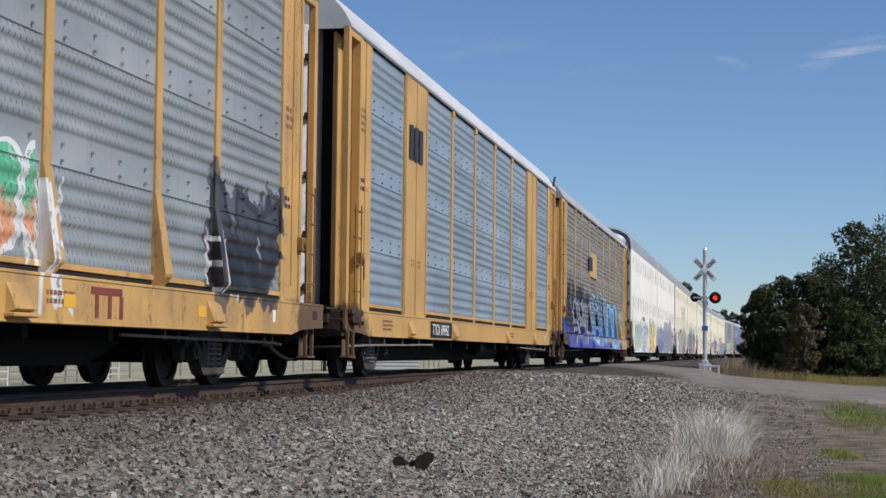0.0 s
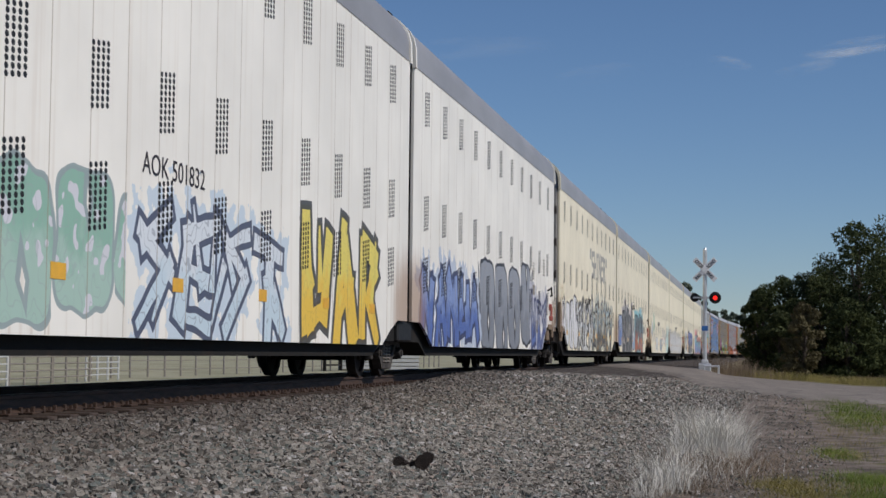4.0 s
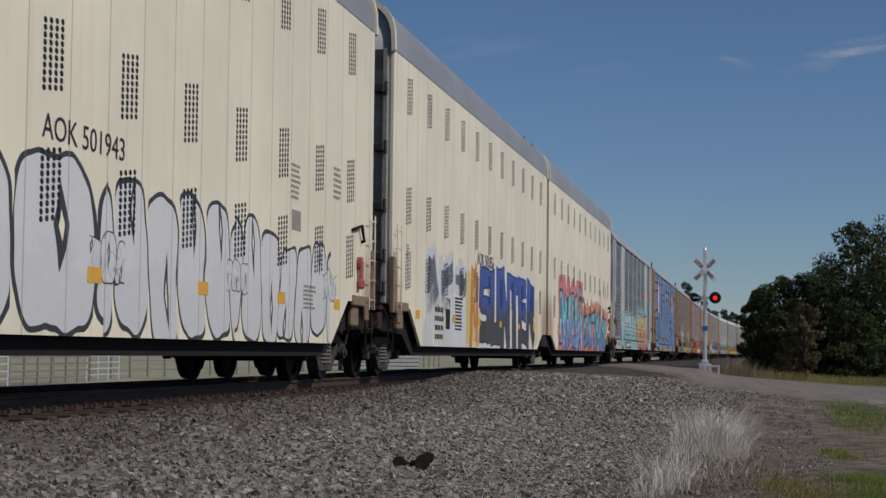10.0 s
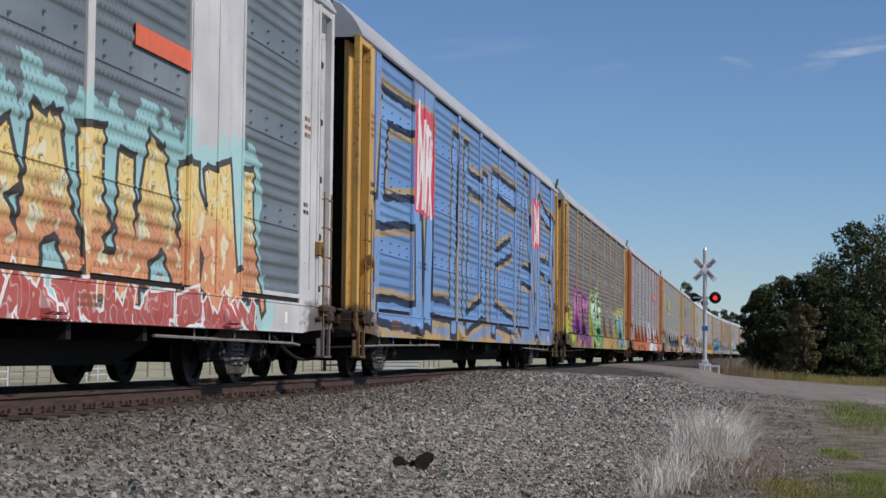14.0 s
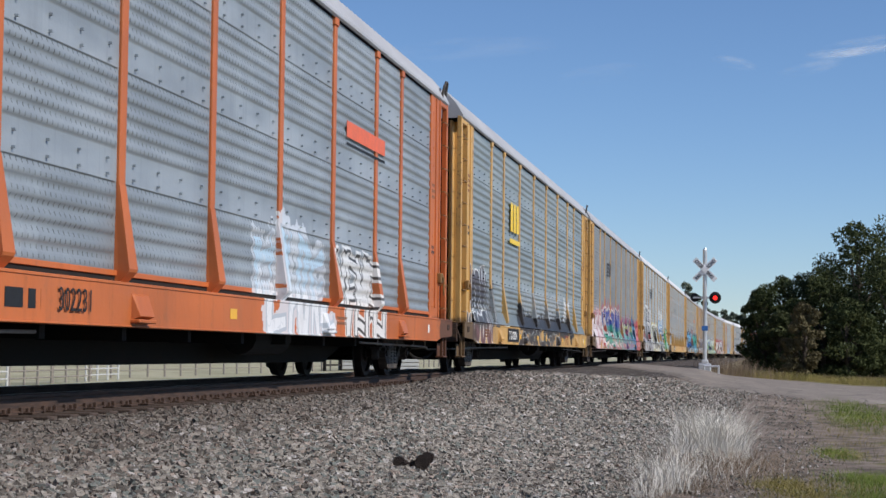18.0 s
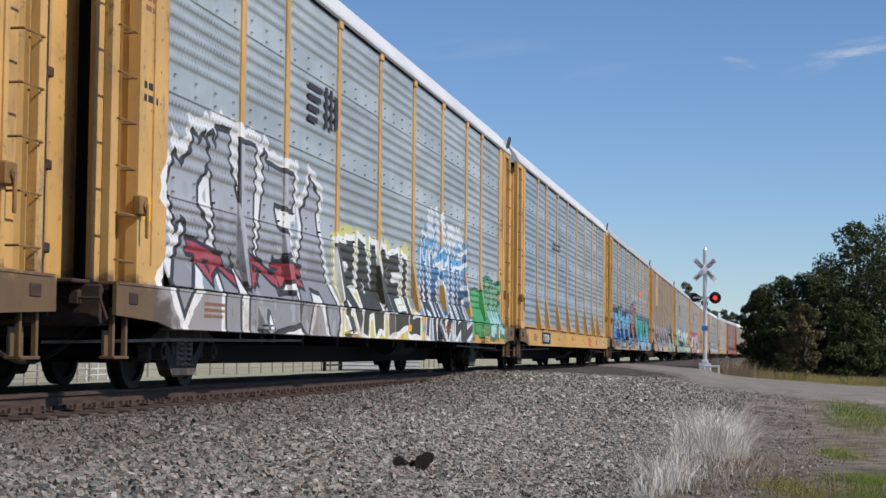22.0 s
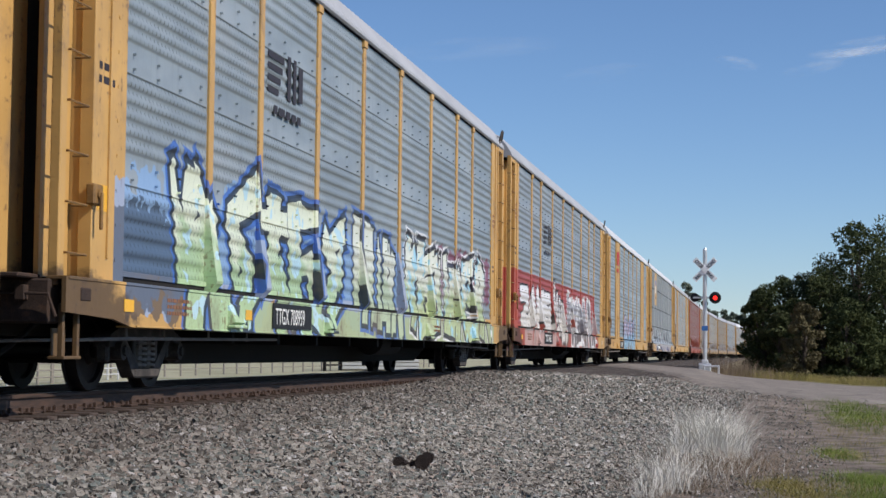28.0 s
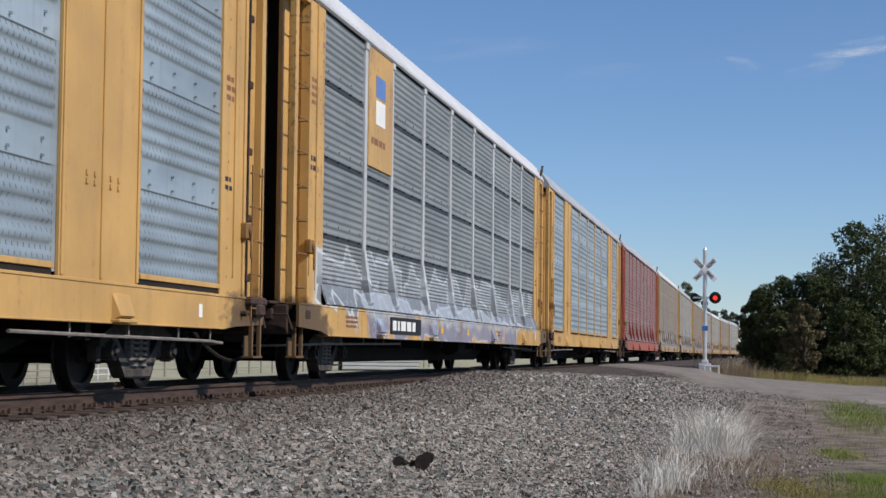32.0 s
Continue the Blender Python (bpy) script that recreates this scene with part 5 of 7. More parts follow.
def build_train():
    rack_car(-32.4, -4.0, at=-18.0, kick=False, label="yellow enclosed rack car with galvanised perforated sides", panel=STEEL, marks=END_MARKS)
    rack_car(-4.25, 24.15, at=10.83, kick=False, label="yellow enclosed rack car with grey perforated sides and a black tag", panel=(0.33, 0.34, 0.35), marks=END_MARKS + reporting_mark(5.0) + plates(4.5, 8.2), ladders="short", sprays=[
        paint_area(9.7, 12.7, 1.15, 2.30, 3, INKBLACK, (0.06, 0.06, 0.07), edge=(0.03, 0.03, 0.035), cloud=(0.05, 0.05, 0.055), veil=0.8, rag=0.9, reach=0.12, seed=3, bold=0.2),
        paint_area(9.6, 10.4, 1.05, 1.80, 2, PAPER, PAPER, edge=(0.55, 0.54, 0.52), seed=8, bold=0.07, line=0.012),
        paint_area(4.75, 5.5, 0.7, 1.85, 2, PAPER, PAPER, edge=(0.6, 0.6, 0.58), seed=9, bold=0.09, line=0.012),
        paint_area(-6.0, 4.7, 1.1, 2.30, 4, (0.75, 0.33, 0.16), (0.10, 0.45, 0.24), edge=PAPER, seed=5, style="bubble")])
    rack_car(24.4, 52.8, at=39.7, label="yellow enclosed rack car with wide side plates and blue-grey sheets", panel=BLUESTEEL, wide=(1, 7), roof=WHITEROOF, flare=False, ladders="short", rust=0.25, galv=True,
             marks=END_MARKS + logo_blocks(SIGN_X + 0.3, 3.9, 1.3, 0.62, SALMON) + [("block", -6.7, -4.45, 0.72, 1.03, BLACK, -1.514), ("text", "TTGX 699962", 0.30, -6.58, 0.77, WHITE, 1.0)])
    cn = rack_car(53.2, 82.2, at=68.65, kick=False, label="yellow enclosed rack car with brownish sheets and blue spray paint", panel=BROWNSTEEL, sign=(3,), roof=GREYROOF, brown=0.3, sprays=[
        paint_area(-11.6, 3.2, 0.6, 1.62, 1, INKBLACK, INKBLACK, cloud=(0.02, 0.075, 0.42), style="band", seed=12, rag=0.4),
        paint_area(3.2, 9.2, 0.6, 0.98, 1, INKBLACK, INKBLACK, cloud=(0.03, 0.10, 0.40), style="band", seed=15, rag=1.6, reach=0.7),
        paint_area(-11.2, 2.6, 1.35, 2.55, 7, (0.02, 0.022, 0.03), INKBLACK, edge=(0.02, 0.02, 0.03), cloud=(0.03, 0.032, 0.04), veil=0.85, rag=1.0, reach=0.2, seed=11, bold=0.2),
        paint_area(-9.0, -1.0, 0.85, 2.30, 8, (0.50, 0.55, 0.62), (0.42, 0.42, 0.36), edge=(0.04, 0.06, 0.16), seed=10, bold=0.11, line=0.03, jit=0.24),
        paint_area(-3.0, 3.3, 1.0, 2.55, 5, (0.05, 0.16, 0.48), (0.03, 0.05, 0.12), edge=(0.42, 0.62, 0.74), seed=16, bold=0.14, line=0.04),
        paint_area(4.3, 9.0, 0.65, 2.40, 3, (0.09, 0.24, 0.46), (0.09, 0.22, 0.42), edge=(0.30, 0.55, 0.78), seed=13, bold=0.24, line=0.09, rim=(0.01, 0.02, 0.06), rimw=1.5, lines=0.2),
        paint_area(10.4, 11.5, 1.15, 2.10, 2, (0.26, 0.23, 0.21), (0.26, 0.23, 0.21), edge=PAPER, seed=14, bold=0.10, line=0.025),
        paint_area(11.7, 12.5, 1.05, 2.30, 1, (0.26, 0.23, 0.21), (0.26, 0.23, 0.21), edge=PAPER, seed=18, bold=0.16, line=0.025)],
        marks=END_MARKS + stencil("TTGX 986880", -3.2, ground=False) + logo_blocks(-4.75, 3.52, 1.5, 0.5, SALMON, 2) + plates(-6, -2, 1.5, 4.5, 7.2, 9.5))
    cn.scale.x = 1.01

    white = [("bars", 4, -9.3, 2.35, 0.3, 0.22, FAINTINK)]
    tail = [("bars", 7, 5.6, 2.95, 0.5, 0.5, FAINTINK), ("bars", 6, 7.9, 3.15, 0.5, 0.5, FAINTINK), ("block", 5.65, 6.1, 2.05, 2.32, FAINTINK), ("bars", 6, 6.3, 1.35, 0.7, 0.35, FAINTINK)]
    amber = [("block", x - 0.17, x + 0.17, 1.05, 1.20, AMBER) for x in (-8.2, -4.4, -1.2, 2.0, 5.2, 8.2)]
    cream_unit(84.0, 106.3, False, "cream two-level rack car unit with white patches and green lettering", color=(0.88, 0.85, 0.77), marks=white + amber + [("text", "AOK 501832", 0.32, -2.35, 2.22, SALMON, 1.15)], sprays=[
        paint_area(-7.6, -3.0, 0.6, 2.15, 3, (0.36, 0.52, 0.44), (0.24, 0.44, 0.34), edge=(0.30, 0.36, 0.36), seed=21, style="bubble", accent=(0.62, 0.62, 0.66)),
        paint_area(-2.6, 3.0, 0.6, 1.95, 4, (0.55, 0.66, 0.72), (0.68, 0.72, 0.75), edge=(0.06, 0.07, 0.12), cloud=(0.55, 0.64, 0.72), reach=0.15, seed=22, bold=0.13, line=0.04),
        paint_area(3.8, 8.8, 0.6, 2.30, 3, (0.78, 0.50, 0.03), (0.75, 0.62, 0.10), edge=(0.05, 0.05, 0.05), seed=23, bold=0.22, line=0.06, lines=0.3)])
    cream_unit(106.3, 128.8, True, "cream rack car unit with low blue lettering", color=(0.88, 0.85, 0.77), marks=tail, sprays=[
        paint_area(-3.4, 5.4, 0.45, 2.75, 4, (0.20, 0.22, 0.26), (0.27, 0.29, 0.33), edge=(0.03, 0.03, 0.04), seed=27, style="bubble", wobble=0.7, lines=0.2),
        paint_area(-10.2, -3.4, 0.6, 2.00, 5, (0.08, 0.14, 0.40), (0.22, 0.30, 0.55), edge=(0.04, 0.05, 0.12), cloud=(0.48, 0.54, 0.64), seed=25, bold=0.17, reach=0.2),
        paint_area(5.4, 8.6, 0.6, 1.90, 3, (0.10, 0.16, 0.40), (0.42, 0.44, 0.50), edge=(0.05, 0.06, 0.15), cloud=(0.50, 0.50, 0.55), seed=26, bold=0.15)])
    cream_unit(128.8, 151.4, False, "cream rack car unit with white bubble letters and black lettering", marks=white + amber + [("text", "AOK 501673", 0.32, -2.35, 2.22, SALMON, 1.15)], sprays=[
        paint_area(-0.9, 6.6, 3.25, 4.30, 8, (0.25, 0.24, 0.23), (0.27, 0.26, 0.25), edge=(0.26, 0.25, 0.24), word=chr(34) + "SHINER" + chr(34), jit=0.03, bold=0.13, line=0.005, wobble=0.3, lines=0.0, seed=38, cover=0.85),
        paint_area(4.9, 5.9, 2.35, 3.40, 2, (0.27, 0.26, 0.25), (0.27, 0.26, 0.25), edge=(0.27, 0.26, 0.25), word="II", jit=0.02, bold=0.13, line=0.005, lines=0.0, seed=39, cover=0.6),
        paint_area(-9.9, -5.1, 0.5, 2.35, 4, (0.70, 0.71, 0.73), (0.72, 0.72, 0.73), edge=(0.02, 0.02, 0.03), seed=31, style="bubble", wobble=0.8, lines=0.35),
        paint_area(-4.9, 0.6, 0.5, 2.25, 6, PAPER, (0.66, 0.67, 0.68), edge=INKBLACK, cloud=(0.03, 0.03, 0.035), veil=0.9, rag=1.0, reach=0.12, seed=32, bold=0.14, line=0.035, jit=0.26),
        paint_area(0.6, 8.7, 0.5, 2.35, 7, (0.10, 0.10, 0.11), (0.42, 0.50, 0.52), edge=INKBLACK, cloud=(0.32, 0.36, 0.34), veil=0.7, rag=1.0, reach=0.2, accent=(0.55, 0.34, 0.12), seed=33, bold=0.15, line=0.045, jit=0.26)])
    cream_unit(151.4, 174.0, True, vents=0.30, label="cream rack car unit with grey and orange spray lettering", marks=tail + [("text", "AOK 501671", 0.32, -2.0, 2.62, SALMON, 1.15)] + amber, sprays=[
        paint_area(-10.2, -8.0, 0.6, 2.35, 1, (0.10, 0.20, 0.50), (0.34, 0.42, 0.62), edge=(0.04, 0.05, 0.12), seed=34, style="bubble", wobble=0.8),
        paint_area(-7.8, -1.6, 0.5, 2.50, 5, (0.09, 0.09, 0.095), (0.19, 0.19, 0.195), edge=INKBLACK, cloud=(0.40, 0.36, 0.40), veil=0.8, reach=0.25, seed=35, bold=0.17, jit=0.24),
        paint_area(-1.2, -0.1, 0.5, 2.30, 1, (0.25, 0.38, 0.62), (0.70, 0.66, 0.60), edge=(0.05, 0.05, 0.07), seed=36, style="bubble", wobble=0.4),
        paint_area(0.1, 5.8, 0.5, 2.40, 4, (0.52, 0.13, 0.05), (0.15, 0.15, 0.16), edge=(0.03, 0.03, 0.035), cloud=(0.22, 0.50, 0.56), rag=1.0, reach=0.3, seed=37, bold=0.19, jit=0.26),
        paint_area(5.8, 7.8, 1.45, 2.0, 1, INKBLACK, INKBLACK, cloud=(0.10, 0.11, 0.16), style="band", veil=0.5, rag=1.6, reach=0.6, seed=30)])
    cream_unit(173.8, 196.0, False, "cream rack car unit with thin outlined tags", marks=white + amber + [("block", 2.2, 2.7, 1.38, 1.50, COPPERINK), ("block", 5.2, 5.6, 1.38, 1.50, COPPERINK), ("text", "AOK 501943", 0.32, -2.35, 2.22, SALMON, 1.15)], sprays=[
        paint_area(-9.0, -7.4, 1.6, 2.30, 4, (0.30, 0.46, 0.66), (0.35, 0.50, 0.68), edge=(0.30, 0.48, 0.68), seed=45, bold=0.10, line=0.01, cover=0.75),
        paint_area(-7.0, -5.4, 1.8, 2.85, 4, (0.16, 0.44, 0.36), (0.20, 0.48, 0.38), edge=(0.18, 0.46, 0.36), seed=46, bold=0.09, line=0.01, cover=0.8),
        paint_area(-8.9, -4.6, 1.25, 1.65, 7, (0.80, 0.72, 0.57), (0.80, 0.72, 0.57), edge=(0.16, 0.15, 0.14), seed=48, bold=0.13, line=0.014, lines=0.0),
        paint_area(-4.2, -2.4, 0.55, 1.55, 2, (0.62, 0.63, 0.64), (0.70, 0.70, 0.70), edge=(0.05, 0.05, 0.06), seed=49, style="bubble", lines=0.05),
        paint_area(0.3, 2.0, 0.6, 1.50, 2, (0.24, 0.28, 0.34), (0.40, 0.42, 0.46), edge=INKBLACK, seed=41, style="bubble", lines=0.05),
        paint_area(2.7, 5.2, 0.9, 2.10, 2, (0.74, 0.70, 0.62), (0.74, 0.68, 0.58), edge=(0.05, 0.05, 0.06), seed=42, style="bubble", lines=0.05),
        paint_area(5.9, 7.6, 0.9, 1.90, 2, (0.62, 0.62, 0.62), (0.68, 0.66, 0.60), edge=INKBLACK, seed=43, style="bubble", lines=0.05),
        paint_area(7.6, 10.7, 0.6, 2.00, 2, (0.50, 0.70, 0.66), (0.55, 0.72, 0.68), edge=(0.40, 0.60, 0.56), cloud=(0.56, 0.72, 0.68), veil=0.6, seed=44, bold=0.2)])
    cream_unit(196.2, 218.6, True, "cream rack car unit with a row of white outlined letters", marks=tail + amber + [("text", "AOK 501943", 0.32, -2.47, 2.27, SALMON, 1.15)], sprays=[
        paint_area(-10.6, -1.15, 0.45, 2.20, 5, (0.62, 0.62, 0.62), (0.68, 0.67, 0.66), edge=(0.012, 0.012, 0.015), seed=47, wobble=0.9, lines=0.08, style="bubble"),
        paint_area(-0.70, 3.0, 0.45, 2.08, 4, (0.62, 0.62, 0.62), (0.68, 0.67, 0.66), edge=(0.012, 0.012, 0.015), seed=58, wobble=0.9, lines=0.08, style="bubble"),
        paint_area(3.45, 7.55, 0.45, 2.06, 5, (0.62, 0.62, 0.62), (0.68, 0.67, 0.66), edge=(0.012, 0.012, 0.015), seed=61, wobble=0.9, lines=0.08, style="bubble"),
        paint_area(-1.08, -0.68, 1.05, 1.55, 1, (0.62, 0.62, 0.62), (0.68, 0.67, 0.66), edge=(0.012, 0.012, 0.015), seed=62, style="bubble"),
        paint_area(3.12, 3.45, 1.10, 1.52, 1, (0.62, 0.62, 0.62), (0.68, 0.67, 0.66), edge=(0.012, 0.012, 0.015), seed=63, style="bubble"),
        paint_area(7.6, 7.9, 1.15, 1.60, 1, (0.62, 0.62, 0.62), (0.68, 0.67, 0.66), edge=(0.012, 0.012, 0.015), seed=64, style="bubble")])
    cream_unit(218.6, 241.2, False, "cream rack car unit with dark blue lettering rimmed white", marks=white + amber + [("text", "AOK 501856", 0.40, -1.55, 2.38, SALMON, 1.1), ("bars", 10, -4.3, 1.58, 1.0, 0.7, SALMON), ("block", -5.35, -4.9, 0.9, 1.3, BLACK), ("bars", 4, -6.5, 1.35, 1.0, 0.7, SALMON)], sprays=[
        paint_area(-7.4, -2.9, 0.55, 2.20, 3, (0.66, 0.64, 0.58), (0.10, 0.10, 0.10), edge=(0.62, 0.66, 0.74), cloud=(0.62, 0.60, 0.55), veil=0.8, rag=0.8, reach=0.15, seed=51, bold=0.2, line=0.06),
        paint_area(-4.6, -3.1, 0.55, 1.62, 1, INKBLACK, INKBLACK, cloud=(0.70, 0.70, 0.70), style="band", rag=0.05, seed=53, veil=1.0),
        paint_area(-2.7, -0.7, 0.55, 2.25, 1, INKBLACK, INKBLACK, cloud=(0.68, 0.55, 0.18), style="band", rag=0.9, reach=0.95, seed=52),
        paint_area(6.3, 8.8, 0.55, 2.05, 1, INKBLACK, INKBLACK, cloud=(0.68, 0.58, 0.26), style="band", veil=0.7, rag=1.3, reach=0.8, seed=50),
        paint_area(-2.4, -0.9, 0.8, 2.2, 2, (0.62, 0.22, 0.05), (0.62, 0.22, 0.05), edge=(0.62, 0.22, 0.05), seed=59, bold=0.16, line=0.01, jit=0.4),
        paint_area(-1.2, 8.3, 0.58, 2.40, 6, (0.035, 0.038, 0.05), (0.02, 0.07, 0.36), edge=(0.02, 0.03, 0.10), word="SUNTER", rim=PAPER, seed=54, lines=0.0, line=0.025, rimw=5.0, bold=0.23, jit=0.10, wobble=1.4)])
    cream_unit(241.2, 263.6, True, vents=-0.25, label="cream rack car unit with large turquoise letters in a red cloud", marks=tail + amber + [("text", "AOK 501856", 0.32, -2.35, 2.22, SALMON, 1.15)], sprays=[
        paint_area(-8.0, -0.9, 0.55, 2.45, 4, (0.14, 0.28, 0.58), (0.14, 0.52, 0.60), edge=(0.03, 0.04, 0.08), accent=(0.50, 0.68, 0.72), cloud=(0.62, 0.17, 0.17), rag=1.1, reach=0.42, seed=60, bold=0.20, line=0.045, lines=0.3, jit=0.3),
        paint_area(-0.6, 8.7, 0.5, 1.95, 6, (0.08, 0.24, 0.52), (0.14, 0.48, 0.58), edge=(0.03, 0.04, 0.08), cloud=(0.62, 0.20, 0.12), rag=1.1, reach=0.35, seed=67, bold=0.19, line=0.045, lines=0.3, jit=0.32)])

    rack_car(263.6, 292.6, at=278.28, label="white-grey enclosed rack car with dark sheets and mint spray letters", paint=(0.55, 0.54, 0.525), panel=DARKSTEEL, galv=True, wide=(1, 7), roof=GREYROOF, flare=False, ladders="short", rust=0.15, brown=0.05, marks=END_MARKS + plates(-9.6) + [("block", 5.4, 8.0, 3.5, 3.72, LOGOORANGE, -1.478), ("block", -6.4, -3.6, 0.74, 1.02, BLACK, -1.514), ("bars", 1, -6.2, 1.02, 2.5, 0.30, WHITE, -1.518)], sprays=[
        paint_area(-9.5, -8.2, 0.66, 1.9, 1, INKBLACK, INKBLACK, cloud=(0.34, 0.20, 0.36), style="band", veil=0.8, rag=1.3, reach=0.8, seed=63),
        paint_area(-8.6, 1.5, 0.66, 1.06, 1, INKBLACK, INKBLACK, cloud=(0.22, 0.50, 0.48), style="band", rag=1.0, reach=0.9, seed=64),
        paint_area(1.5, 9.9, 0.64, 1.10, 1, INKBLACK, INKBLACK, cloud=(0.34, 0.055, 0.05), style="band", rag=0.5, seed=65),
        paint_area(-8.6, 1.3, 0.85, 2.25, 6, (0.30, 0.56, 0.54), (0.52, 0.68, 0.66), edge=(0.16, 0.22, 0.26), rim=(0.66, 0.70, 0.70), cloud=(0.22, 0.48, 0.48), veil=0.75, rag=0.9, reach=0.12, seed=61, bold=0.17, line=0.04, jit=0.22),
        paint_area(1.5, 9.9, 1.0, 2.50, 6, (0.66, 0.28, 0.12), (0.76, 0.56, 0.20), edge=(0.04, 0.03, 0.03), line=0.04, cloud=(0.34, 0.58, 0.56), veil=0.85, rag=1.0, reach=0.28, accent=(0.74, 0.66, 0.42), seed=62, bold=0.2, jit=0.2),
        paint_area(1.5, 9.9, 0.62, 1.05, 8, (0.36, 0.06, 0.05), (0.42, 0.08, 0.06), edge=PAPER, seed=66, bold=0.15, line=0.018, jit=0.3)])
    rack_car(292.6, 320.8, at=306.9, label="yellow enclosed rack car sprayed blue from end to end", paint=(0.52, 0.31, 0.08), panel=(0.30, 0.36, 0.42), wide=(1, 7), roof=GREYROOF, flare=False, ladders="short", galv=True, marks=END_MARKS, sprays=[
        paint_area(-11.9, 12.6, 0.72, 5.50, 1, INKBLACK, INKBLACK, cloud=(0.15, 0.27, 0.50), style="band", veil=0.94, rag=0.5, seed=71),
        paint_area(-12.0, 12.8, 0.8, 4.90, 6, (0.17, 0.31, 0.56), (0.20, 0.34, 0.58), edge=(0.012, 0.014, 0.03), word="SUDEAR", rim=(0.42, 0.30, 0.13), seed=72, lines=0.15, line=0.07, rimw=2.6, bold=0.25, jit=0.14, wobble=1.4),
        paint_area(-8.6, -7.0, 2.9, 5.10, 1, INKBLACK, INKBLACK, cloud=(0.60, 0.06, 0.09), style="band", veil=1.0, rag=0.3, reach=0.9, seed=73),
        paint_area(-8.5, -7.1, 3.1, 4.90, 2, PAPER, PAPER, edge=PAPER, seed=74, bold=0.12, line=0.01),
        paint_area(8.0, 9.3, 3.3, 4.80, 1, INKBLACK, INKBLACK, cloud=(0.58, 0.07, 0.10), style="band", veil=1.0, rag=0.3, reach=0.9, seed=79),
        paint_area(8.1, 9.2, 3.5, 4.60, 2, PAPER, PAPER, edge=PAPER, seed=80, bold=0.12, line=0.01)])
    rack_car(320.8, 349.0, at=335.58, kick=False, label="yellow rack car with rusty brown sheets and green spray crown", paint=(0.43, 0.26, 0.09), panel=(0.215, 0.19, 0.178), roof=GREYROOF, brown=0.4, rust=0.95, marks=END_MARKS + reporting_mark(6.0) + plates(-9, -2, 3.2, 8.5), sprays=[
        paint_area(-9.5, -4.1, 0.85, 2.50, 4, (0.22, 0.05, 0.25), (0.55, 0.20, 0.36), edge=(0.05, 0.02, 0.07), cloud=(0.28, 0.08, 0.24), veil=0.7, reach=0.2, seed=75, bold=0.2),
        paint_area(-3.7, 0.9, 0.70, 2.50, 4, (0.16, 0.50, 0.20), (0.62, 0.78, 0.60), edge=(0.02, 0.05, 0.03), cloud=(0.22, 0.50, 0.16), rag=0.9, reach=0.15, rim=(0.55, 0.52, 0.10), seed=76, bold=0.19, jit=0.28),
        paint_area(6.9, 11.9, 0.85, 2.10, 6, (0.10, 0.34, 0.42), (0.24, 0.48, 0.56), edge=(0.05, 0.08, 0.16), cloud=(0.52, 0.50, 0.08), rag=0.7, reach=0.2, accent=(0.40, 0.62, 0.68), seed=77, bold=0.20, line=0.035, jit=0.26),
        paint_area(3.4, 6.2, 1.2, 2.30, 3, (0.21, 0.18, 0.17), (0.21, 0.18, 0.17), edge=(0.36, 0.34, 0.31), seed=83, bold=0.18, line=0.03, cover=0.6),
        paint_area(-12.0, -9.8, 0.8, 2.00, 2, (0.45, 0.50, 0.08), (0.60, 0.50, 0.08), edge=(0.08, 0.14, 0.03), seed=78, bold=0.2)])
    rack_car(349.0, 377.4, at=364.09, kick=False, label="orange-red enclosed rack car with grey sheets and white tags", paint=(0.46, 0.125, 0.034), panel=(0.31, 0.33, 0.36), roof=GREYROOF, rust=0.2, brown=0.05, marks=END_MARKS + [("block", 5.0, 7.7, 3.7, 3.95, LOGOORANGE, -1.478), ("block", 5.0, 7.7, 3.58, 3.62, BLACK, -1.478), ("text", "302231", 0.30, -6.15, 0.77, BLACK, 0.9), ("bars", 1, -7.2, 1.0, 0.9, 0.3, BLACK, -1.503)] + plates(-8, -1), sprays=[
        paint_area(1.3, 4.8, 0.66, 1.95, 4, (0.70, 0.71, 0.72), (0.45, 0.60, 0.70), edge=(0.40, 0.44, 0.48), cloud=(0.60, 0.64, 0.67), veil=0.8, rag=0.8, reach=0.12, line=0.025, seed=81, bold=0.15),
        paint_area(5.3, 8.2, 0.66, 1.90, 4, PAPER, PAPER, edge=(0.05, 0.05, 0.05), word="VEMS", line=0.025, rim=PAPER, rimw=3.0, seed=82, bold=0.17, jit=0.12, lines=0.1)])
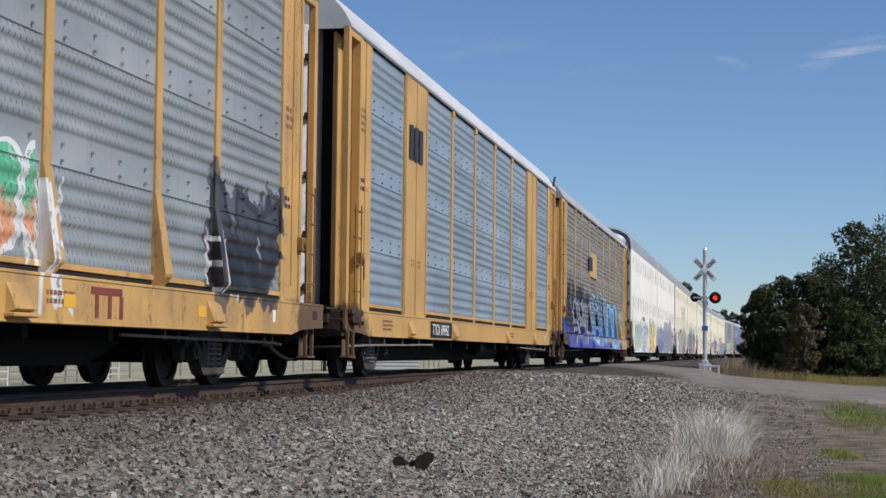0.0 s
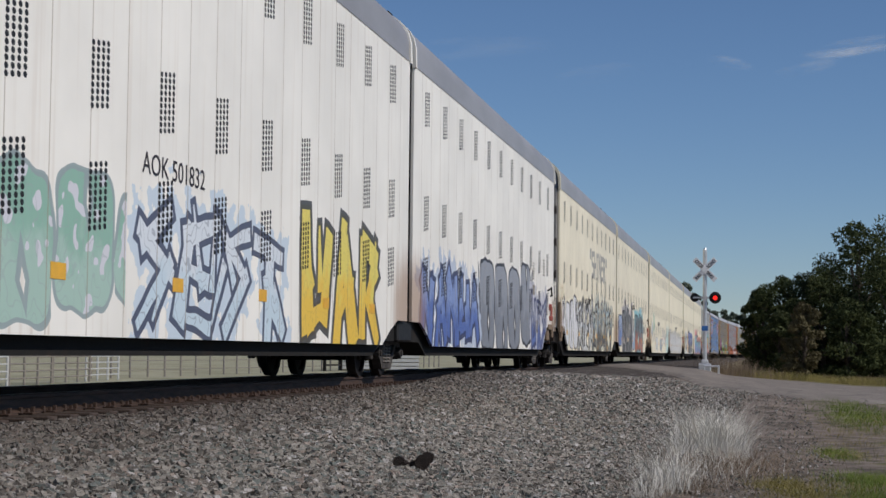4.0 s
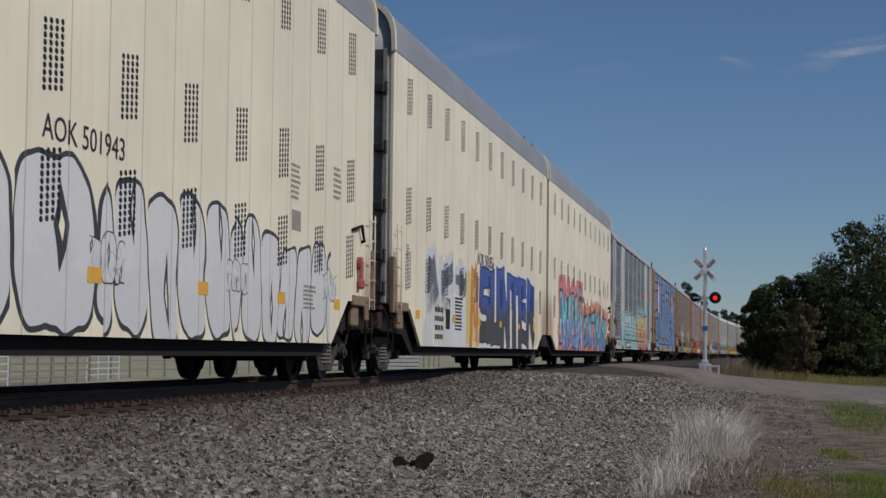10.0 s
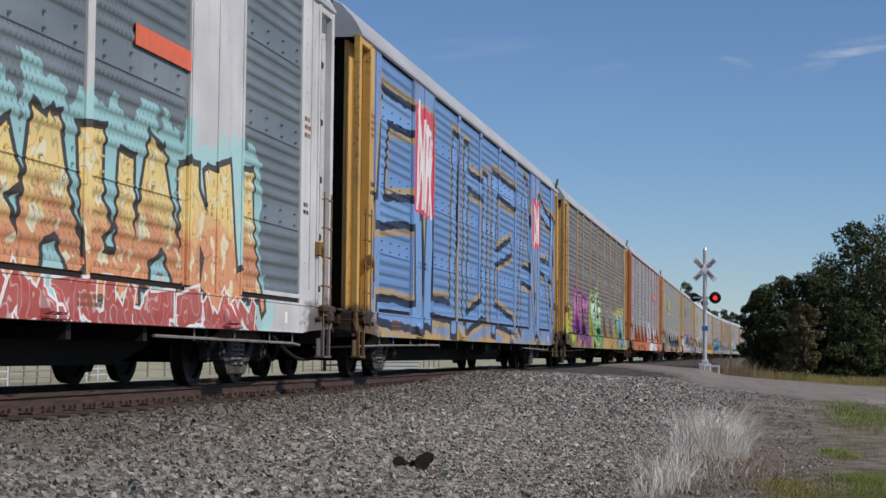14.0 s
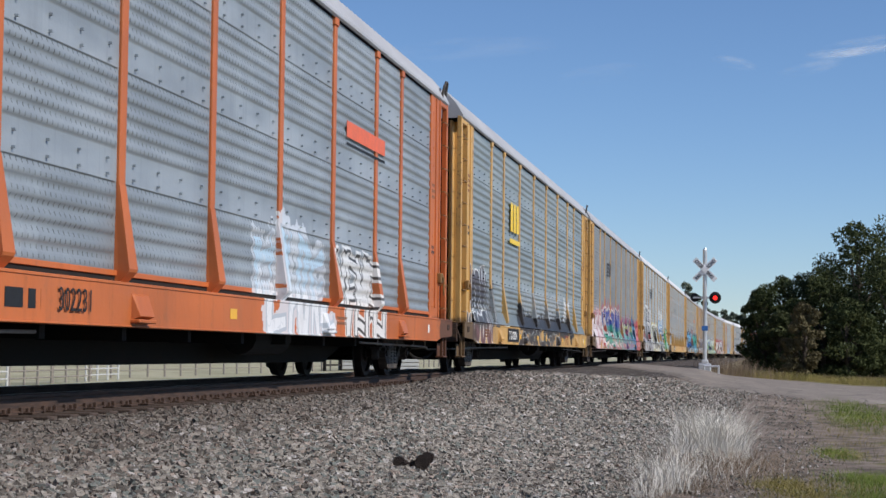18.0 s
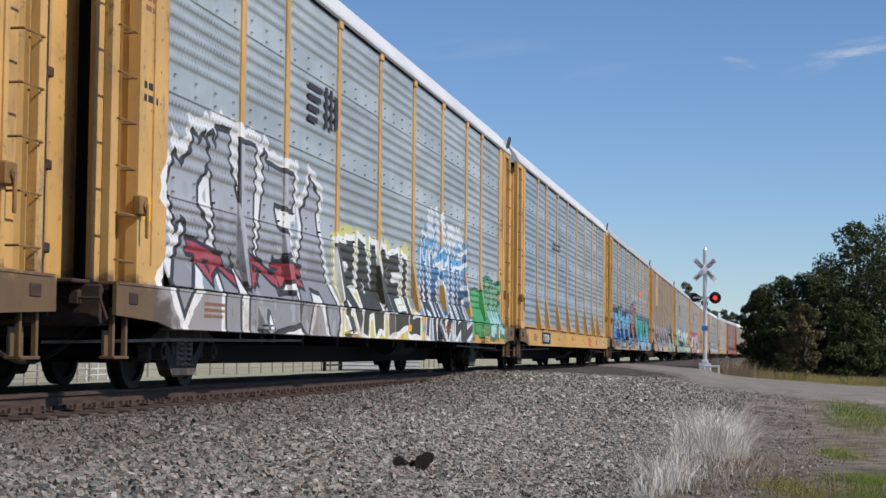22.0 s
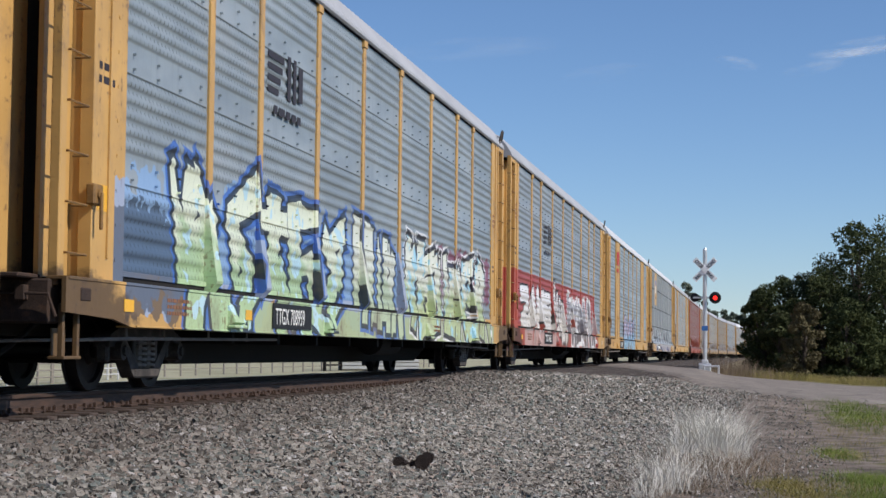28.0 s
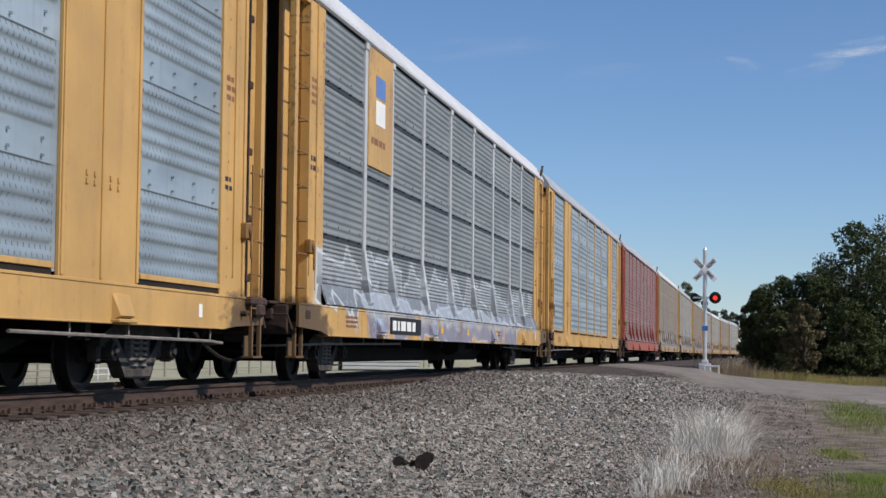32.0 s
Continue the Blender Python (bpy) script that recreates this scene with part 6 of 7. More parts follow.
    rack_car(377.4, 406.0, at=392.67, label="yellow enclosed rack car with a rounded dark spray tag", panel=(0.29, 0.32, 0.335), roof=GREYROOF, marks=END_MARKS + stencil("TTGX 820054", -7.2) + logo_blocks(-6.2, 3.5, 1.6, 0.72, LOGOYELLOW) + [("block", -6.3, -4.5, 3.2, 3.32, LOGOYELLOW, -1.505)] + plates(-8.5, -5.0, -1.5, 0.4, 4.6, 8.8, 10.9) + reporting_mark(5.4) + [("block", 7.0, 7.3, 0.72, 1.02, BLACK, -1.503), ("block", 11.3, 11.6, 0.74, 0.94, LOGOYELLOW, -1.503)], sprays=[
        paint_area(-11.3, -8.9, 0.55, 1.40, 3, (0.12, 0.05, 0.06), (0.05, 0.05, 0.055), edge=PAPER, seed=84, style="bubble", wobble=0.8, lines=0.2),
        paint_area(-11.0, -9.0, 1.30, 2.45, 3, (0.03, 0.03, 0.035), (0.06, 0.05, 0.055), edge=PAPER, seed=85, style="bubble", wobble=0.8, lines=0.2),
        paint_area(-8.7, -7.6, 1.1, 2.0, 2, (0.29, 0.32, 0.335), (0.29, 0.32, 0.335), edge=(0.06, 0.06, 0.06), seed=88, bold=0.12, line=0.022),
        paint_area(-3.6, 8.9, 1.02, 1.52, 9, (0.03, 0.03, 0.035), (0.04, 0.04, 0.045), edge=(0.03, 0.03, 0.03), cloud=(0.07, 0.07, 0.075), veil=0.6, rag=0.6, reach=0.05, seed=86, bold=0.19),
        paint_area(-2.8, 6.5, 1.5, 2.15, 9, (0.29, 0.32, 0.335), (0.29, 0.32, 0.335), edge=(0.48, 0.50, 0.50), seed=89, bold=0.10, line=0.016, cover=0.7),
        paint_area(7.2, 8.8, 1.5, 2.20, 2, PAPER, PAPER, edge=(0.4, 0.4, 0.4), seed=87, bold=0.14, line=0.012),
        paint_area(-4.0, 5.0, 0.62, 1.0, 7, (0.03, 0.03, 0.035), (0.05, 0.05, 0.05), edge=(0.40, 0.40, 0.39), seed=90, bold=0.09, line=0.010, jit=0.4, lines=0.0)])
    rack_car(406.0, 434.7, at=420.79, label="yellow enclosed rack car with many-coloured spray letters below", panel=(0.30, 0.30, 0.31), fine=True, roof=GREYROOF, brown=0.1, marks=END_MARKS + stripes(-6.1, 3.65, 1.7, 0.6, SALMON) + plates(-7, -1.5, 2, 5, 8), sprays=[
        paint_area(-11.9, -7.9, 0.66, 1.95, 3, (0.66, 0.60, 0.60), (0.70, 0.66, 0.66), edge=(0.45, 0.07, 0.09), cloud=(0.66, 0.42, 0.44), veil=0.8, reach=0.12, seed=91, bold=0.18, line=0.035),
        paint_area(-7.6, 4.0, 0.60, 1.0, 1, INKBLACK, INKBLACK, cloud=(0.05, 0.27, 0.22), style="band", rag=0.3, seed=96),
        paint_area(4.0, 9.8, 0.60, 1.0, 1, INKBLACK, INKBLACK, cloud=(0.08, 0.26, 0.40), style="band", rag=0.5, seed=104),
        paint_area(-7.4, 4.0, 0.58, 1.0, 7, (0.05, 0.27, 0.22), (0.06, 0.30, 0.25), edge=PAPER, seed=105, bold=0.15, line=0.03, jit=0.35, accent=(0.45, 0.06, 0.07)),
        paint_area(-7.6, 1.4, 0.92, 2.25, 6, (0.05, 0.34, 0.24), (0.05, 0.09, 0.36), edge=(0.02, 0.03, 0.06), cloud=(0.42, 0.07, 0.09), veil=0.75, rag=1.2, reach=0.22, rim=PAPER, rimw=4.6, line=0.024, seed=92, bold=0.135, lines=0.1, jit=0.2),
        paint_area(1.8, 7.6, 0.92, 1.95, 6, (0.06, 0.36, 0.36), (0.62, 0.66, 0.32), edge=(0.10, 0.03, 0.12), cloud=(0.44, 0.10, 0.22), veil=0.8, rag=0.9, reach=0.15, accent=(0.42, 0.62, 0.60), seed=93, bold=0.16, line=0.04, jit=0.24),
        paint_area(8.2, 10.2, 0.82, 1.85, 2, (0.06, 0.26, 0.46), (0.20, 0.46, 0.62), edge=(0.03, 0.05, 0.1), cloud=(0.05, 0.12, 0.26), seed=94, bold=0.2),
        paint_area(10.2, 12.4, 0.75, 1.75, 2, (0.56, 0.16, 0.17), (0.62, 0.24, 0.24), edge=(0.28, 0.02, 0.03), cloud=(0.48, 0.05, 0.06), seed=95, bold=0.2)])
    rack_car(434.7, 463.2, at=449.32, label="yellow enclosed rack car with black and silver spray letters", panel=(0.40, 0.42, 0.44), roof=WHITEROOF, brown=0.03, marks=END_MARKS + stripes(-6.1, 3.65, 1.7, 0.6, SALMON) + plates(-4, 0.5), sprays=[
        paint_area(-11.9, -4.6, 0.62, 1.10, 1, INKBLACK, INKBLACK, cloud=(0.26, 0.26, 0.27), style="band", rag=0.4, seed=102),
        paint_area(-11.6, -4.5, 0.72, 2.75, 4, (0.22, 0.22, 0.23), (0.34, 0.35, 0.37), edge=(0.02, 0.02, 0.022), cloud=PAPER, rag=0.25, reach=0.18, accent=(0.30, 0.31, 0.33), seed=97, bold=0.27, line=0.04, lines=0.1, jit=0.22),
        paint_area(-10.6, -6.0, 1.25, 1.62, 3, (0.36, 0.05, 0.06), (0.36, 0.05, 0.06), edge=(0.02, 0.02, 0.022), seed=107, bold=0.07, line=0.03, jit=0.5),
        paint_area(-4.0, 2.0, 0.72, 2.15, 5, (0.02, 0.02, 0.022), (0.03, 0.03, 0.032), edge=PAPER, cloud=(0.56, 0.52, 0.16), veil=0.9, rag=0.7, reach=0.14, seed=98, word="RAMEL", bold=0.20, jit=0.14, line=0.05, lines=0.05),
        paint_area(2.3, 7.6, 0.72, 2.50, 5, (0.03, 0.03, 0.035), (0.05, 0.16, 0.32), edge=PAPER, cloud=(0.10, 0.26, 0.42), veil=0.8, rag=1.2, reach=0.15, seed=99, bold=0.17, line=0.05, lines=0.1, jit=0.25),
        paint_area(3.0, 7.2, 2.2, 3.05, 4, (0.08, 0.30, 0.52), (0.60, 0.66, 0.70), edge=PAPER, seed=103, bold=0.13, line=0.03, jit=0.3),
        paint_area(7.9, 10.2, 0.75, 2.00, 1, (0.05, 0.30, 0.09), (0.09, 0.38, 0.14), edge=(0.01, 0.06, 0.02), seed=100, style="bubble"),
        paint_area(10.0, 12.4, 0.75, 2.05, 3, (0.35, 0.60, 0.58), (0.20, 0.45, 0.20), edge=(0.03, 0.12, 0.06), seed=101, bold=0.2)])
    rack_car(463.2, 491.4, at=477.63, kick=False, label="yellow enclosed rack car with clean blue-grey perforated sides", panel=(0.315, 0.355, 0.405), roof=WHITEROOF, brown=0.02, rust=0.15, pads=False, marks=END_MARKS[:-2] + reporting_mark(4.34, LOGORED) + stencil("TTGX 942904", -9.0) + [("block", -5.6, -3.6, 3.75, 3.8, SALMON, -1.478), ("block", -5.6, -3.6, 3.6, 3.65, SALMON, -1.478), ("bars", 2, -5.14, 0.91, 0.62, 0.09, BROWNINK, -1.503), ("bars", 4, -1.30, 0.99, 0.66, 0.13, BROWNINK, -1.503), ("bars", 3, 3.08, 0.84, 0.26, 0.10, BROWNINK, -1.503), ("bars", 4, 7.3, 0.97, 0.34, 0.2, BROWNINK, -1.503), ("block", 10.0, 10.6, 0.80, 1.02, WHITE, -1.503), ("block", 10.15, 10.45, 0.85, 0.98, BLACK, -1.506)] + [("block", x, x + w, 0.87, 0.97, OCHRE, -1.503) for x, w in ((-3.36, 0.48), (-0.54, 0.46), (2.42, 0.42), (5.16, 0.44), (8.5, 0.4))])
    rack_car(491.4, 519.9, at=505.8, kick=False, label="yellow enclosed rack car with blue and teal spray letters", panel=(0.30, 0.33, 0.36), roof=GREYROOF, marks=END_MARKS + stencil("TTGX 974695", -7.9) + [("block", 4.6, 6.6, 3.5, 3.75, LOGOORANGE, -1.478)] + plates(-4.5, 1.5, 5, 8), sprays=[
        paint_area(-11.6, 12.4, 0.64, 2.60, 1, INKBLACK, INKBLACK, cloud=(0.060, 0.045, 0.085), style="band", veil=0.86, rag=0.45, reach=0.9, seed=103),
        paint_area(-11.4, -1.6, 0.95, 2.35, 6, (0.04, 0.18, 0.46), (0.17, 0.50, 0.74), edge=(0.015, 0.015, 0.02), cloud=(0.03, 0.03, 0.04), veil=0.9, rag=0.9, reach=0.16, accent=(0.10, 0.10, 0.11), seed=104, bold=0.23, line=0.04, jit=0.3, lines=0.5),
        paint_area(-10.8, -2.0, 0.75, 1.9, 6, (0.02, 0.02, 0.025), (0.22, 0.22, 0.21), edge=(0.30, 0.50, 0.62), seed=111, bold=0.10, line=0.03, jit=0.5),
        paint_area(-1.6, 2.5, 0.90, 2.95, 2, (0.26, 0.12, 0.09), (0.36, 0.17, 0.14), edge=(0.05, 0.03, 0.03), rim=(0.30, 0.50, 0.62), rimw=3.0, accent=(0.40, 0.06, 0.05), seed=105, bold=0.28, jit=0.34, lines=0.9),
        paint_area(2.4, 12.2, 0.75, 2.25, 7, (0.24, 0.52, 0.68), (0.07, 0.42, 0.34), edge=(0.02, 0.04, 0.05), cloud=(0.10, 0.30, 0.34), veil=0.6, rag=0.8, reach=0.12, seed=106, bold=0.19, line=0.04, jit=0.26)])
    rack_car(519.9, 548.0, at=534.25, label="yellow rack car with brownish sheets and pale block letters", paint=(0.50, 0.29, 0.10), panel=(0.28, 0.22, 0.175), fine=True, sign=(1,), roof=GREYROOF, brown=0.5, marks=END_MARKS + [("block", -8.5, -7.9, 4.5, 5.1, LOGOBLUE, -1.492)], sprays=[
        paint_area(-10.8, 5.0, 0.80, 2.20, 9, (0.16, 0.16, 0.17), (0.30, 0.28, 0.30), edge=(0.58, 0.58, 0.60), cloud=(0.13, 0.12, 0.14), veil=0.6, rag=0.8, reach=0.1, seed=107, bold=0.17, line=0.03, jit=0.26),
        paint_area(5.4, 11.4, 0.75, 2.40, 3, (0.16, 0.40, 0.38), (0.13, 0.13, 0.14), edge=(0.02, 0.02, 0.02), rim=PAPER, rimw=1.7, seed=108, bold=0.24, line=0.07, lines=0.2, jit=0.16),
        paint_area(11.5, 12.3, 0.9, 1.9, 2, PAPER, PAPER, edge=(0.5, 0.5, 0.5), seed=109, bold=0.08, line=0.01)])
    rack_car(548.0, 576.1, at=562.7, kick=False, label="yellow enclosed rack car with cream and blue spray letters", panel=(0.31, 0.34, 0.37), roof=GREYROOF, marks=END_MARKS + stencil("TTGX 708959", -6.9) + stripes(-6.9, 3.75, 1.7, 0.6, SALMON) + [("bars", 1, -6.6, 3.65, 1.6, 0.2, SALMON, -1.478)] + plates(-12.0, -8.0), sprays=[
        paint_area(-11.2, 2.6, 0.62, 2.45, 1, INKBLACK, INKBLACK, cloud=(0.22, 0.38, 0.62), style="band", veil=0.7, rag=1.5, reach=0.75, seed=111),
        paint_area(-11.2, -9.4, 0.62, 2.00, 1, INKBLACK, INKBLACK, cloud=(0.03, 0.04, 0.06), style="band", veil=0.7, rag=1.5, reach=0.8, seed=117),
        paint_area(-8.8, 11.8, 0.62, 1.04, 1, INKBLACK, INKBLACK, cloud=(0.36, 0.44, 0.26), style="band", rag=0.6, seed=114),
        paint_area(5.6, 12.0, 1.5, 2.60, 1, INKBLACK, INKBLACK, cloud=(0.22, 0.05, 0.10), style="band", veil=0.85, rag=1.1, reach=0.85, seed=115),
        paint_area(-9.6, -1.9, 0.72, 2.50, 5, (0.40, 0.54, 0.30), (0.70, 0.74, 0.56), edge=(0.02, 0.03, 0.05), accent=(0.46, 0.66, 0.72), rim=(0.05, 0.14, 0.44), rimw=2.4, seed=112, bold=0.21, line=0.045, jit=0.22, lines=0.3),
        paint_area(-1.3, 1.8, 0.80, 2.35, 3, (0.46, 0.54, 0.36), (0.68, 0.70, 0.58), edge=(0.03, 0.04, 0.05), rim=(0.08, 0.16, 0.42), seed=116, bold=0.2, line=0.04, lines=0.3),
        paint_area(2.3, 11.7, 0.72, 2.45, 6, (0.46, 0.54, 0.30), (0.70, 0.72, 0.60), edge=(0.03, 0.03, 0.04), accent=(0.36, 0.62, 0.72), rim=PAPER, rimw=2.0, seed=113, bold=0.21, line=0.05, jit=0.22, lines=0.3)])
    rack_car(576.1, 604.6, at=590.97, kick=False, label="yellow rack car with a red sprayed band and white letters", panel=(0.30, 0.32, 0.35), roof=GREYROOF, marks=END_MARKS + stencil("TTGX 704505", -7.2) + stripes(-6.4, 3.65, 1.7, 0.6, SALMON) + [("bars", 1, -6.2, 3.5, 1.6, 0.2, SALMON, -1.478)] + plates(-12.0), sprays=[
        paint_area(-12.4, 9.6, 0.5, 2.62, 1, INKBLACK, INKBLACK, cloud=(0.35, 0.055, 0.045), style="band", rag=0.12, seed=115),
        paint_area(9.4, 10.6, 0.9, 2.30, 1, INKBLACK, INKBLACK, cloud=(0.50, 0.49, 0.48), style="band", veil=0.7, rag=1.8, reach=0.5, seed=119),
        paint_area(-10.7, -3.8, 1.10, 2.25, 4, (0.70, 0.68, 0.62), (0.74, 0.74, 0.72), edge=(0.03, 0.03, 0.03), word="2AMS", seed=116, bold=0.25, line=0.03, lines=0.1, jit=0.10),
        paint_area(-10.9, -3.6, 0.62, 1.0, 4, (0.52, 0.46, 0.42), (0.52, 0.46, 0.42), edge=(0.3, 0.2, 0.18), seed=120, bold=0.25, line=0.02, cover=0.6),
        paint_area(-3.2, -0.5, 0.75, 2.60, 2, (0.68, 0.66, 0.60), (0.70, 0.69, 0.66), edge=(0.03, 0.025, 0.025), seed=117, bold=0.2, line=0.05, jit=0.34, accent=(0.04, 0.03, 0.03)),
        paint_area(0.5, 8.7, 0.66, 2.25, 5, (0.11, 0.10, 0.105), (0.30, 0.31, 0.33), edge=PAPER, seed=118, bold=0.22, lines=0.0, line=0.075, jit=0.2)])
    rack_car(604.6, 633.0, at=619.2, label="yellow enclosed rack car with wide plates and pink-blue spray letters", panel=(0.32, 0.36, 0.40), wide=(1, 7), roof=WHITEROOF, flare=False, ladders="short", rust=0.2, brown=0.03, marks=END_MARKS + stencil("TTGX 696683", -6.9) + logo_blocks(SIGN_X + 0.25, 4.35, 1.4, 0.6, LOGORED, 2) + [("bars", 1, SIGN_X + 0.2, 4.25, 1.6, 0.28, LOGORED, -1.505)] + plates(-12.3, -10.0, -7.2), sprays=[
        paint_area(-4.2, 2.9, 0.60, 2.05, 1, INKBLACK, INKBLACK, cloud=(0.03, 0.035, 0.06), style="band", veil=0.8, rag=1.0, reach=0.85, seed=122),
        paint_area(-4.0, 2.8, 0.62, 2.10, 6, (0.34, 0.54, 0.68), (0.54, 0.44, 0.56), edge=(0.03, 0.03, 0.05), accent=(0.16, 0.40, 0.68), seed=121, bold=0.19, line=0.035, jit=0.28)])
    rack_car(633.0, 660.8, at=647.6, label="yellow enclosed rack car with dark ribbed sheets and pale tags", panel=(0.27, 0.275, 0.28), seams=True, fine=True, grey_posts=True, sign=(1,), roof=WHITEROOF, brown=0.06, marks=END_MARKS + [("block", SIGN_X + 0.6, SIGN_X + 1.3, 4.6, 4.95, LOGOBLUE, -1.492), ("block", SIGN_X + 0.6, SIGN_X + 1.3, 4.15, 4.55, WHITE, -1.492), ("bars", 1, SIGN_X + 0.3, 3.95, 1.4, 0.2, BROWNINK, -1.492), ("block", -7.8, -5.2, 0.74, 1.02, BLACK, -1.514), ("bars", 1, -7.65, 1.02, 2.3, 0.30, WHITE, -1.518)] + plates(-3, 0, 4), sprays=[
        paint_area(-11.8, 11.8, 1.08, 1.85, 11, (0.20, 0.21, 0.22), (0.34, 0.36, 0.37), edge=(0.55, 0.58, 0.59), cloud=(0.42, 0.44, 0.44), veil=0.45, rag=0.9, reach=0.1, seed=123, bold=0.15, line=0.03, jit=0.3),
        paint_area(-9.0, 8.0, 0.64, 1.30, 8, (0.10, 0.18, 0.35), (0.40, 0.44, 0.48), edge=(0.50, 0.54, 0.58), seed=124, bold=0.13, line=0.02, cover=0.7, jit=0.35)])
    rack_car(660.8, 689.3, at=676.0, label="yellow enclosed rack car with wide plates and bluish sheets", panel=(0.33, 0.38, 0.43), wide=(1, 7), roof=GREYROOF, flare=False, ladders="short", marks=END_MARKS)
    rack_car(689.3, 718.0, at=704.5, label="red-brown enclosed rack car with faded sheets", paint=(0.32, 0.07, 0.04), panel=(0.28, 0.17, 0.16), roof=GREYROOF, marks=END_MARKS)
    rnd = random.Random(9)
    for k in range(7):
        s = 718.9 + 28.4 * k
        rack_car(s, s + 28.4, "yellow enclosed rack car with weathered grey sheets", paint=(0.42, 0.25, 0.09), rust=0.9, panel=rnd.choice([STEEL, BROWNSTEEL, BLUESTEEL]), roof=rnd.choice([GREYROOF, WHITEROOF]), brown=rnd.uniform(0.05, 0.4), sprays=[
            paint_area(-11, 10, 0.85, 1.90, 9, (0.3, 0.3, 0.32), (0.45, 0.45, 0.46), edge=(0.08, 0.08, 0.09), seed=130 + k, cover=0.6)] if k < 4 else ())


build_train()


# ---- level-crossing signal ----
def build_signal():
    x, y = 62.0, 1.9
    z = height(x, y)
    sig = thing("crossing_signal", "aluminium level-crossing signal mast with crossbuck and red lamps", "crossing signal", m=pose(x, y, z, 0, -2.2, 2))
    bm = bmesh.new()
    rod(bm, (0, 0, 0.0), (0, 0, 4.32), 0.075, 14)
    rod(bm, (0, 0, 4.32), (0, 0, 4.40), 0.075, 14, 0.03)
    part("mast", bm, ALU, sig)
    bm = bmesh.new()
    box(bm, -0.22, 0.22, -0.22, 0.22, -0.1, 0.28, 0.03)
    box(bm, -0.12, 0.12, -0.12, 0.12, 0.28, 0.42, 0.03)
    part("base", bm, ALU, sig, "cast aluminium base")
    for a in (45, -45):
        bm = bmesh.new()
        box(bm, -0.012 + (0.02 if a < 0 else 0), 0.012 + (0.02 if a < 0 else 0), -0.53, 0.53, -0.10, 0.10, 0.004)
        bmesh.ops.rotate(bm, verts=bm.verts, cent=(0, 0, 0), matrix=Euler((radians(a), 0, 0)).to_matrix())
        bmesh.ops.translate(bm, verts=bm.verts, vec=(-0.09, 0, 3.62))
        blade = part("crossbuck_blade", bm, CROSSWHITE, sig, "white crossbuck board")
        for text, u in (("RAIL" if a > 0 else "CROS", 0.47), ("ROAD" if a > 0 else "SING", -0.10)):
            cu = bpy.data.curves.new("letters", "FONT")
            cu.body, cu.size, cu.extrude, cu.offset = text, 0.17, 0.002, 0.004
            ob = bpy.data.objects.new("letters", cu)
            data = bpy.data.meshes.new_from_object(ob)
            bpy.data.objects.remove(ob)
            m = Matrix.Translation((-0.105 + (0.02 if a > 0 else 0), 0, 3.62)) @ Euler((radians(-a), 0, 0)).to_matrix().to_4x4() @ Matrix(((0, 0, -1, 0), (-1, 0, 0, 0), (0, 1, 0, 0), (0, 0, 0, 1)))
            data.transform(m @ Matrix.Translation((-u, -0.06, 0)) @ Matrix.Diagonal((0.80, 1, 1, 1)))
            data.materials.clear()
            part("letters", data, BLACK, blade, "black capital letters")
    bm = bmesh.new()
    rod(bm, (0, -0.42, 2.62), (0, 0.42, 2.62), 0.03, 10)
    box(bm, -0.06, 0.06, -0.09, 0.09, 2.54, 2.70, 0.02)
    part("cross_arm", bm, ALU, sig)
    for yy, face in ((-0.36, -1), (0.36, 1)):
        bm = bmesh.new()
        m = Matrix.Translation((face * 0.06, yy, 2.62)) @ pose(0, 0, 0, 0, 90 * face, 0)
        bmesh.ops.create_circle(bm, cap_ends=True, segments=28, radius=0.21 if face < 0 else 0.15, matrix=m)
        bmesh.ops.solidify(bm, geom=bm.faces, thickness=0.012)
        rod(bm, (face * 0.02, yy, 2.62), (face * 0.13, yy, 2.62), 0.12, 16)
        lamp = part("lamp", bm, BLACK, sig, "round black lamp with backboard")
        bm = bmesh.new()
        n = 12
        for k in range(n):
            a0, a1 = math.pi * (k / n) * 1.1 - 0.15, math.pi * ((k + 1) / n) * 1.1 - 0.15
            pts = [(face * 0.08, yy + 0.16 * math.cos(a0), 2.62 + 0.16 * math.sin(a0)), (face * 0.08, yy + 0.16 * math.cos(a1), 2.62 + 0.16 * math.sin(a1)), (face * 0.38, yy + 0.15 * math.cos(a1), 2.60 + 0.15 * math.sin(a1)), (face * 0.38, yy + 0.15 * math.cos(a0), 2.60 + 0.15 * math.sin(a0))]
            bm.faces.new([bm.verts.new(q) for q in pts])
        bmesh.ops.solidify(bm, geom=bm.faces, thickness=0.006)
        part("hood", bm, BLACK, lamp)
        bm = bmesh.new()
        rod(bm, (face * 0.125, yy, 2.62), (face * 0.15, yy, 2.62), 0.08, 20)
        part("lens", bm, RED if face < 0 else BLACK, lamp, "lit red lens" if face < 0 else "dark lens")
    bm = bmesh.new()
    box(bm, -0.09, -0.07, -0.11, 0.11, 1.45, 1.62, 0.004)
    part("notice_plate", bm, BLUE, sig, "small blue notice plate")
    bm = bmesh.new()
    bent(bm, [(-0.35, 0.02, 0.0), (-0.35, 0.02, 0.2), (-0.35, -0.48, 0.2), (-0.35, -0.48, -0.15)], 0.045, 8)
    part("guard_pipe", bm, ALU, sig, "bent pipe guard at the base")


build_signal()


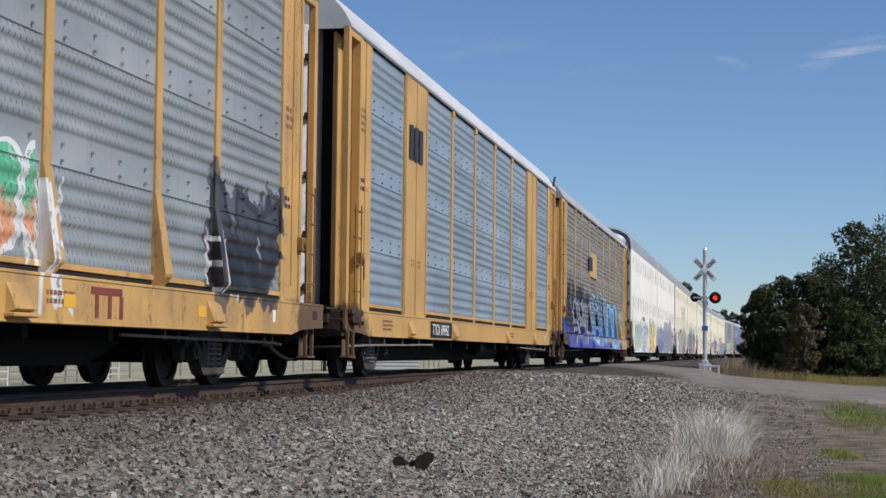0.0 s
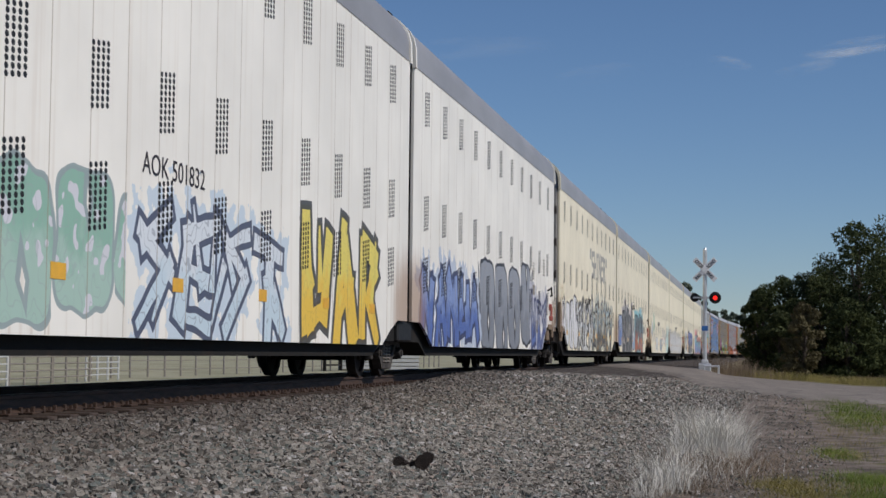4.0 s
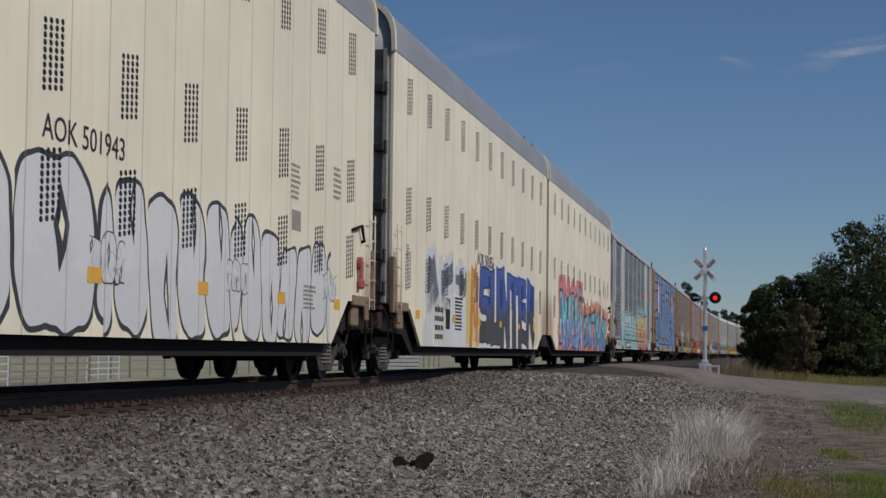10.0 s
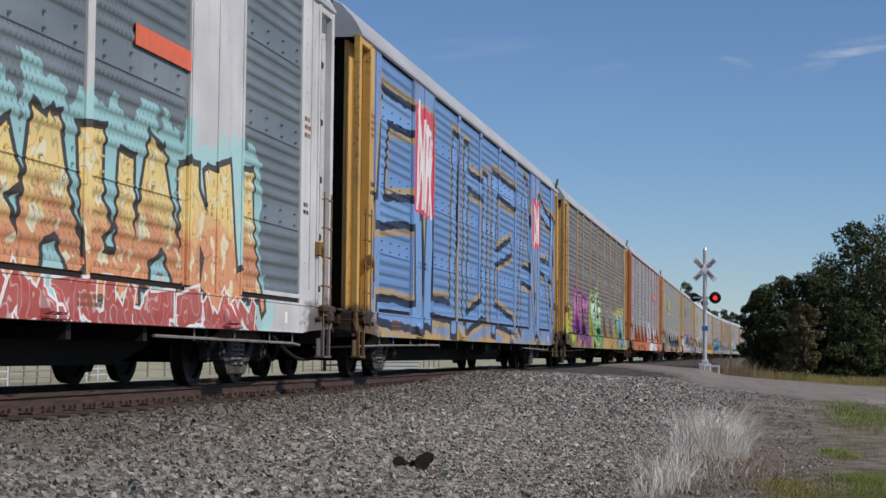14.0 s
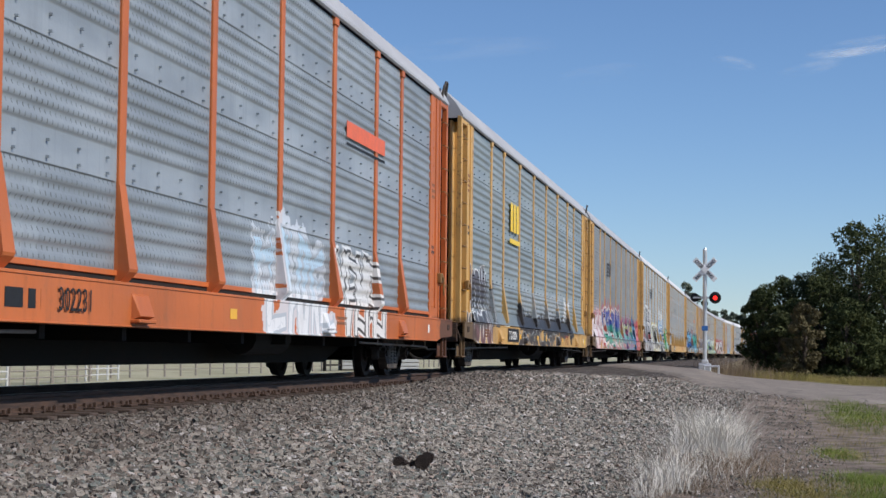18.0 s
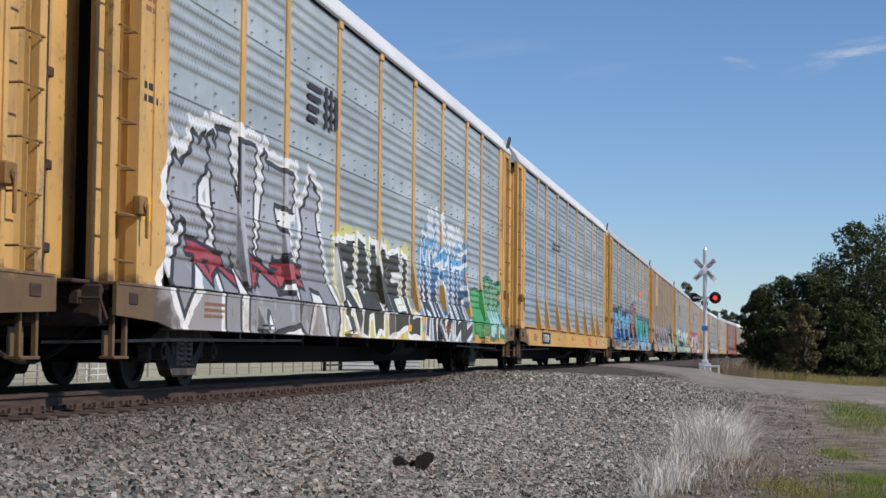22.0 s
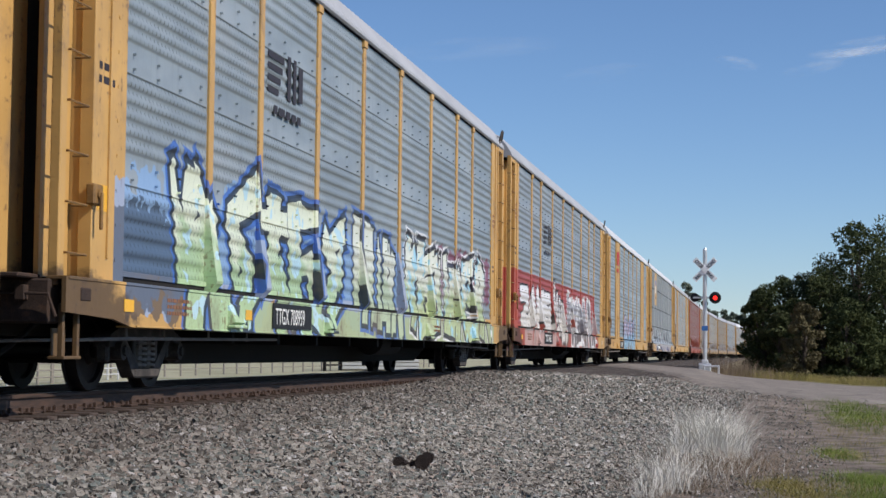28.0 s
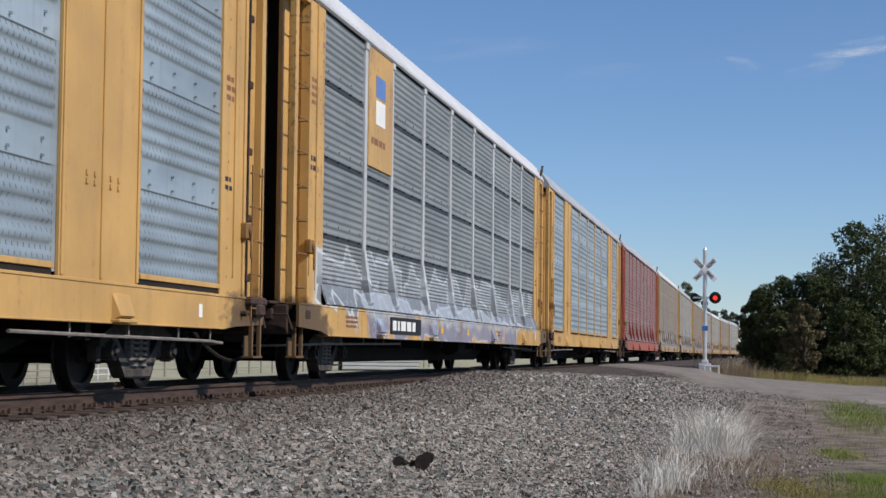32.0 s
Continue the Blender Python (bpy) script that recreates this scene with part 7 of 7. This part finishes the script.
# ---- plants ----
def leaves(points, size, seed, flat=0.35):
    """Small bent leaf blades at many points, as one mesh."""
    rng = np.random.default_rng(seed)
    n = len(points)
    p = np.asarray(points)
    a, b = rng.normal(size=(n, 3)), rng.normal(size=(n, 3))
    a /= np.linalg.norm(a, axis=1)[:, None]
    b -= a * (a * b).sum(1)[:, None]
    b /= np.linalg.norm(b, axis=1)[:, None]
    s = size * rng.uniform(0.6, 1.4, (n, 1))
    quad = np.stack([p - a * s, p + b * s * flat, p + a * s, p - b * s * flat], 1).reshape(-1, 3)
    data = bpy.data.meshes.new("crown")
    faces = np.arange(4 * n).reshape(n, 4)
    data.from_pydata(quad.tolist(), [], faces.tolist())
    data.materials.append(None)
    return data


def tree(name, label, x, y, tall, wide, seed, leaf=None, low=0.15, count=7000, size=0.10, clumps=26, category="tree"):
    rng = np.random.default_rng(seed)
    z = height(x, y) - 0.05
    t = thing(name, label, category, m=pose(x, y, z))
    bm = bmesh.new()
    lean = rng.uniform(-0.05, 0.05, 2) * tall
    top = Vector((lean[0], lean[1], tall * 0.7))
    rod(bm, (0, 0, -0.2), top * 0.5, 0.028 * tall, 9, 0.02 * tall)
    rod(bm, top * 0.5, top, 0.02 * tall, 8, 0.008 * tall)
    cents = []
    for k in range(clumps):
        h = low + (1 - low) * (k + rng.uniform(0, 1)) / clumps
        env = math.sin(math.pi * min(1.0, max(0.05, (h - low) / (1 - low) * 0.86 + 0.14))) ** 0.6
        a = rng.uniform(0, 2 * math.pi)
        r = wide * env * rng.uniform(0.35, 1.0)
        c = Vector((r * math.cos(a), r * math.sin(a), tall * h * 0.96))
        cents.append((c, wide * rng.uniform(0.22, 0.42)))
        s = top * min(1.0, max(0.15, h * 0.8))
        rod(bm, s, s.lerp(c, 0.85), 0.008 * tall, 5, 0.002 * tall)
    part("trunk", bm, BARK, t, "dark trunk and limbs")
    pts = []
    for c, rad in cents:
        n = int(count / clumps)
        d = rng.normal(size=(n, 3))
        d /= np.linalg.norm(d, axis=1)[:, None]
        d *= (rng.uniform(0.25, 1.0, (n, 1)) ** 0.5) * rad * np.array([1, 1, 0.72])
        pts.append(np.array(c) + d)
    p = np.concatenate(pts)
    p[:, 2] = np.maximum(p[:, 2], 0.08)
    part("crown", leaves(p, size, seed), leaf or LEAF, t, "")
    return t


def build_trees():
    for x, y, tall, wide, seed, leaf, low in (
            (76, -0.3, 3.9, 1.1, 1, LEAF, 0.02), (79, -1.0, 4.5, 1.4, 2, LEAF, 0.02), (70.5, -1.75, 3.2, 0.8, 3, DRYLEAF, 0.02),
            (77, -1.9, 4.6, 1.4, 4, SHRUB, 0.02), (74, -2.7, 4.5, 1.3, 5, LEAF, 0.02), (81, 0.0, 4.0, 1.0, 11, LEAF, 0.02), (72, -3.6, 3.4, 1.2, 12, LEAF, 0.02), (73, -0.9, 2.8, 0.8, 13, SHRUB, 0.02), (75, -1.5, 3.4, 1.3, 14, LEAF, 0.02)):
        tree("roadside_shrub", "dense dark green shrub beside the road", x, y, tall, wide, seed, leaf, low, 10000, 0.075, 34, "shrub")
    for x, y, tall, wide, seed in ((76, -4.1, 6.9, 1.9, 6), (79, -5.9, 7.4, 2.3, 7), (74, -5.6, 5.6, 2.0, 8), (84, -3.4, 5.6, 2.0, 9), (77, -9.0, 7.0, 2.6, 10)):
        tree("broadleaf_tree", "dark green broadleaf tree with uneven crown", x, y, tall, wide, seed, LEAF, 0.04, 12000, 0.085, 44)
    rnd = random.Random(5)
    for k, (y, tall) in enumerate(((25, 15), (21.5, 16.5), (18.5, 17.5), (15.8, 18), (13.4, 15.5), (11.5, 12), (9.6, 11.2), (7.6, 11), (5.6, 10.4), (3.6, 10), (1.4, 10), (-1.0, 10.5))):
        tree("distant_tree", "green tree far beyond the train, leaves paled for haze", 384 + rnd.uniform(-5, 5), y, tall, rnd.uniform(2.2, 3.0), 40 + k, HAZYLEAF, 0.05, 1600, 0.45, 18)


build_trees()


def blades(name, label, patches, material, seed, category="grass"):
    """Grass as thin tapering curved blades; each patch: x, y, spread in x and y, count, length, lean."""
    rng = np.random.default_rng(seed)
    verts, faces = [], []
    for x, y, sx, sy, count, length, lean in patches:
        for _ in range(count):
            px, py = x + rng.normal() * sx, y + rng.normal() * sy
            pz = height(px, py) - 0.02
            a = rng.uniform(0, 2 * math.pi)
            l = length * rng.uniform(0.45, 1.1)
            out = Vector((math.cos(a), math.sin(a), 0)) * lean * l * rng.uniform(0.3, 1.2)
            side = Vector((0.25 * math.sin(a), math.cos(a), 0)) * (0.0013 + 0.0009 * length) * (1 + px / 40)
            base = Vector((px, py, pz))
            b = len(verts)
            for u, w in ((0, 1.0), (0.5, 0.8), (0.85, 0.4)):
                c = base + Vector((0, 0, l * u)) + out * u * u
                verts += [c - side * w, c + side * w]
            verts.append(base + Vector((0, 0, l * 0.97)) + out)
            faces += [(b, b + 1, b + 3, b + 2), (b + 2, b + 3, b + 5, b + 4), (b + 4, b + 5, b + 6)]
    data = bpy.data.meshes.new(name)
    data.from_pydata([tuple(v) for v in verts], [], faces)
    data.materials.append(None)
    return tagged(part(name, data, material, None), label, category, kind="stuff")


blades("dry_grass_tuft", "tall bleached dry grass on the gravel", [(22.3, 0.80, 0.16, 0.10, 430, 0.72, 1.0), (22.2, 0.55, 0.16, 0.10, 620, 0.74, 1.1), (22.4, 0.34, 0.18, 0.10, 380, 0.60, 1.3), (21.9, 0.98, 0.2, 0.08, 200, 0.50, 1.5), (20.6, 0.55, 0.7, 0.30, 300, 0.26, 1.9), (16.8, 0.96, 0.16, 0.07, 210, 0.46, 1.0), (16.6, 0.80, 0.18, 0.08, 170, 0.44, 1.2), (17.8, 0.72, 0.6, 0.22, 170, 0.28, 1.7), (18.9, 0.9, 0.6, 0.25, 170, 0.26, 1.7), (15.7, 1.02, 0.3, 0.10, 110, 0.34, 1.2)], STRAW, 1)
blades("dry_litter", "flattened brown grass litter round the tuft", [(20.4, 0.55, 1.0, 0.40, 1500, 0.24, 2.2), (17.0, 0.75, 0.9, 0.3, 900, 0.20, 2.2), (21.5, -0.05, 1.2, 0.4, 600, 0.18, 2.2)], LITTER, 6)
blades("green_grass", "fresh green grass tufts on the verge", [(24.4, -1.02, 0.7, 0.16, 900, 0.09, 1.4), (23.2, -1.1, 0.5, 0.16, 300, 0.09, 1.4), (33.5, -1.75, 1.6, 0.35, 3400, 0.12, 1.2), (32.0, -1.5, 0.8, 0.2, 900, 0.09, 1.3), (19.0, -1.15, 0.6, 0.22, 1900, 0.12, 1.2), (16.6, -1.05, 0.6, 0.22, 1500, 0.11, 1.2), (31.5, -2.3, 1.4, 0.4, 1100, 0.12, 1.1)], GREENGRASS, 2)
blades("yellow_grass", "yellowing grass on the verge", [(17.8, -0.22, 0.5, 0.16, 1300, 0.13, 1.4), (16.6, -0.40, 0.5, 0.2, 1300, 0.12, 1.4), (31.0, -1.9, 1.4, 0.5, 1300, 0.10, 1.3), (24, -1.1, 0.8, 0.3, 500, 0.1, 1.3), (27.5, -1.5, 1.2, 0.4, 600, 0.08, 1.4), (17.6, -0.8, 0.9, 0.25, 900, 0.11, 1.4)] + [(66 + 0.4 * k, 0.4 - 0.75 * k, 1.4, 0.5, 700, 0.34, 0.9) for k in range(12)], OLIVEGRASS, 3)
blades("dry_stalks", "single dry stalks in the ballast", [(14.2, 1.95, 0.4, 0.12, 9, 0.35, 0.8), (14.0, 2.25, 0.3, 0.1, 5, 0.3, 0.8)], STRAW, 4)
blades("dry_verge_grass", "brown dry grass along the far road edge", [(64.5, 0.9, 0.8, 0.5, 700, 0.75, 0.5), (66, -0.2, 1.0, 0.6, 600, 0.45, 0.8), (70, -3.6, 1.5, 0.9, 900, 0.35, 0.9), (71, -5.6, 1.5, 0.9, 700, 0.4, 0.9)], LITTER, 7)


# a tall weed beside the camera that the wind of the train bends over once
def build_weed():
    w = thing("tall_weed", "tall yellow-green weed with long leaves by the trackside", "weed", m=WEED_REST)
    bm = bmesh.new()
    bent(bm, [(0, 0, -0.02), (0.01, 0.0, 0.5), (0.0, 0.01, 1.0), (0.01, 0.0, 1.42)], 0.006, 7)
    part("stem", bm, OLIVEGRASS, w)
    for k in range(9):
        bm = bmesh.new()
        a, z, l = k * 2.4, 0.35 + 0.12 * k, 0.30 - 0.012 * k
        d, e = Vector((math.cos(a), math.sin(a), 0)), Vector((-math.sin(a), math.cos(a), 0))
        rows = []
        for u, wd, up in ((0, 0.004, 0), (0.3, 0.018, 0.08), (0.6, 0.02, 0.10), (0.85, 0.012, 0.06), (1, 0.001, 0.0)):
            c = d * (u * l * 0.45) + Vector((0, 0, z + up + u * l * 0.5))
            rows.append((bm.verts.new(c - e * wd), bm.verts.new(c + d * 0.004), bm.verts.new(c + e * wd)))
        for p, q in zip(rows, rows[1:]):
            bm.faces.new((p[0], p[1], q[1], q[0]))
            bm.faces.new((p[1], p[2], q[2], q[1]))
        part("leaf", bm, OLIVEGRASS, w)
    return w


WEED_AT = (1.06, 0.66, height(1.06, 0.66))
WEED_REST = pose(*WEED_AT)
WEED = build_weed()


# ---- stones ----
BALLAST_EDGE = [1.4, 1.25, 1.05, 0.65, 0.35, 0.15]


def build_stones():
    rng = np.random.default_rng(2)
    n = 260000
    t = rng.uniform(0, 1, n)
    x = 8.8 + 30 * t ** 1.5
    y = rng.uniform(-0.9, 6.75, n)
    keep = (y < 0.475 * x) & ((y > np.interp(x, [8, 14, 20, 27, 34, 40], BALLAST_EDGE) + 0.35 * rng.uniform(-1, 1, n) ** 3) | (rng.uniform(0, 1, n) < 0.14))
    x, y = x[keep][:112000], y[keep][:112000]
    n = len(x)
    z = np.array([lumpy(a, b) for a, b in zip(x, y)])
    r = rng.uniform(0.011, 0.036, n) * (0.85 + x / 90)
    r *= np.interp(y, [0.2, 1.2, 2.2], [0.42, 0.72, 1.0])
    bm = bmesh.new()
    bmesh.ops.create_cube(bm, size=1.35)
    bmesh.ops.triangulate(bm, faces=bm.faces)
    base = np.array([v.co[:] for v in bm.verts])
    tri = np.array([[v.index for v in f.verts] for f in bm.faces])
    bm.free()
    k = len(base)
    shape = base[None] * (1 + rng.uniform(-0.42, 0.42, (n, k, 1)))
    ang = rng.uniform(0, 2 * math.pi, n)
    ca, sa = np.cos(ang)[:, None], np.sin(ang)[:, None]
    sx = rng.uniform(0.8, 1.5, (n, 1))
    px, py, pz = shape[..., 0] * sx, shape[..., 1], shape[..., 2] * rng.uniform(0.55, 0.95, (n, 1))
    tilt = rng.uniform(-1.2, 1.2, (n, 1))
    px, pz = px * np.cos(tilt) - pz * np.sin(tilt), px * np.sin(tilt) + pz * np.cos(tilt)
    q = np.stack([px * ca - py * sa, px * sa + py * ca, pz], -1) * r[:, None, None]
    q += np.stack([x, y, z + r * 0.35 + 0.012], -1)[:, None]
    data = bpy.data.meshes.new("ballast_stones")
    v = q.reshape(-1, 3)
    f = (tri[None] + (np.arange(n) * k)[:, None, None]).reshape(-1, 3)
    data.from_pydata(v.tolist(), [], f.tolist())
    data.materials.append(None)
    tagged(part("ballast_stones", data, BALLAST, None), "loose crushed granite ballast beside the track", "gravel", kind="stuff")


build_stones()


def build_scrap():
    """A worn iron link: two knuckles on a bent neck, lying on the stones."""
    x, y = 16.05, 3.22
    bm = bmesh.new()
    bent(bm, [(0, 0.11, 0.05), (0, 0.04, 0.035), (0, -0.03, 0.05), (0, -0.08, 0.07)], 0.034, 9)
    rod(bm, (-0.05, 0.135, 0.055), (0.05, 0.135, 0.055), 0.062, 12)
    rod(bm, (-0.06, -0.09, 0.06), (0.06, -0.09, 0.06), 0.072, 12)
    rod(bm, (-0.05, -0.135, 0.105), (0.05, -0.135, 0.105), 0.06, 12)
    bmesh.ops.subdivide_edges(bm, edges=bm.edges, cuts=1)
    for v in bm.verts:
        v.co *= 1 + 0.10 * noise.noise(v.co * 22)
    ob = tagged(part("scrap_iron", data_of(bm, "scrap_iron"), CLOD, None), "dark rusty iron link lying on the ballast", "scrap iron")
    ob.matrix_basis = pose(x, y, height(x, y) + 0.035, 0, 0, 8)


build_scrap()


# ---- beyond the track ----
def build_fence():
    fence = thing("field_fence", "grey post-and-wire fence along the field", "fence")
    bm = bmesh.new()
    rod(bm, (0, 0, -0.1), (0, 0, 1.35), 0.055, 8)
    post = data_of(bm, "post")
    for k in range(36):
        x = 72 + 2.4 * k
        part("post", post, FENCEWOOD, fence).location = (x, 29.0, height(x, 29.0))
    for z in (0.35, 0.8, 1.2):
        bm = bmesh.new()
        rod(bm, (72, 29.0, z - 0.9), (156, 29.0, z - 0.9), 0.016, 6)
        part("wire", bm, FENCEWOOD, fence)
    for k, (x, y) in enumerate(((52, 25.5), (57, 26.0), (62, 26.5), (67, 27.2), (50, 30), (56, 30.5))):
        yard = thing("pipe_gate", "pale pipe cattle gate beside the field", "gate", "pipe gates", m=pose(x, y, height(x, y)))
        for j in range(5):
            bm = bmesh.new()
            rod(bm, (0, 0, 0.25 + j * 0.26), (4.4, 0.3, 0.25 + j * 0.26), 0.03, 8)
            part("gate_rail", bm, PALE if k % 3 == 0 else FENCEWOOD, yard)
        for u in (0, 1.5, 2.9, 4.4):
            bm = bmesh.new()
            rod(bm, (u, 0.3 * u / 4.4, -0.1), (u, 0.3 * u / 4.4, 1.5), 0.05, 8)
            part("gate_post", bm, PALE if k % 3 == 0 else FENCEWOOD, yard)
    gate = thing("field_gate", "dark timber gate in the field fence", "gate", m=pose(112, 28.6, height(112, 28.6)))
    for u in (0, 4.5):
        bm = bmesh.new()
        box(bm, u - 0.1, u + 0.1, -0.1, 0.1, -0.1, 1.4, 0.01)
        part("gate_post", bm, UNDER, gate)
    for z in (0.4, 0.9):
        bm = bmesh.new()
        box(bm, 0, 4.5, -0.03, 0.03, z - 0.06, z + 0.06, 0.01)
        part("gate_rail", bm, UNDER, gate)
    shed = thing("low_shed", "long low pale shed with boarded sides", "shed", m=pose(118, 26.0, -0.9, 0, 0, -76))
    for k in range(7):
        bm = bmesh.new()
        box(bm, -3, 2.6, -0.10, 0.06, 0.1 + k * 0.26, 0.31 + k * 0.26, 0.02)
        part("board", bm, PALE, shed)
    bm = bmesh.new()
    box(bm, -2.98, 2.58, 0.0, 4, 0, 1.95)
    part("wall", bm, FENCEWOOD, shed)
    bm = bmesh.new()
    prism(bm, [(-3.2, 1.95), (2.8, 1.95), (2.8, 2.15), (-3.2, 2.15)], -0.3, 4.3)
    part("roof", bm, GALV, shed)


build_fence()


# ---- thin clouds ----
def cloud_look(name, thick, seed):
    g = Graph(name, 0.0, 1.0, 0.0)
    p = g.coords()
    x, y, z = g.split(p)
    n = g.noise(g.join(x * 0.012, seed * 3.0, z * 0.05), 1.0, 5.0, 0.6)
    fade = (1 - (x * x) / 3600.0 - (z * z) / 144.0).ramp(0.0, 0.8)
    g.plug((n.ramp(0.38, 0.75) * fade) * thick, g.bsdf.inputs["Alpha"])
    return g.done((0.9, 0.92, 0.95))


CLOUDS = []
for k, (px, py, wide, tall, lean, thick) in enumerate(((1520, 82, 1.5, 1.2, 9, 0.6), (1430, 118, 0.9, 1.0, 14, 0.3), (1290, 112, 0.6, 0.9, -10, 0.22), (830, 85, 2.2, 1.6, 4, 0.14), (1060, 130, 1.2, 1.3, 8, 0.08))):
    half = math.tan(radians(28.9 / 2))
    way = EYE_POSE.to_3x3() @ Vector(((px / 784 - 1) * half, (441 - py) / 784 * half, -1))
    bm = bmesh.new()
    bmesh.ops.create_grid(bm, x_segments=2, y_segments=2, size=1.0, matrix=pose(0, 0, 0, 90) @ Matrix.Diagonal((60, 12, 1, 1)))
    ob = part("cloud_wisp", data_of(bm, "cloud_wisp"), cloud_look("thin_cloud", thick, k), None)
    tagged(ob, "faint white wisp of high cloud", "cloud", "wisps of cloud", "stuff")
    ob.scale = (wide, 1, tall)
    CLOUDS.append((ob, EYE + way * 2400, lean))


# ---- movement ----
def travelled(t):
    """The train's way in metres: it gains a little speed at first and again towards the end."""
    return SPEED * t + float(np.interp(t, [0, 1.2, 2.4, 3.2, 28.5, 30, 31, 31.5, 32], [0.9, 0.42, 0.06, 0.0, 0.0, 0.06, 0.22, 0.4, 0.65]))


def motions():
    for ob, at, lean in CLOUDS:
        turn = pose(0, 0, 0, 0, 0, -80) @ pose(0, 0, 0, 0, -lean, 0)
        drift = Vector((0.17, -0.98, 0)) * 13.0
        walk(ob, [(0.0, Matrix.Translation(at) @ turn), (32.0, Matrix.Translation(at + drift) @ turn)])
    bend = pose(*WEED_AT, 5.2, 0, 0)
    walk(WEED, [(0.0, WEED_REST), (28.5, WEED_REST), (28.66, pose(*WEED_AT, 2.2)), (28.8, bend), (28.9, pose(*WEED_AT, 4.6)), (29.0, pose(*WEED_AT, 0.5)), (29.2, WEED_REST), (32.0, WEED_REST)])
    for car, mid in CARS:
        stops = [0.0, 0.6, 1.2, 1.8, 2.4, 3.0, 4.0] + [2.0 * k for k in range(3, 15)] + [29.0, 30.0, 30.5, 31.0, 31.5, 32.0]
        rows = []
        for t in stops:
            x, y, h = along(mid - travelled(t))
            rows.append((t, pose(x, y, 0, 0, 0, h)))
        walk(car, rows)
    for wheel, s, d in ROLLING:
        rest = Vector((d, 0, 0.42))
        first, last = max(0.0, (s - 62.0) / SPEED), min(32.0, (s - 9.0) / SPEED)
        a, b = math.ceil(first * FPS), math.floor(last * FPS)
        if b - a < 2 or a > 32 * FPS:
            walk(wheel, [(0.0, pose(*rest)), (32.0, pose(*rest))])
            continue
        times = sorted({0, *range(a, b + 1), 32 * FPS})
        rows = [(k / FPS, pose(*rest, 0, -math.degrees((min(max(k, a), b) - a) / FPS * SPEED / 0.42), 0)) for k in times]
        walk(wheel, rows)


motions()
